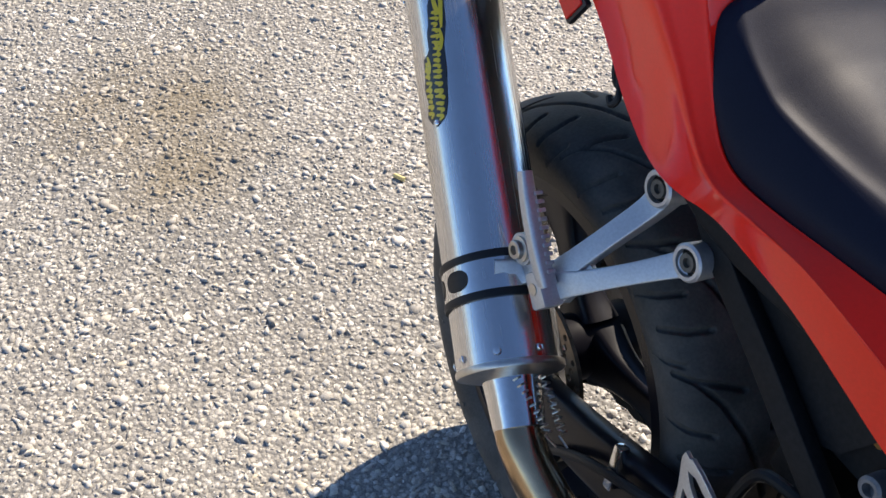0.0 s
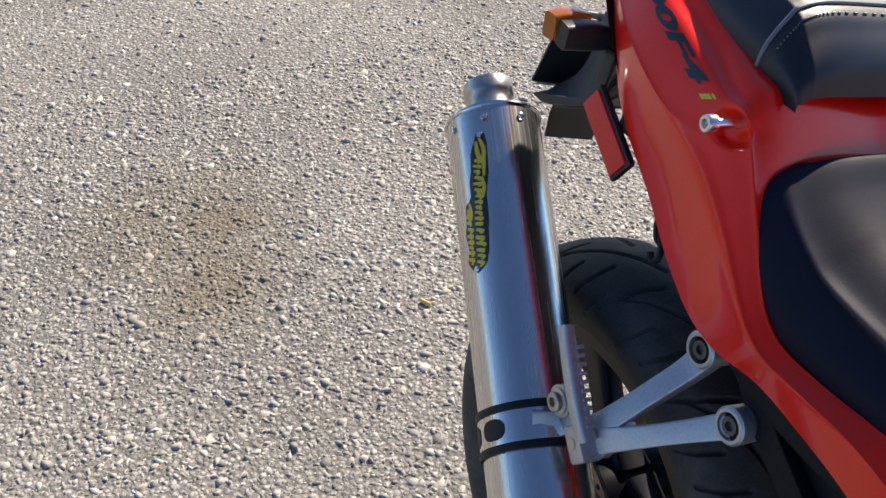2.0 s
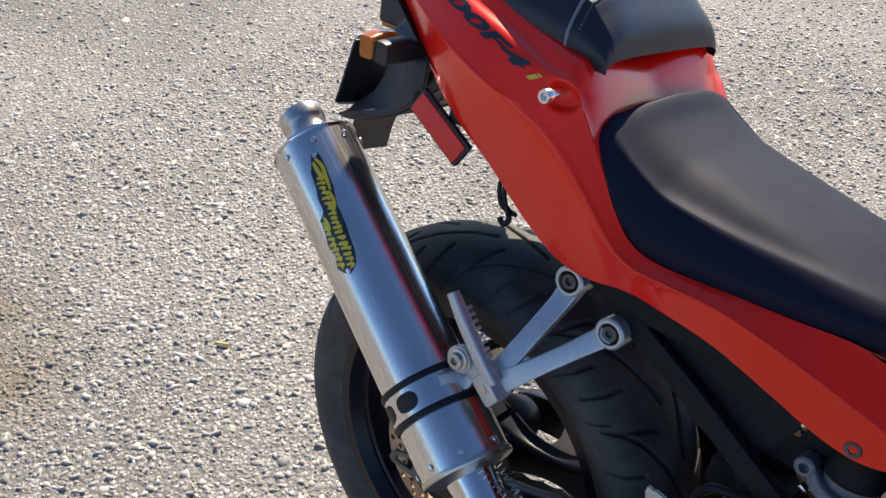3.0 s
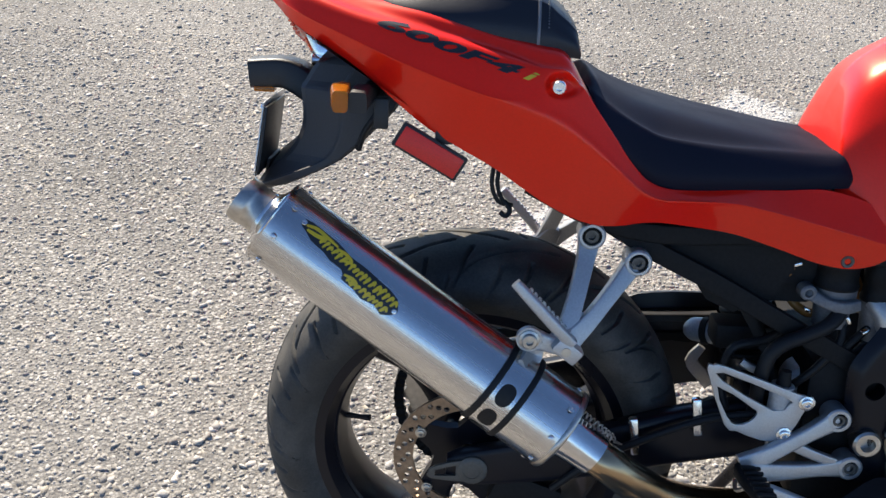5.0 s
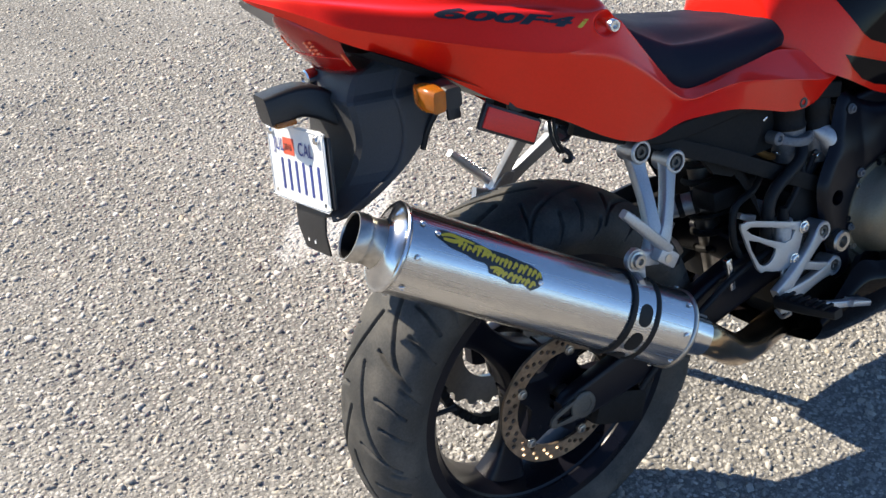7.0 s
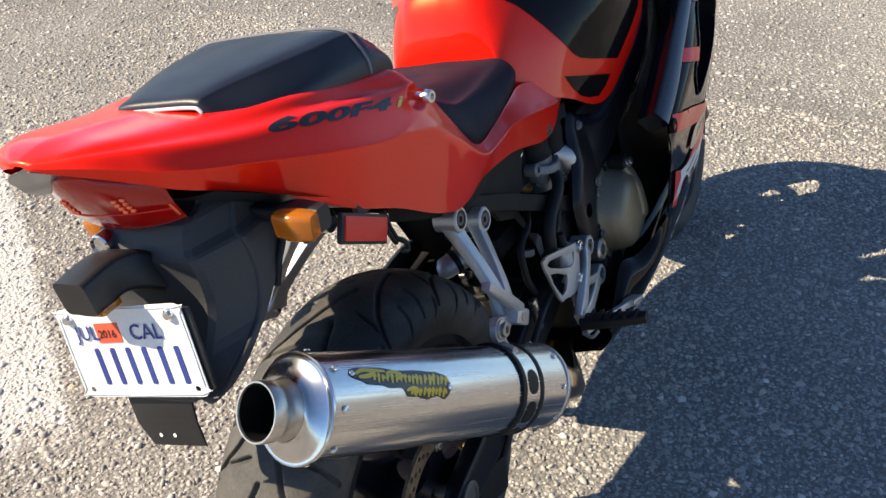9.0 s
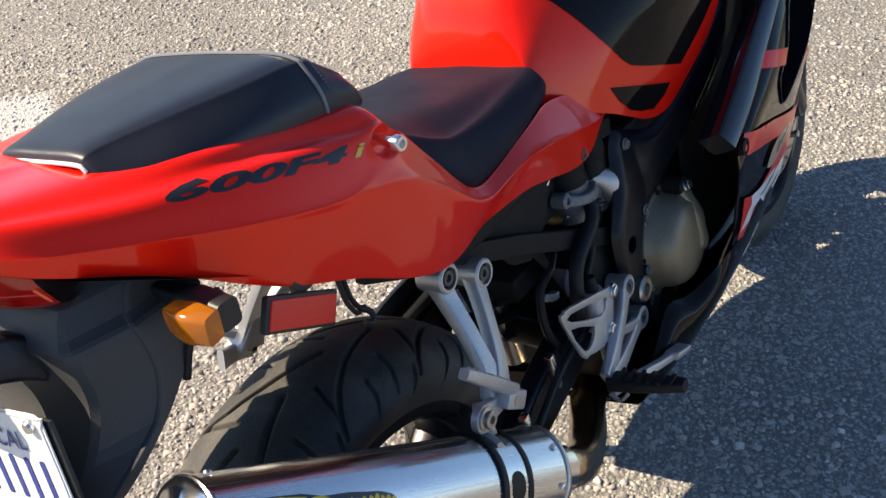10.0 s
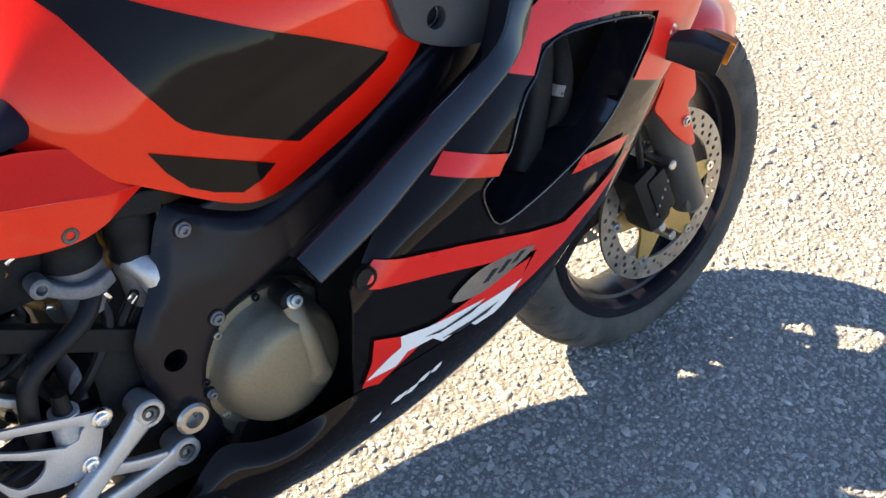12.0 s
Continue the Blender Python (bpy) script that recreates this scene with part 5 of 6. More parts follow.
# pillion footrest brackets
def footrest_bracket(side):
    s = side
    arm = part("pillion_bracket", beam([(0.129, -0.124 * s, 0.688), (0.125, -0.136 * s, 0.662), (0.116, -0.160 * s, 0.626), (0.106, -0.181 * s, 0.590), (0.098, -0.191 * s, 0.562)], [0.016, 0.015, 0.014, 0.014, 0.016], [0.030, 0.023, 0.021, 0.023, 0.032], 6, 0.2), CAST, bike, "cast aluminium pillion footrest bracket")
    part("arm", beam([(0.190, -0.124 * s, 0.655), (0.177, -0.137 * s, 0.640), (0.151, -0.161 * s, 0.611), (0.126, -0.181 * s, 0.584), (0.104, -0.191 * s, 0.562)], [0.016, 0.015, 0.014, 0.014, 0.016], [0.030, 0.023, 0.020, 0.022, 0.028], 6, 0.2), CAST, arm)
    part("web", beam([(0.118, -0.172 * s, 0.598), (0.102, -0.187 * s, 0.562)], [0.008, 0.016], [0.020, 0.040], 2, 0.3), CAST, arm)
    for x, z in ((0.129, 0.688), (0.190, 0.655)):
        part("boss", lathe([(-0.110 * s, 0.0165), (-0.142 * s, 0.0175), (-0.144 * s, 0.0155), (-0.144 * s, 0.0125), (-0.137 * s, 0.0125)], (x, 0, z), sides=28), CAST, arm)
        part("bolt_recess", lathe([(-0.138 * s, 0.0), (-0.138 * s, 0.0128)], (x, 0, z), sides=20), DARK, arm)
        part("bolt", lathe([(-0.137 * s, 0.0088), (-0.143 * s, 0.0085), (-0.143 * s, 0.0045), (-0.139 * s, 0.0042), (-0.139 * s, 0.0)], (x, 0, z), sides=18), FORK, arm)
    block = part("peg_hinge", box(0.103, -0.203 * s, 0.559, 0.036, 0.024, 0.022, 0.004, turn=(0, 38, 0)), CAST, arm)
    part("hinge_pin", lathe([(-0.216 * s, 0.0), (-0.216 * s, 0.006), (-0.18 * s, 0.006)], (0.101, 0, 0.559), sides=14), STEEL_DULL, block)
    peg = part("folded_peg", beam([(0.108, -0.206 * s, 0.568), (0.085, -0.210 * s, 0.592), (0.055, -0.212 * s, 0.624), (0.034, -0.211 * s, 0.646)], [0.017, 0.016, 0.014, 0.012], [0.015, 0.015, 0.014, 0.012], 5, 0.5), CAST, arm, "folded aluminium pillion peg")
    for k in range(10):
        t = 0.12 + 0.075 * k
        part("rib", box(0.108 - 0.074 * t + 0.005, -0.2045 * s, 0.568 + 0.078 * t + 0.0055, 0.003, 0.009, 0.004, 0.001, turn=(0, -46, 0)), CAST, peg)
    part("hanger", beam([(0.104, -0.190 * s, 0.556), (0.080, -0.196 * s, 0.562), (0.056, -0.192 * s, 0.569)], 0.010, [0.026, 0.022, 0.028], 4, 0.4), CAST, arm)
    return arm


footrest_bracket(1)
footrest_bracket(-1)

# rider footrest, heel guard and brake pedal
HEEL = [(0.288, 0.523), (0.296, 0.529), (0.312, 0.528), (0.408, 0.494), (0.428, 0.490), (0.432, 0.478), (0.420, 0.470), (0.402, 0.428), (0.370, 0.424), (0.336, 0.436), (0.320, 0.444)]
HOLE1 = [(0.309, 0.519), (0.394, 0.487), (0.399, 0.478), (0.380, 0.468), (0.310, 0.507)]
HOLE2 = [(0.304, 0.499), (0.352, 0.471), (0.360, 0.463), (0.352, 0.450), (0.336, 0.445), (0.322, 0.456)]
heel = part("heel_guard", slab(closed_spline(HEEL, 2), -0.160, -0.165, [closed_spline(HOLE1, 2)[::-1], closed_spline(HOLE2, 2)[::-1]], 0.0012), CAST, bike, "silver cut-out heel guard plate")
bolt(0.420, -0.166, 0.482, heel, 0.0075, CHROME, 0.005)
bolt(0.398, -0.166, 0.435, heel, 0.0075, CHROME, 0.005)
rest = part("footrest_bracket", beam([(0.466, -0.156, 0.458), (0.430, -0.165, 0.438), (0.385, -0.172, 0.412), (0.345, -0.178, 0.392)], 0.014, [0.030, 0.021, 0.022, 0.032], 5, 0.35), CAST, bike, "cast aluminium rider footrest bracket")
part("arm", beam([(0.492, -0.156, 0.388), (0.450, -0.164, 0.386), (0.400, -0.172, 0.384), (0.355, -0.178, 0.384)], 0.014, [0.030, 0.020, 0.024, 0.030], 5, 0.35), CAST, rest)
part("brace", beam([(0.405, -0.168, 0.424), (0.440, -0.166, 0.408), (0.470, -0.162, 0.396)], 0.010, 0.014, 4, 0.4), CAST, rest)
for x, z in ((0.466, 0.458), (0.492, 0.388)):
    part("boss", lathe([(-0.135, 0.016), (-0.164, 0.017), (-0.166, 0.015), (-0.166, 0.011), (-0.160, 0.010)], (x, 0, z), sides=26), CAST, rest)
    part("bolt_recess", lathe([(-0.1605, 0.0), (-0.1605, 0.0115)], (x, 0, z), sides=20), DARK, rest)
    part("bolt", lathe([(-0.160, 0.0082), (-0.1655, 0.0078), (-0.1655, 0.0045), (-0.161, 0.0042), (-0.161, 0.0)], (x, 0, z), sides=18), FORK, rest)
peg = part("rider_peg", beam([(0.350, -0.178, 0.386), (0.352, -0.21, 0.388), (0.356, -0.25, 0.391), (0.358, -0.282, 0.394)], [0.026, 0.028, 0.026, 0.018], [0.022, 0.018, 0.016, 0.014], 5, 0.45, side=(1, 0, 0)), HOSE, rest, "black rubber-topped rider peg")
for k in range(6):
    part("rib", box(0.353, -0.196 - 0.014 * k, 0.399 + 0.0008 * k, 0.024, 0.006, 0.004, 0.0012), HOSE, peg)
part("peg_spring", tube([(0.340, -0.180, 0.372), (0.338, -0.195, 0.366), (0.345, -0.205, 0.374)], 0.003, 8), STEEL_DULL, rest)
pedal = part("brake_pedal", beam([(0.345, -0.182, 0.374), (0.390, -0.196, 0.366), (0.440, -0.206, 0.352), (0.470, -0.210, 0.345)], [0.012, 0.011, 0.011, 0.012], [0.016, 0.013, 0.012, 0.012], 5, 0.4), CAST, bike, "aluminium rear brake pedal")
part("pedal_tip", beam([(0.466, -0.212, 0.347), (0.486, -0.213, 0.341), (0.506, -0.213, 0.334)], 0.022, 0.010, 3, 0.4), CAST, pedal)
for k in range(7):
    part("tooth", box(0.470 + 0.0055 * k, -0.213, 0.351 - 0.0022 * k, 0.003, 0.020, 0.004, 0.0008), CAST, pedal)
master = part("master_cylinder", tube([(0.388, -0.150, 0.440), (0.392, -0.150, 0.500)], [0.013, 0.015], 18, 2), GREY_METAL, bike, "grey rear brake master cylinder")
part("banjo", tube([(0.392, -0.150, 0.500), (0.393, -0.150, 0.520)], [0.010, 0.007], 14, 1), DARK, master)
part("push_rod", tube([(0.388, -0.152, 0.440), (0.380, -0.160, 0.395)], 0.0045, 10, 1), STEEL_DULL, master)

# side fairings
MID = [
    (0.660, [(-0.262, 0.562), (-0.262, 0.540), (-0.258, 0.510), (-0.250, 0.470), (-0.243, 0.430), (-0.239, 0.412)]),
    (0.720, [(-0.250, 0.628), (-0.268, 0.590), (-0.264, 0.550), (-0.255, 0.500), (-0.247, 0.450), (-0.242, 0.416)]),
    (0.800, [(-0.250, 0.685), (-0.272, 0.630), (-0.268, 0.580), (-0.257, 0.520), (-0.248, 0.460), (-0.242, 0.420)]),
    (0.900, [(-0.248, 0.780), (-0.272, 0.690), (-0.268, 0.600), (-0.257, 0.530), (-0.246, 0.470), (-0.238, 0.425)]),
    (1.000, [(-0.240, 0.830), (-0.270, 0.730), (-0.264, 0.620), (-0.252, 0.550), (-0.236, 0.490), (-0.222, 0.436)]),
    (1.100, [(-0.230, 0.860), (-0.260, 0.750), (-0.250, 0.640), (-0.236, 0.570), (-0.222, 0.520), (-0.208, 0.480)]),
    (1.180, [(-0.210, 0.870), (-0.243, 0.770), (-0.238, 0.690), (-0.224, 0.630), (-0.210, 0.590), (-0.198, 0.560)]),
    (1.260, [(-0.180, 0.880), (-0.213, 0.800), (-0.216, 0.740), (-0.205, 0.695), (-0.192, 0.665), (-0.180, 0.645)]),
    (1.340, [(-0.120, 0.880), (-0.160, 0.830), (-0.170, 0.785), (-0.160, 0.755), (-0.148, 0.735), (-0.135, 0.720)]),
    (1.420, [(-0.030, 0.840), (-0.070, 0.815), (-0.085, 0.790), (-0.080, 0.770), (-0.070, 0.755), (-0.050, 0.745)]),
]
OPENING = [(0.910, 0.715), (0.893, 0.699), (0.877, 0.672), (0.866, 0.645), (0.846, 0.627), (0.829, 0.612), (0.834, 0.586), (0.856, 0.554), (0.902, 0.561), (0.958, 0.581), (1.008, 0.603), (1.045, 0.630), (1.064, 0.656), (1.088, 0.693), (1.100, 0.722), (1.037, 0.741), (0.967, 0.747), (0.928, 0.739)]
OPENING = [tuple(q) for q in closed_spline(OPENING, 3)]
LOWER = [
    (0.440, [(-0.160, 0.268), (-0.168, 0.275), (-0.176, 0.285), (-0.182, 0.295), (-0.184, 0.305), (-0.180, 0.312)]),
    (0.480, [(-0.015, 0.222), (-0.140, 0.245), (-0.182, 0.282), (-0.196, 0.315), (-0.197, 0.340), (-0.186, 0.356)]),
    (0.520, [(-0.012, 0.208), (-0.136, 0.240), (-0.186, 0.283), (-0.204, 0.325), (-0.206, 0.365), (-0.190, 0.392)]),
    (0.560, [(-0.010, 0.198), (-0.135, 0.235), (-0.190, 0.285), (-0.214, 0.330), (-0.218, 0.362), (-0.200, 0.383)]),
    (0.600, [(-0.009, 0.188), (-0.132, 0.230), (-0.190, 0.285), (-0.220, 0.335), (-0.226, 0.366), (-0.212, 0.384)]),
    (0.660, [(-0.008, 0.180), (-0.130, 0.225), (-0.190, 0.285), (-0.223, 0.340), (-0.236, 0.380), (-0.239, 0.410)]),
    (0.780, [(-0.008, 0.180), (-0.120, 0.225), (-0.180, 0.285), (-0.217, 0.340), (-0.235, 0.382), (-0.242, 0.417)]),
    (0.900, [(-0.008, 0.205), (-0.110, 0.250), (-0.170, 0.305), (-0.208, 0.352), (-0.226, 0.390), (-0.238, 0.424)]),
    (0.985, [(-0.008, 0.270), (-0.110, 0.305), (-0.165, 0.345), (-0.198, 0.380), (-0.213, 0.408), (-0.224, 0.432)]),
    (1.015, [(-0.008, 0.320), (-0.110, 0.350), (-0.165, 0.385), (-0.195, 0.410), (-0.209, 0.425), (-0.219, 0.440)]),
]
REDS = [
    # stripe below the air opening, its forward sweep and the lower band
    [(0.690, 0.586), (0.800, 0.553), (0.900, 0.520), (0.975, 0.497), (1.030, 0.512), (1.075, 0.532), (1.100, 0.553), (1.094, 0.532), (1.045, 0.490), (0.985, 0.458), (0.920, 0.440), (0.870, 0.432), (0.905, 0.455), (0.925, 0.482), (0.850, 0.503), (0.760, 0.531), (0.690, 0.552), (0.672, 0.560), (0.680, 0.578)],
    [(0.684, 0.482), (0.745, 0.456), (0.800, 0.462), (0.865, 0.474), (0.915, 0.476), (0.905, 0.455), (0.870, 0.432), (0.820, 0.430), (0.752, 0.446), (0.738, 0.434), (0.690, 0.413), (0.668, 0.418), (0.681, 0.450)],
    [(0.790, 0.668), (0.862, 0.644), (0.848, 0.622), (0.770, 0.649)],
    [(0.985, 0.590), (1.060, 0.578), (1.085, 0.572), (1.070, 0.556), (1.030, 0.562), (0.968, 0.571)],
    [(0.872, 0.728), (0.905, 0.716), (0.922, 0.745), (0.967, 0.754), (1.040, 0.748), (1.107, 0.728), (1.096, 0.693), (1.071, 0.654), (1.150, 0.622), (1.215, 0.655), (1.290, 0.705), (1.360, 0.755), (1.350, 0.850), (1.250, 0.872), (1.100, 0.850), (0.990, 0.815), (0.905, 0.775)],
]
WEDGE = [(0.672, 0.427), (0.704, 0.445), (0.720, 0.451), (0.719, 0.467), (0.758, 0.459), (0.782, 0.457), (0.841, 0.454), (0.826, 0.447), (0.904, 0.450), (0.879, 0.430), (0.859, 0.421), (0.829, 0.420), (0.817, 0.431), (0.779, 0.424), (0.764, 0.438), (0.729, 0.439), (0.713, 0.426)]
EMBLEM = [(0.790, 0.478), (0.830, 0.502), (0.890, 0.500), (0.920, 0.490), (0.880, 0.475), (0.830, 0.466)]
SLASH = [[(0.753, 0.447), (0.781, 0.444), (0.838, 0.451), (0.822, 0.444), (0.773, 0.441)], [(0.777, 0.430), (0.821, 0.431), (0.864, 0.437), (0.846, 0.429), (0.804, 0.425)]]


def mirror_sections(sections):
    return [(x, [(-y, z) for y, z in s]) for x, s in sections]


for side in (-1, 1):
    sections = MID if side < 0 else mirror_sections(MID)
    bm = shell(sections, 12, 14, mirror=False)
    cut_hole(bm, OPENING, 0.0042)
    thicken(bm, 0.003)
    mid = part("side_fairing", bm, BLACK_PAINT, bike, "gloss black side fairing with red stripes and air opening")
    rows = smooth_rows([[(x, y, z) for y, z in s] for x, s in sections], 12, 14)
    full = grid_mesh(rows)
    mid_tree = BVHTree.FromBMesh(full)
    full.free()
    low_sections = LOWER if side < 0 else mirror_sections(LOWER)
    bm = shell(low_sections, 7, 6, mirror=False)
    low = part("lower_fairing", bm, BLACK_PAINT, bike, "scuffed gloss black lower fairing")
    low_tree = tree_of(low)
    both_bm = grid_mesh(rows)
    grid_mesh(smooth_rows([[(x, y, z) for y, z in s] for x, s in low_sections], 7, 6), both_bm)
    skin_tree = BVHTree.FromBMesh(both_bm)
    both_bm.free()
    for outline in REDS:
        decal("red_stripe", outline, skin_tree, RED_VINYL, mid, 0.0036, 0.012, side=side)
    decal("white_wedge", WEDGE, skin_tree, WHITE, mid, 0.0042, 0.012, side=side)
    for s in SLASH:
        decal("black_slash", s, skin_tree, BLACK_VINYL, mid, 0.0048, 0.012, side=side)
    decal("emblem", EMBLEM, skin_tree, STEEL_DULL, mid, 0.0040, 0.012, rounded=True, side=side)
    for k in range(3):
        decal("emblem_bar", [(0.835 + 0.022 * k, 0.479 + 0.003 * k), (0.850 + 0.022 * k, 0.493 + 0.002 * k), (0.860 + 0.022 * k, 0.491 + 0.002 * k), (0.845 + 0.022 * k, 0.478 + 0.003 * k)], skin_tree, BLACK_VINYL, mid, 0.0042, 0.012, side=side)
    # returned lip of the opening
    lip = []
    for x, z in OPENING + OPENING[:1]:
        hit = mid_tree.ray_cast(Vector((x, side, z)), Vector((0, -side, 0)))
        y = hit[0].y if hit[0] else side * 0.265
        lip.append([(x, y + side * 0.001, z), (x + 0.004 * (0.95 - x) / 0.13, y - side * 0.022, z + 0.004 * (0.66 - z) / 0.1), (x + 0.012 * (0.95 - x) / 0.13, y - side * 0.055, z + 0.012 * (0.66 - z) / 0.1)])
    bm = grid_mesh(lip)
    thicken(bm, 0.002)
    part("opening_lip", bm, BLACK_GLOSS, mid)
    part("opening_rim", tube([(r[0][0], r[0][1] + side * 0.001, r[0][2]) for r in lip], 0.0013, 8, 1), BLACK_GLOSS, mid)
    hit = mid_tree.ray_cast(Vector((0.672, side, 0.576)), Vector((0, -side, 0)))
    part("fastener_hole", lathe([(0.000, 0.0), (0.0, 0.009), (-0.003, 0.0125), (0.004, 0.0130)] if side < 0 else [(0.0, 0.0), (0.0, 0.009), (0.003, 0.0125), (-0.004, 0.013)], (0.676, side * 0.2665, 0.572), sides=20), DARK, mid)
    bolt(1.149, side * 0.247, 0.690, mid, 0.007, STEEL_DULL, 0.004)
    for k, (x, z) in enumerate(((0.722, 0.366), (0.740, 0.368), (0.757, 0.377), (0.775, 0.381), (0.690, 0.352))):
        w = 0.012 - 0.001 * k
        decal("paint_chip", [(x - w, z - 0.004), (x - w * 0.3, z + 0.003), (x + w, z + 0.006), (x + w * 0.7, z - 0.001), (x, z - 0.006)], low_tree, WHITE, low, 0.0010, 0.02, side=side)
    # duct bar running up from the frame
    bar = part("air_duct_bar", beam([(0.620, side * 0.250, 0.602), (0.690, side * 0.252, 0.638), (0.762, side * 0.252, 0.680), (0.838, side * 0.250, 0.718), (0.880, side * 0.248, 0.748), (0.905, side * 0.242, 0.800), (0.930, side * 0.230, 0.85)], [0.042, 0.042, 0.040, 0.038, 0.038, 0.042, 0.046], [0.036, 0.038, 0.034, 0.031, 0.029, 0.028, 0.028], 6, 0.22, side=(0, 0.86, side * 0.5)), BLACK_GLOSS, bike, "gloss black air duct bar")
    # cockpit trim
    trim_plan = closed_spline([(0.772, 0.850), (0.776, 0.805), (0.790, 0.778), (0.830, 0.758), (0.875, 0.748), (0.905, 0.766), (0.915, 0.800), (0.900, 0.850), (0.840, 0.880)], 3)
    part("cockpit_trim", slab(trim_plan, side * 0.208, side * 0.222, [circle(0.822, 0.791, 0.0115, 18)[::-1]], 0.003), GREY_PLASTIC, bike, "grey-black cockpit trim panel")
    part("trim_hole", lathe([(side * 0.206, 0.0), (side * 0.2062, 0.0125)], (0.822, 0, 0.791), sides=16), DARK, bike)

# upper fairing, screen, headlamp
NOSE = [
    (1.040, [(0, 1.000), (-0.10, 0.985), (-0.17, 0.940), (-0.215, 0.895), (-0.237, 0.848)]),
    (1.140, [(0, 0.985), (-0.09, 0.970), (-0.16, 0.930), (-0.200, 0.900), (-0.222, 0.868)]),
    (1.260, [(0, 0.945), (-0.08, 0.935), (-0.13, 0.915), (-0.160, 0.900), (-0.180, 0.880)]),
    (1.360, [(0, 0.895), (-0.05, 0.890), (-0.08, 0.880), (-0.095, 0.872), (-0.105, 0.865)]),
    (1.430, [(0, 0.835), (-0.010, 0.835), (-0.02, 0.835), (-0.025, 0.835), (-0.030, 0.835)]),
]
upper = part("upper_fairing", shell(NOSE, 6, 6), RED, bike, "glossy red upper fairing")
SCREEN = [
    (0.900, [(0, 1.120), (-0.07, 1.105), (-0.12, 1.060), (-0.145, 1.010)]),
    (1.000, [(0, 1.075), (-0.09, 1.050), (-0.15, 1.000), (-0.185, 0.945)]),
    (1.100, [(0, 1.015), (-0.09, 0.995), (-0.155, 0.950), (-0.190, 0.915)]),
    (1.180, [(0, 0.975), (-0.07, 0.965), (-0.12, 0.945), (-0.150, 0.925)]),
]
part("windscreen", shell(SCREEN, 6, 6, thick=0.003), CLEAR, upper, "smoked windscreen")
HEAD = [
    (1.290, [(0, 0.790), (-0.06, 0.790), (-0.12, 0.785), (-0.15, 0.775), (-0.145, 0.74)]),
    (1.380, [(0, 0.845), (-0.05, 0.842), (-0.09, 0.835), (-0.115, 0.82), (-0.105, 0.750)]),
    (1.440, [(0, 0.820), (-0.03, 0.818), (-0.05, 0.81), (-0.06, 0.79), (-0.05, 0.765)]),
]
part("headlamp", shell(HEAD, 5, 5), CLEAR, upper)

# front turn signals
for side in (-1, 1):
    sig = part("front_turn_signal", beam([(1.146, side * 0.232, 0.668), (1.162, side * 0.250, 0.664), (1.176, side * 0.264, 0.660), (1.192, side * 0.294, 0.650)], [0.024, 0.028, 0.034, 0.032], [0.026, 0.032, 0.038, 0.036], 4, 0.25, side=(1, 0, 0)), HOSE, bike, "black front turn signal with amber lens")
    part("lens", beam([(1.194, side * 0.258, 0.663), (1.202, side * 0.276, 0.659), (1.210, side * 0.294, 0.652)], [0.012, 0.014, 0.012], [0.034, 0.038, 0.036], 3, 0.4, side=(1, 0, 0)), AMBER, sig)

# fork, mudguard, front brake
for side in (-1, 1):
    fork = part("fork_leg", tube([(1.398, side * 0.100, 0.290), (1.372, side * 0.100, 0.355), (1.330, side * 0.100, 0.450), (1.262, side * 0.100, 0.605)], [0.028, 0.027, 0.029, 0.030], 24, 5), FORK, bike, "dull grey fork leg")
    part("stanchion", tube([(1.262, side * 0.100, 0.605), (1.170, side * 0.100, 0.810)], 0.0215, 20, 1), CHROME, fork)
    part("axle_clamp", lathe([(side * 0.075, 0.026), (side * 0.120, 0.024), (side * 0.122, 0.016), (side * 0.112, 0.014), (side * 0.112, 0.0)], FRONT, sides=26), FORK, fork)
    cal = part("front_caliper", box(1.287, side * 0.094, 0.345, 0.052, 0.060, 0.120, 0.012, turn=(0, -24, 0)), DARK, fork, "black front brake caliper")
    part("caliper_bridge", box(1.300, side * 0.118, 0.352, 0.040, 0.022, 0.085, 0.008, turn=(0, -24, 0)), DARK, cal)
    for k in range(5):
        part("caliper_mark", box(1.288 + 0.0052 * k, side * 0.1295, 0.322 + 0.0125 * k, 0.0035, 0.0006, 0.0055, turn=(0, -24, 0)), PIPING, cal)
    part("caliper_bracket", slab([(1.300, 0.300), (1.345, 0.270), (1.372, 0.300), (1.345, 0.360), (1.318, 0.330)], side * 0.082, side * 0.092, [circle(1.338, 0.302, 0.016, 16)[::-1]]), GOLD, cal)
    for x, z in ((1.306, 0.288), (1.332, 0.262), (1.322, 0.392)):
        part("bolt", lathe([(side * 0.08, 0.008), (side * 0.126, 0.008), (side * 0.128, 0.006), (side * 0.128, 0.0)], (x, 0, z), sides=14), STEEL_DULL, cal)
    part("brake_line", tube([(1.275, side * 0.105, 0.395), (1.245, side * 0.120, 0.47), (1.235, side * 0.11, 0.56), (1.20, side * 0.09, 0.66)], 0.0055, 10), HOSE, fork)
FENDER = []
for a, w in ((58, 0.040), (75, 0.062), (95, 0.068), (118, 0.070), (140, 0.066), (158, 0.055)):
    r = 0.318
    c, s = math.cos(radians(a)), math.sin(radians(a))
    FENDER.append([(FRONT[0] + (r - d) * c, y, FRONT[2] + (r - d) * s) for y, d in ((-w * 1.7, 0.062), (-w * 1.35, 0.030), (-w * 0.75, 0.008), (0, 0.0), (w * 0.75, 0.008), (w * 1.35, 0.030), (w * 1.7, 0.062))])
bm = grid_mesh(smooth_rows(FENDER, 4, 5))
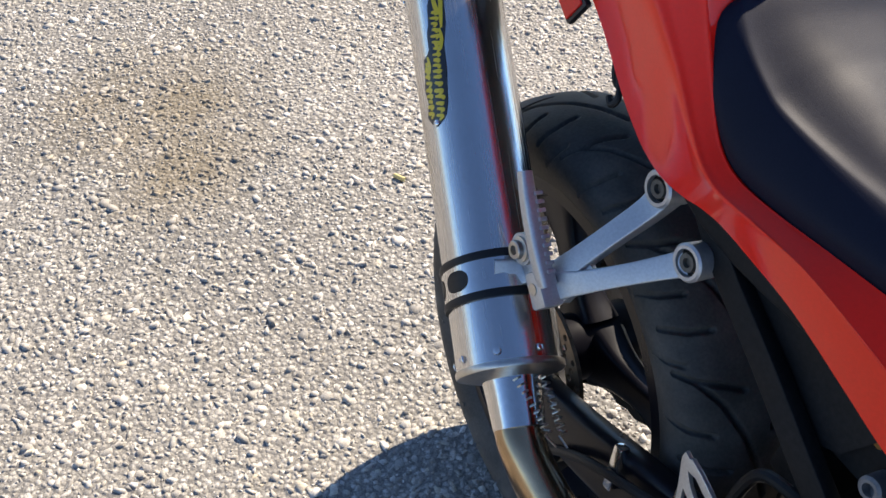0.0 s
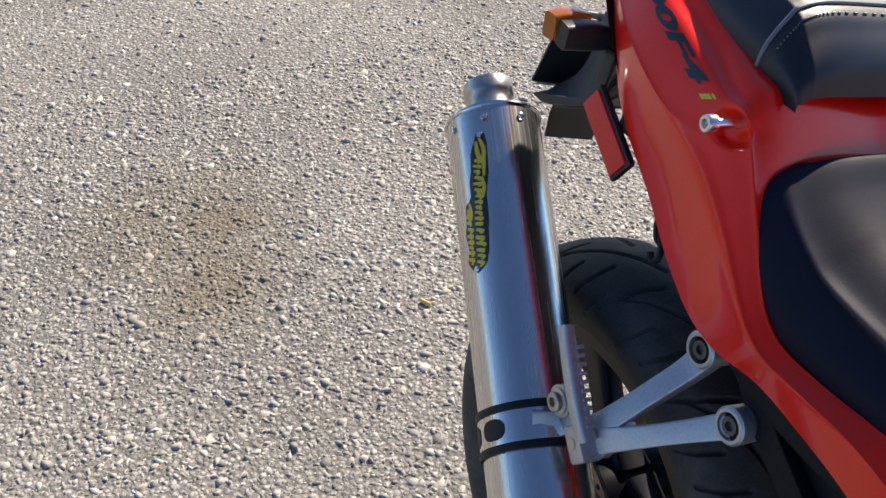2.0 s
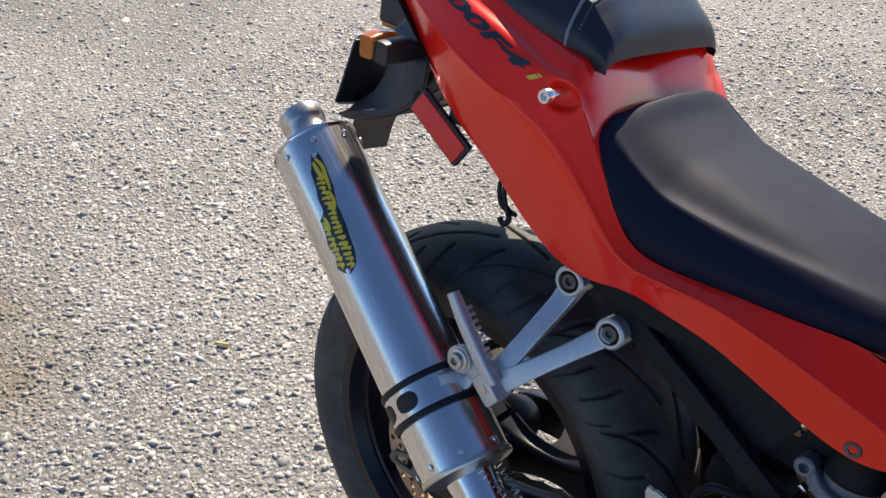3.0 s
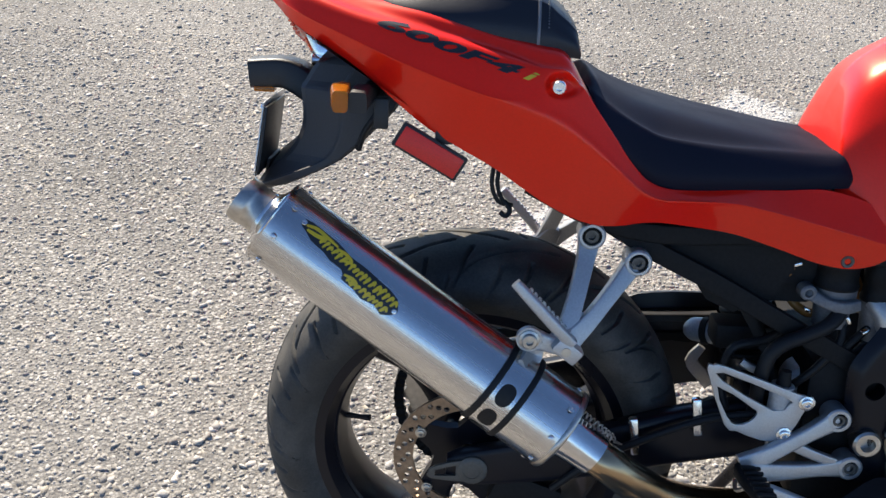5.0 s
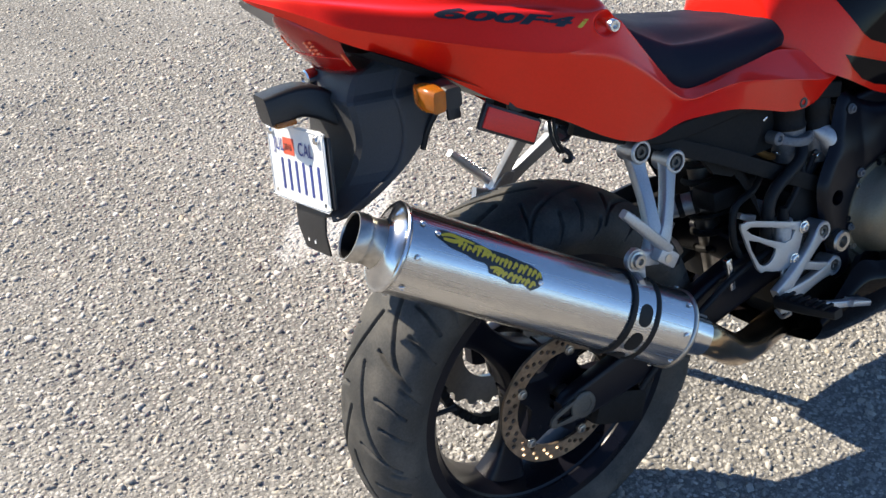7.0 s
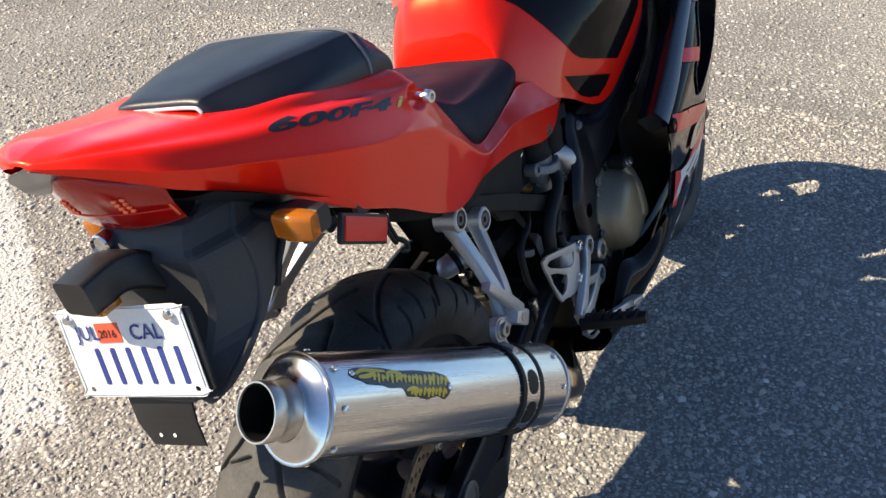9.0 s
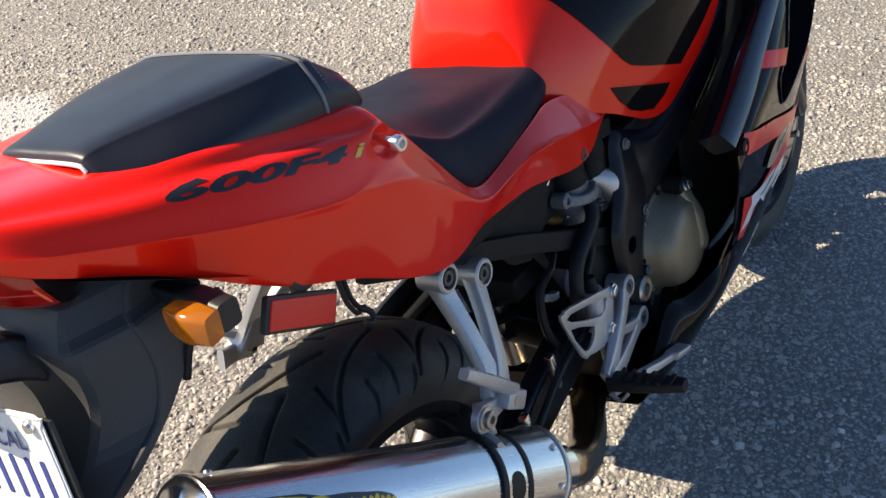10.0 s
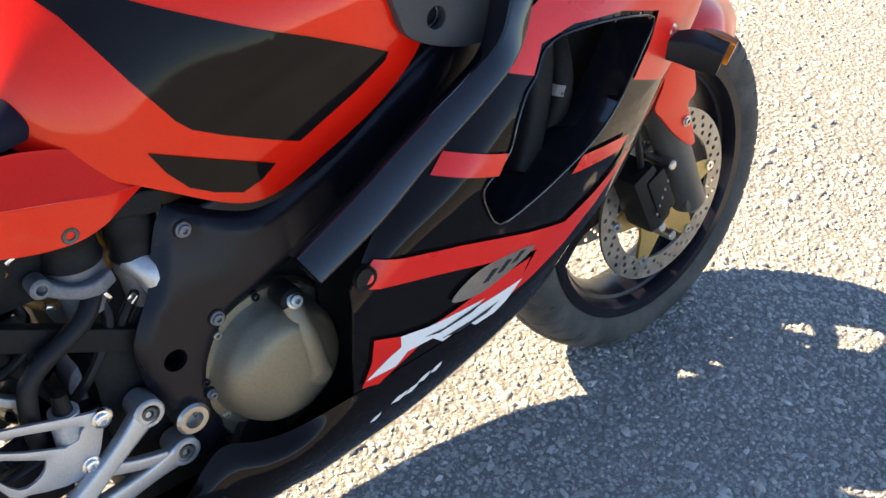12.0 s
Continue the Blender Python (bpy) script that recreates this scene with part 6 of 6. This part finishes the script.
thicken(bm, 0.003)
fender = part("front_mudguard", bm, RED, bike, "glossy red front mudguard")
for side in (-1, 1):
    part("mudguard_stay", slab(closed_spline([(1.273, 0.600), (1.262, 0.552), (1.246, 0.520), (1.262, 0.498), (1.289, 0.466), (1.325, 0.434), (1.340, 0.434), (1.329, 0.470), (1.318, 0.503), (1.334, 0.518), (1.326, 0.564), (1.33, 0.60)], 3), side * 0.146, side * 0.150, (), 0.002), RED, fender)
    bolt(1.315, side * 0.151, 0.477, fender, 0.006, STEEL_DULL, 0.004)

# tail lamp and undertail
lens_rows = []
for y, xt, zt, xb, zb in ((0.064, -0.238, 0.928, -0.222, 0.882), (0.045, -0.256, 0.938, -0.228, 0.878), (0.022, -0.276, 0.950, -0.233, 0.875), (0.0, -0.284, 0.955, -0.235, 0.874), (-0.022, -0.276, 0.950, -0.233, 0.875), (-0.045, -0.256, 0.938, -0.228, 0.878), (-0.064, -0.238, 0.928, -0.222, 0.882)):
    y = y * 1.22 + 0.022
    lens_rows.append([(xt + 0.03, y * 0.9, zt + 0.012), (xt, y, zt), (xt - 0.006 + 0.3 * (xb - xt), y * 1.01, zt + 0.33 * (zb - zt)), (xt - 0.005 + 0.68 * (xb - xt), y, zt + 0.7 * (zb - zt)), (xb, y * 0.96, zb), (xb + 0.03, y * 0.9, zb - 0.003)])
lamp = part("tail_lamp", grid_mesh(smooth_rows(lens_rows, 4, 5)), RED_LENS, bike, "red tail lamp lens")
lens_grid = smooth_rows(lens_rows, 4, 5)
lens_skin = grid_mesh(lens_grid)
lens_tree = BVHTree.FromBMesh(lens_skin)
lens_skin.free()


def on_lens(y, z, lift=0.001):
    """A place on the lens, seen from behind."""
    at = lens_tree.ray_cast(Vector((-0.6, y, z)), Vector((1, 0, 0)))
    return (at[0].x - lift if at[0] else -0.25, y, z)


# moulded prisms, their sun glow put into the colour
for y0, n, wide in ((0.058, 4, 0.012), (-0.015, 4, 0.014)):
    for k in range(n):
        z = 0.922 - 0.0052 * k
        for m in (-1, 1):
            part("lens_prism", box(*on_lens(y0 + m * wide * 0.27, z), 0.003, wide * 0.42, 0.0034, 0.0006), LENS_GLOW, lamp)
ridge = [on_lens(y, 0.905 - abs(y - 0.022) * 0.09, 0.0005) for y in (0.084, 0.065, 0.04, 0.01, -0.015, -0.035, -0.050)]
part("lens_ridge", tube(ridge, 0.0008, 8), RED_REFLECTOR, lamp)
for m in (-0.052,):
    part("lens_edge", tube([on_lens(m, 0.906), on_lens(m, 0.897), on_lens(m, 0.889)], [0.0014, 0.002, 0.0010], 8), LENS_GLOW, lamp)
UNDER = [
    (0.905, -0.185, -0.112, 0.070), (0.885, -0.200, -0.113, 0.071), (0.874, -0.226, -0.114, 0.071), (0.852, -0.240, -0.116, 0.074), (0.842, -0.245, -0.118, 0.084), (0.824, -0.243, -0.125, 0.087), (0.790, -0.244, -0.156, 0.086),
    (0.755, -0.262, -0.192, 0.082), (0.730, -0.288, -0.236, 0.082), (0.716, -0.299, -0.265, 0.078), (0.710, -0.298, -0.284, 0.070),
]
rows = []
for z, xr, xf, w in UNDER:
    ring = []
    xs = min(xr + 0.050 * min(1.0, max(0.0, (z - 0.712) / 0.04)), xf - 0.014)
    for cx, cy, a0 in ((xs, -w, 180), (xf, -w, 270), (xf, w + 0.030, 0), (xs, w + 0.030, 90)):
        r = 0.005
        for k in range(4):
            a = radians(a0 + 30 * k)
            sx = r if cx == xs else -r
            sy = r if cy < 0 else -r
            ring.append((cx + sx + r * math.cos(a), cy + sy + r * math.sin(a), z))
    # the rear face stands out in the middle
    ring += [(xr + 0.004, w + 0.002, z), (xr, w - 0.006, z), (xr, -w * 0.62, z), (xr + 0.006, -w * 0.70, z)]
    rows.append(ring)
cols = [spline([r[j] for r in rows], 3) for j in range(len(rows[0]))]
under = part("undertail", grid_mesh([[c[i] for c in cols] for i in range(len(cols[0]))], closed=True, caps=True), GREY_PLASTIC, bike, "black plastic undertail with plate holder", angle=14.0)
for y in (-0.066, -0.022, 0.030, 0.086):
    part("undertail_rib", beam([(xf - 0.001, y * (w + 0.02) / 0.104, z) for z, xr, xf, w in UNDER[2:-1]], 0.007, 0.007, 3, 0.3), PLASTIC, under)
part("tail_underside", shell([(-0.225, [(0, 0.905), (-0.06, 0.904), (-0.100, 0.910)]), (-0.12, [(0, 0.840), (-0.08, 0.842), (-0.132, 0.850)]), (0.0, [(0, 0.775), (-0.09, 0.775), (-0.142, 0.778)]), (0.10, [(0, 0.730), (-0.09, 0.728), (-0.146, 0.720)])], 4, 4, mirror=False), PLASTIC, under)
part("tail_underside", shell([(-0.225, [(0, 0.905), (0.06, 0.912), (0.100, 0.924)]), (-0.12, [(0, 0.840), (0.08, 0.853), (0.132, 0.868)]), (0.0, [(0, 0.785), (0.09, 0.800), (0.142, 0.812)]), (0.10, [(0, 0.740), (0.09, 0.750), (0.146, 0.755)])], 4, 4, mirror=False), PLASTIC, under)
part("seat_lock", lathe([(0.012, 0.013), (-0.002, 0.013), (-0.0035, 0.011), (-0.001, 0.0085), (-0.001, 0.0)], (-0.2430, 0.060, 0.861), "X", 28), CHROME, under, "round bright seat lock")
plamp = part("plate_lamp", beam([(-0.232, 0.020, 0.818), (-0.252, 0.022, 0.838), (-0.278, 0.026, 0.848), (-0.322, 0.029, 0.845)], [0.060, 0.052, 0.047, 0.045], [0.030, 0.040, 0.040, 0.038], 6, 0.30), PLASTIC, bike, "black number plate lamp housing")
part("lamp_lens", box(-0.303, 0.020, 0.826, 0.028, 0.030, 0.008, 0.003), AMBER, plamp)

# number plate with bars for its characters
plate = new("number_plate")
plate.parent = bike
plate.matrix_basis = pose(-0.296, 0.016, 0.767, -4.5, 7, 0)
tagged(plate, "white number plate with dark blue characters")


def plate_slab(y0, z0, y1, z1, depth, mat, name, r=0.0, holes=(), lift=0.0):
    """Lies on the plate's face; y runs to the left, z up, from the plate's centre."""
    pts = []
    if r:
        for cy, cz, a0 in ((y1 - r, z1 - r, 0), (y0 + r, z1 - r, 90), (y0 + r, z0 + r, 180), (y1 - r, z0 + r, 270)):
            pts += [(cy + r * math.cos(radians(a0 + 22.5 * k)), cz + r * math.sin(radians(a0 + 22.5 * k))) for k in range(5)]
    else:
        pts = [(y0, z0), (y1, z0), (y1, z1), (y0, z1)]
    bm = slab(pts, 0.0, depth, holes)
    for v in bm.verts:
        v.co = Vector((-lift - v.co.y, v.co.x, v.co.z))
    return part(name, bm, mat, plate)


holes = [circle(y, z, 0.0035, 12)[::-1] for y, z in ((-0.075, -0.042), (0.075, -0.042))]
plate_slab(-0.089, -0.051, 0.089, 0.051, 0.0012, WHITE, "plate_sheet", 0.010, holes)
rim_pts = [(0.0, y, z) for y, z in ((-0.0855, -0.040), (-0.0855, 0.040), (-0.079, 0.0475), (0.079, 0.0475), (0.0855, 0.040), (0.0855, -0.040), (0.079, -0.0475), (-0.079, -0.0475), (-0.0855, -0.040))]
part("plate_rim", tube([(-0.0012, y, z) for _, y, z in rim_pts], 0.0012, 6, 2), WHITE, plate)
y = 0.070
for wide in (0.004, 0.007, 0.007, 0.007, 0.007, 0.007, 0.007):
    plate_slab(y - wide, -0.036, y, 0.006, 0.0006, BLUE_INK, "character_bar", 0.002, (), 0.0012)
    y -= wide + 0.0155
plate_slab(0.004, 0.012, 0.038, 0.034, 0.0007, STICKER, "year_sticker", 0.001, (), 0.0012)
for body, y0, z0, size, mat in (("JUL", 0.068, 0.016, 0.023, BLUE_INK), ("CAL", -0.010, 0.015, 0.024, BLUE_INK), ("2016", 0.0345, 0.018, 0.0125, BLACK_VINYL)):
    bm = letters(body, size, 0, 0.0002, 1.0)
    for v in bm.verts:
        v.co = Vector((-0.0024, y0 - v.co.x, z0 + v.co.z))
    part("lettering", bm, mat, plate)
for y in (-0.072, 0.072):
    part("plate_screw", lathe([(0.0, 0.006), (-0.003, 0.006), (-0.005, 0.0045), (-0.005, 0.0)], (-0.001, y, 0.040), "X", 16), CHROME, plate)
part("plate_backing", box(0.004, -0.02, 0.0, 0.004, 0.150, 0.090, 0.002), PLASTIC, plate)
bracket = beam([(0.010, -0.006, -0.030), (0.008, -0.006, -0.060), (0.007, -0.006, -0.086), (0.013, -0.006, -0.116)], [0.092, 0.088, 0.084, 0.074], [0.004, 0.004, 0.003, 0.003], 1, 0.2)
part("plate_bracket", bracket, PLASTIC, plate, "black bent plate bracket")
# two white dots painted for the light showing through the bracket's holes
for y in (0.012, -0.008):
    part("hole_light_dot", lathe([(0.0, 0.0), (-0.0002, 0.0025)], (0.0083, y, -0.102), "X", 10), WHITE, plate)

# rear turn signals, side reflectors, hooks, wiring
for side in (-1, 1):
    tuck = 1.0 if side < 0 else 0.80
    sig = part("rear_turn_signal", beam([(-0.152, side * 0.060, 0.852), (-0.154, side * 0.100 * tuck, 0.849), (-0.160, side * 0.130 * tuck, 0.850), (-0.163, side * 0.166 * tuck, 0.847)], [0.016, 0.018, 0.022, 0.022], [0.016, 0.016, 0.028, 0.026], 4, 0.45, side=(1, 0, 0)), PLASTIC, bike, "black rear turn signal with amber lens")
    part("lens", beam([(-0.183, side * 0.126 * tuck, 0.852), (-0.185, side * 0.148 * tuck, 0.851), (-0.183, side * 0.169 * tuck, 0.848)], [0.018, 0.024, 0.018], [0.026, 0.030, 0.027], 3, 0.4, side=(1, 0, 0)), AMBER, sig, "amber ribbed lens")
    hook = part("luggage_hook", box(-0.138, side * 0.118, 0.826, 0.018, 0.006, 0.038, 0.002), PLASTIC, bike, "black luggage hook")
    a = math.degrees(math.atan2(0.042, 0.075))
    refl = part("side_reflector", box(-0.0765, side * 0.143, 0.787, 0.090, 0.008, 0.034, 0.003, turn=(0, a, 0)), PLASTIC, bike, "black-framed red side reflector")
    part("reflector_lens", box(-0.0765, side * 0.1475, 0.787, 0.082, 0.004, 0.027, 0.0015, turn=(0, a, 0)), RED_REFLECTOR, refl)
    part("reflector_stem", box(-0.060, side * 0.136, 0.806, 0.022, 0.008, 0.020, 0.002), PLASTIC, refl)
    part("wiring", tube([(-0.140, side * 0.090, 0.835), (-0.148, side * 0.092, 0.815), (-0.160, side * 0.088, 0.795), (-0.168, side * 0.082, 0.770)], 0.004, 8), HOSE, bike)
for dx in (0.0, 0.007):
    part("cable", tube([(0.003 + dx, -0.115, 0.765), (0.002 + dx, -0.118, 0.742), (0.010 + dx, -0.118, 0.722), (0.022 + dx, -0.112, 0.715)], 0.0028, 8), HOSE, bike)
part("cable_hook", tube([(0.018, -0.118, 0.722), (0.026, -0.122, 0.712), (0.022, -0.124, 0.704), (0.014, -0.122, 0.708)], 0.0035, 8), HOSE, bike)

# side stand
stand = part("side_stand", tube([(0.50, 0.120, 0.300), (0.47, 0.190, 0.190), (0.44, 0.245, 0.090), (0.425, 0.272, 0.040)], [0.014, 0.012, 0.011, 0.010], 14), FRAME, bike, "black side stand")
part("stand_foot", box(0.420, 0.276, 0.046, 0.060, 0.040, 0.008, 0.003, turn=(9.5, 0, 0)), FRAME, stand)

# cigarette end on the asphalt
butt = part("cigarette_end", tube([(-0.748, 0.055, 0.006), (-0.728, 0.068, 0.006)], 0.0042, 14, 1), FILTER)
tagged(butt, "crushed tan cigarette end on the asphalt", "cigarette end")

# bedded stones on the worn surface
rng = np.random.default_rng(4)


def stone_field(x0, x1, y0, y1, step, keep):
    gx, gy = np.meshgrid(np.arange(x0, x1, step), np.arange(y0, y1, step), indexing="ij")
    c = np.stack([gx.ravel(), gy.ravel()], -1)
    c = c + rng.uniform(-0.5, 0.5, c.shape) * step
    return c[keep(c)]


near = stone_field(-1.75, 2.2, -0.85, 2.3, 0.0098, lambda c: rng.random(len(c)) < 0.92)
out = stone_field(-2.8, 3.6, -1.6, 4.4, 0.026, lambda c: ~((c[:, 0] > -1.75) & (c[:, 0] < 2.2) & (c[:, 1] > -0.85) & (c[:, 1] < 2.3)))
c = np.concatenate([near, out])
n = len(c)
size = np.concatenate([rng.gamma(3.2, 0.00140, len(near)), rng.gamma(6.0, 0.0011, len(out))]).clip(0.0018, 0.011)
high = size * rng.uniform(0.10, 0.42, n)
z0 = 0.016 * np.exp(-(c[:, 0] ** 2 + (c[:, 1] - 0.05) ** 2) / 0.05)
K = 5
ang = (np.arange(K) * 2 * math.pi / K)[None, :] + rng.uniform(0, 6.28, (n, 1)) + rng.uniform(-0.35, 0.35, (n, K))
rad = size[:, None] * rng.uniform(0.45, 1.5, (n, K))
stretch = rng.uniform(0.38, 1.0, (n, 1))
spin = rng.uniform(0, 6.28, (n, 1))
def ring_at(r):
    a, b = r * np.cos(ang), r * stretch * np.sin(ang)
    return c[:, :1] + a * np.cos(spin) - b * np.sin(spin), c[:, 1:] + a * np.sin(spin) + b * np.cos(spin)


base = np.stack([*ring_at(rad), np.broadcast_to(z0[:, None] - 0.001, ang.shape)], -1)
tilt = rng.uniform(-0.6, 0.6, (n, 1)) * rng.choice((0.3, 1.0), (n, 1))
top_r = rad * rng.uniform(0.62, 0.95, (n, 1))
top = np.stack([*ring_at(top_r), (z0 + high)[:, None] * (1 + 0 * ang) + tilt * top_r * np.cos(ang)], -1)
verts = np.concatenate([base, top], 1).reshape(-1, 3)
start = (np.arange(n) * 2 * K)[:, None]
quads = np.stack([start + np.arange(K), start + (np.arange(K) + 1) % K, start + K + (np.arange(K) + 1) % K, start + K + np.arange(K)], -1).reshape(-1, 4)
caps = start + K + np.arange(K)
me = bpy.data.meshes.new("aggregate_stones")
me.vertices.add(len(verts))
me.vertices.foreach_set("co", verts.ravel())
me.loops.add(quads.size + caps.size)
me.loops.foreach_set("vertex_index", np.concatenate([quads.ravel(), caps.ravel()]).astype(np.int32))
me.polygons.add(len(quads) + len(caps))
me.polygons.foreach_set("loop_start", np.concatenate([np.arange(len(quads)) * 4, quads.size + np.arange(len(caps)) * K]).astype(np.int32))
me.update(calc_edges=True)
me.materials.append(AGGREGATE)
stones = tagged(new("aggregate_stones", me), "pale and grey stones bedded in the worn asphalt", "gravel", kind="stuff")
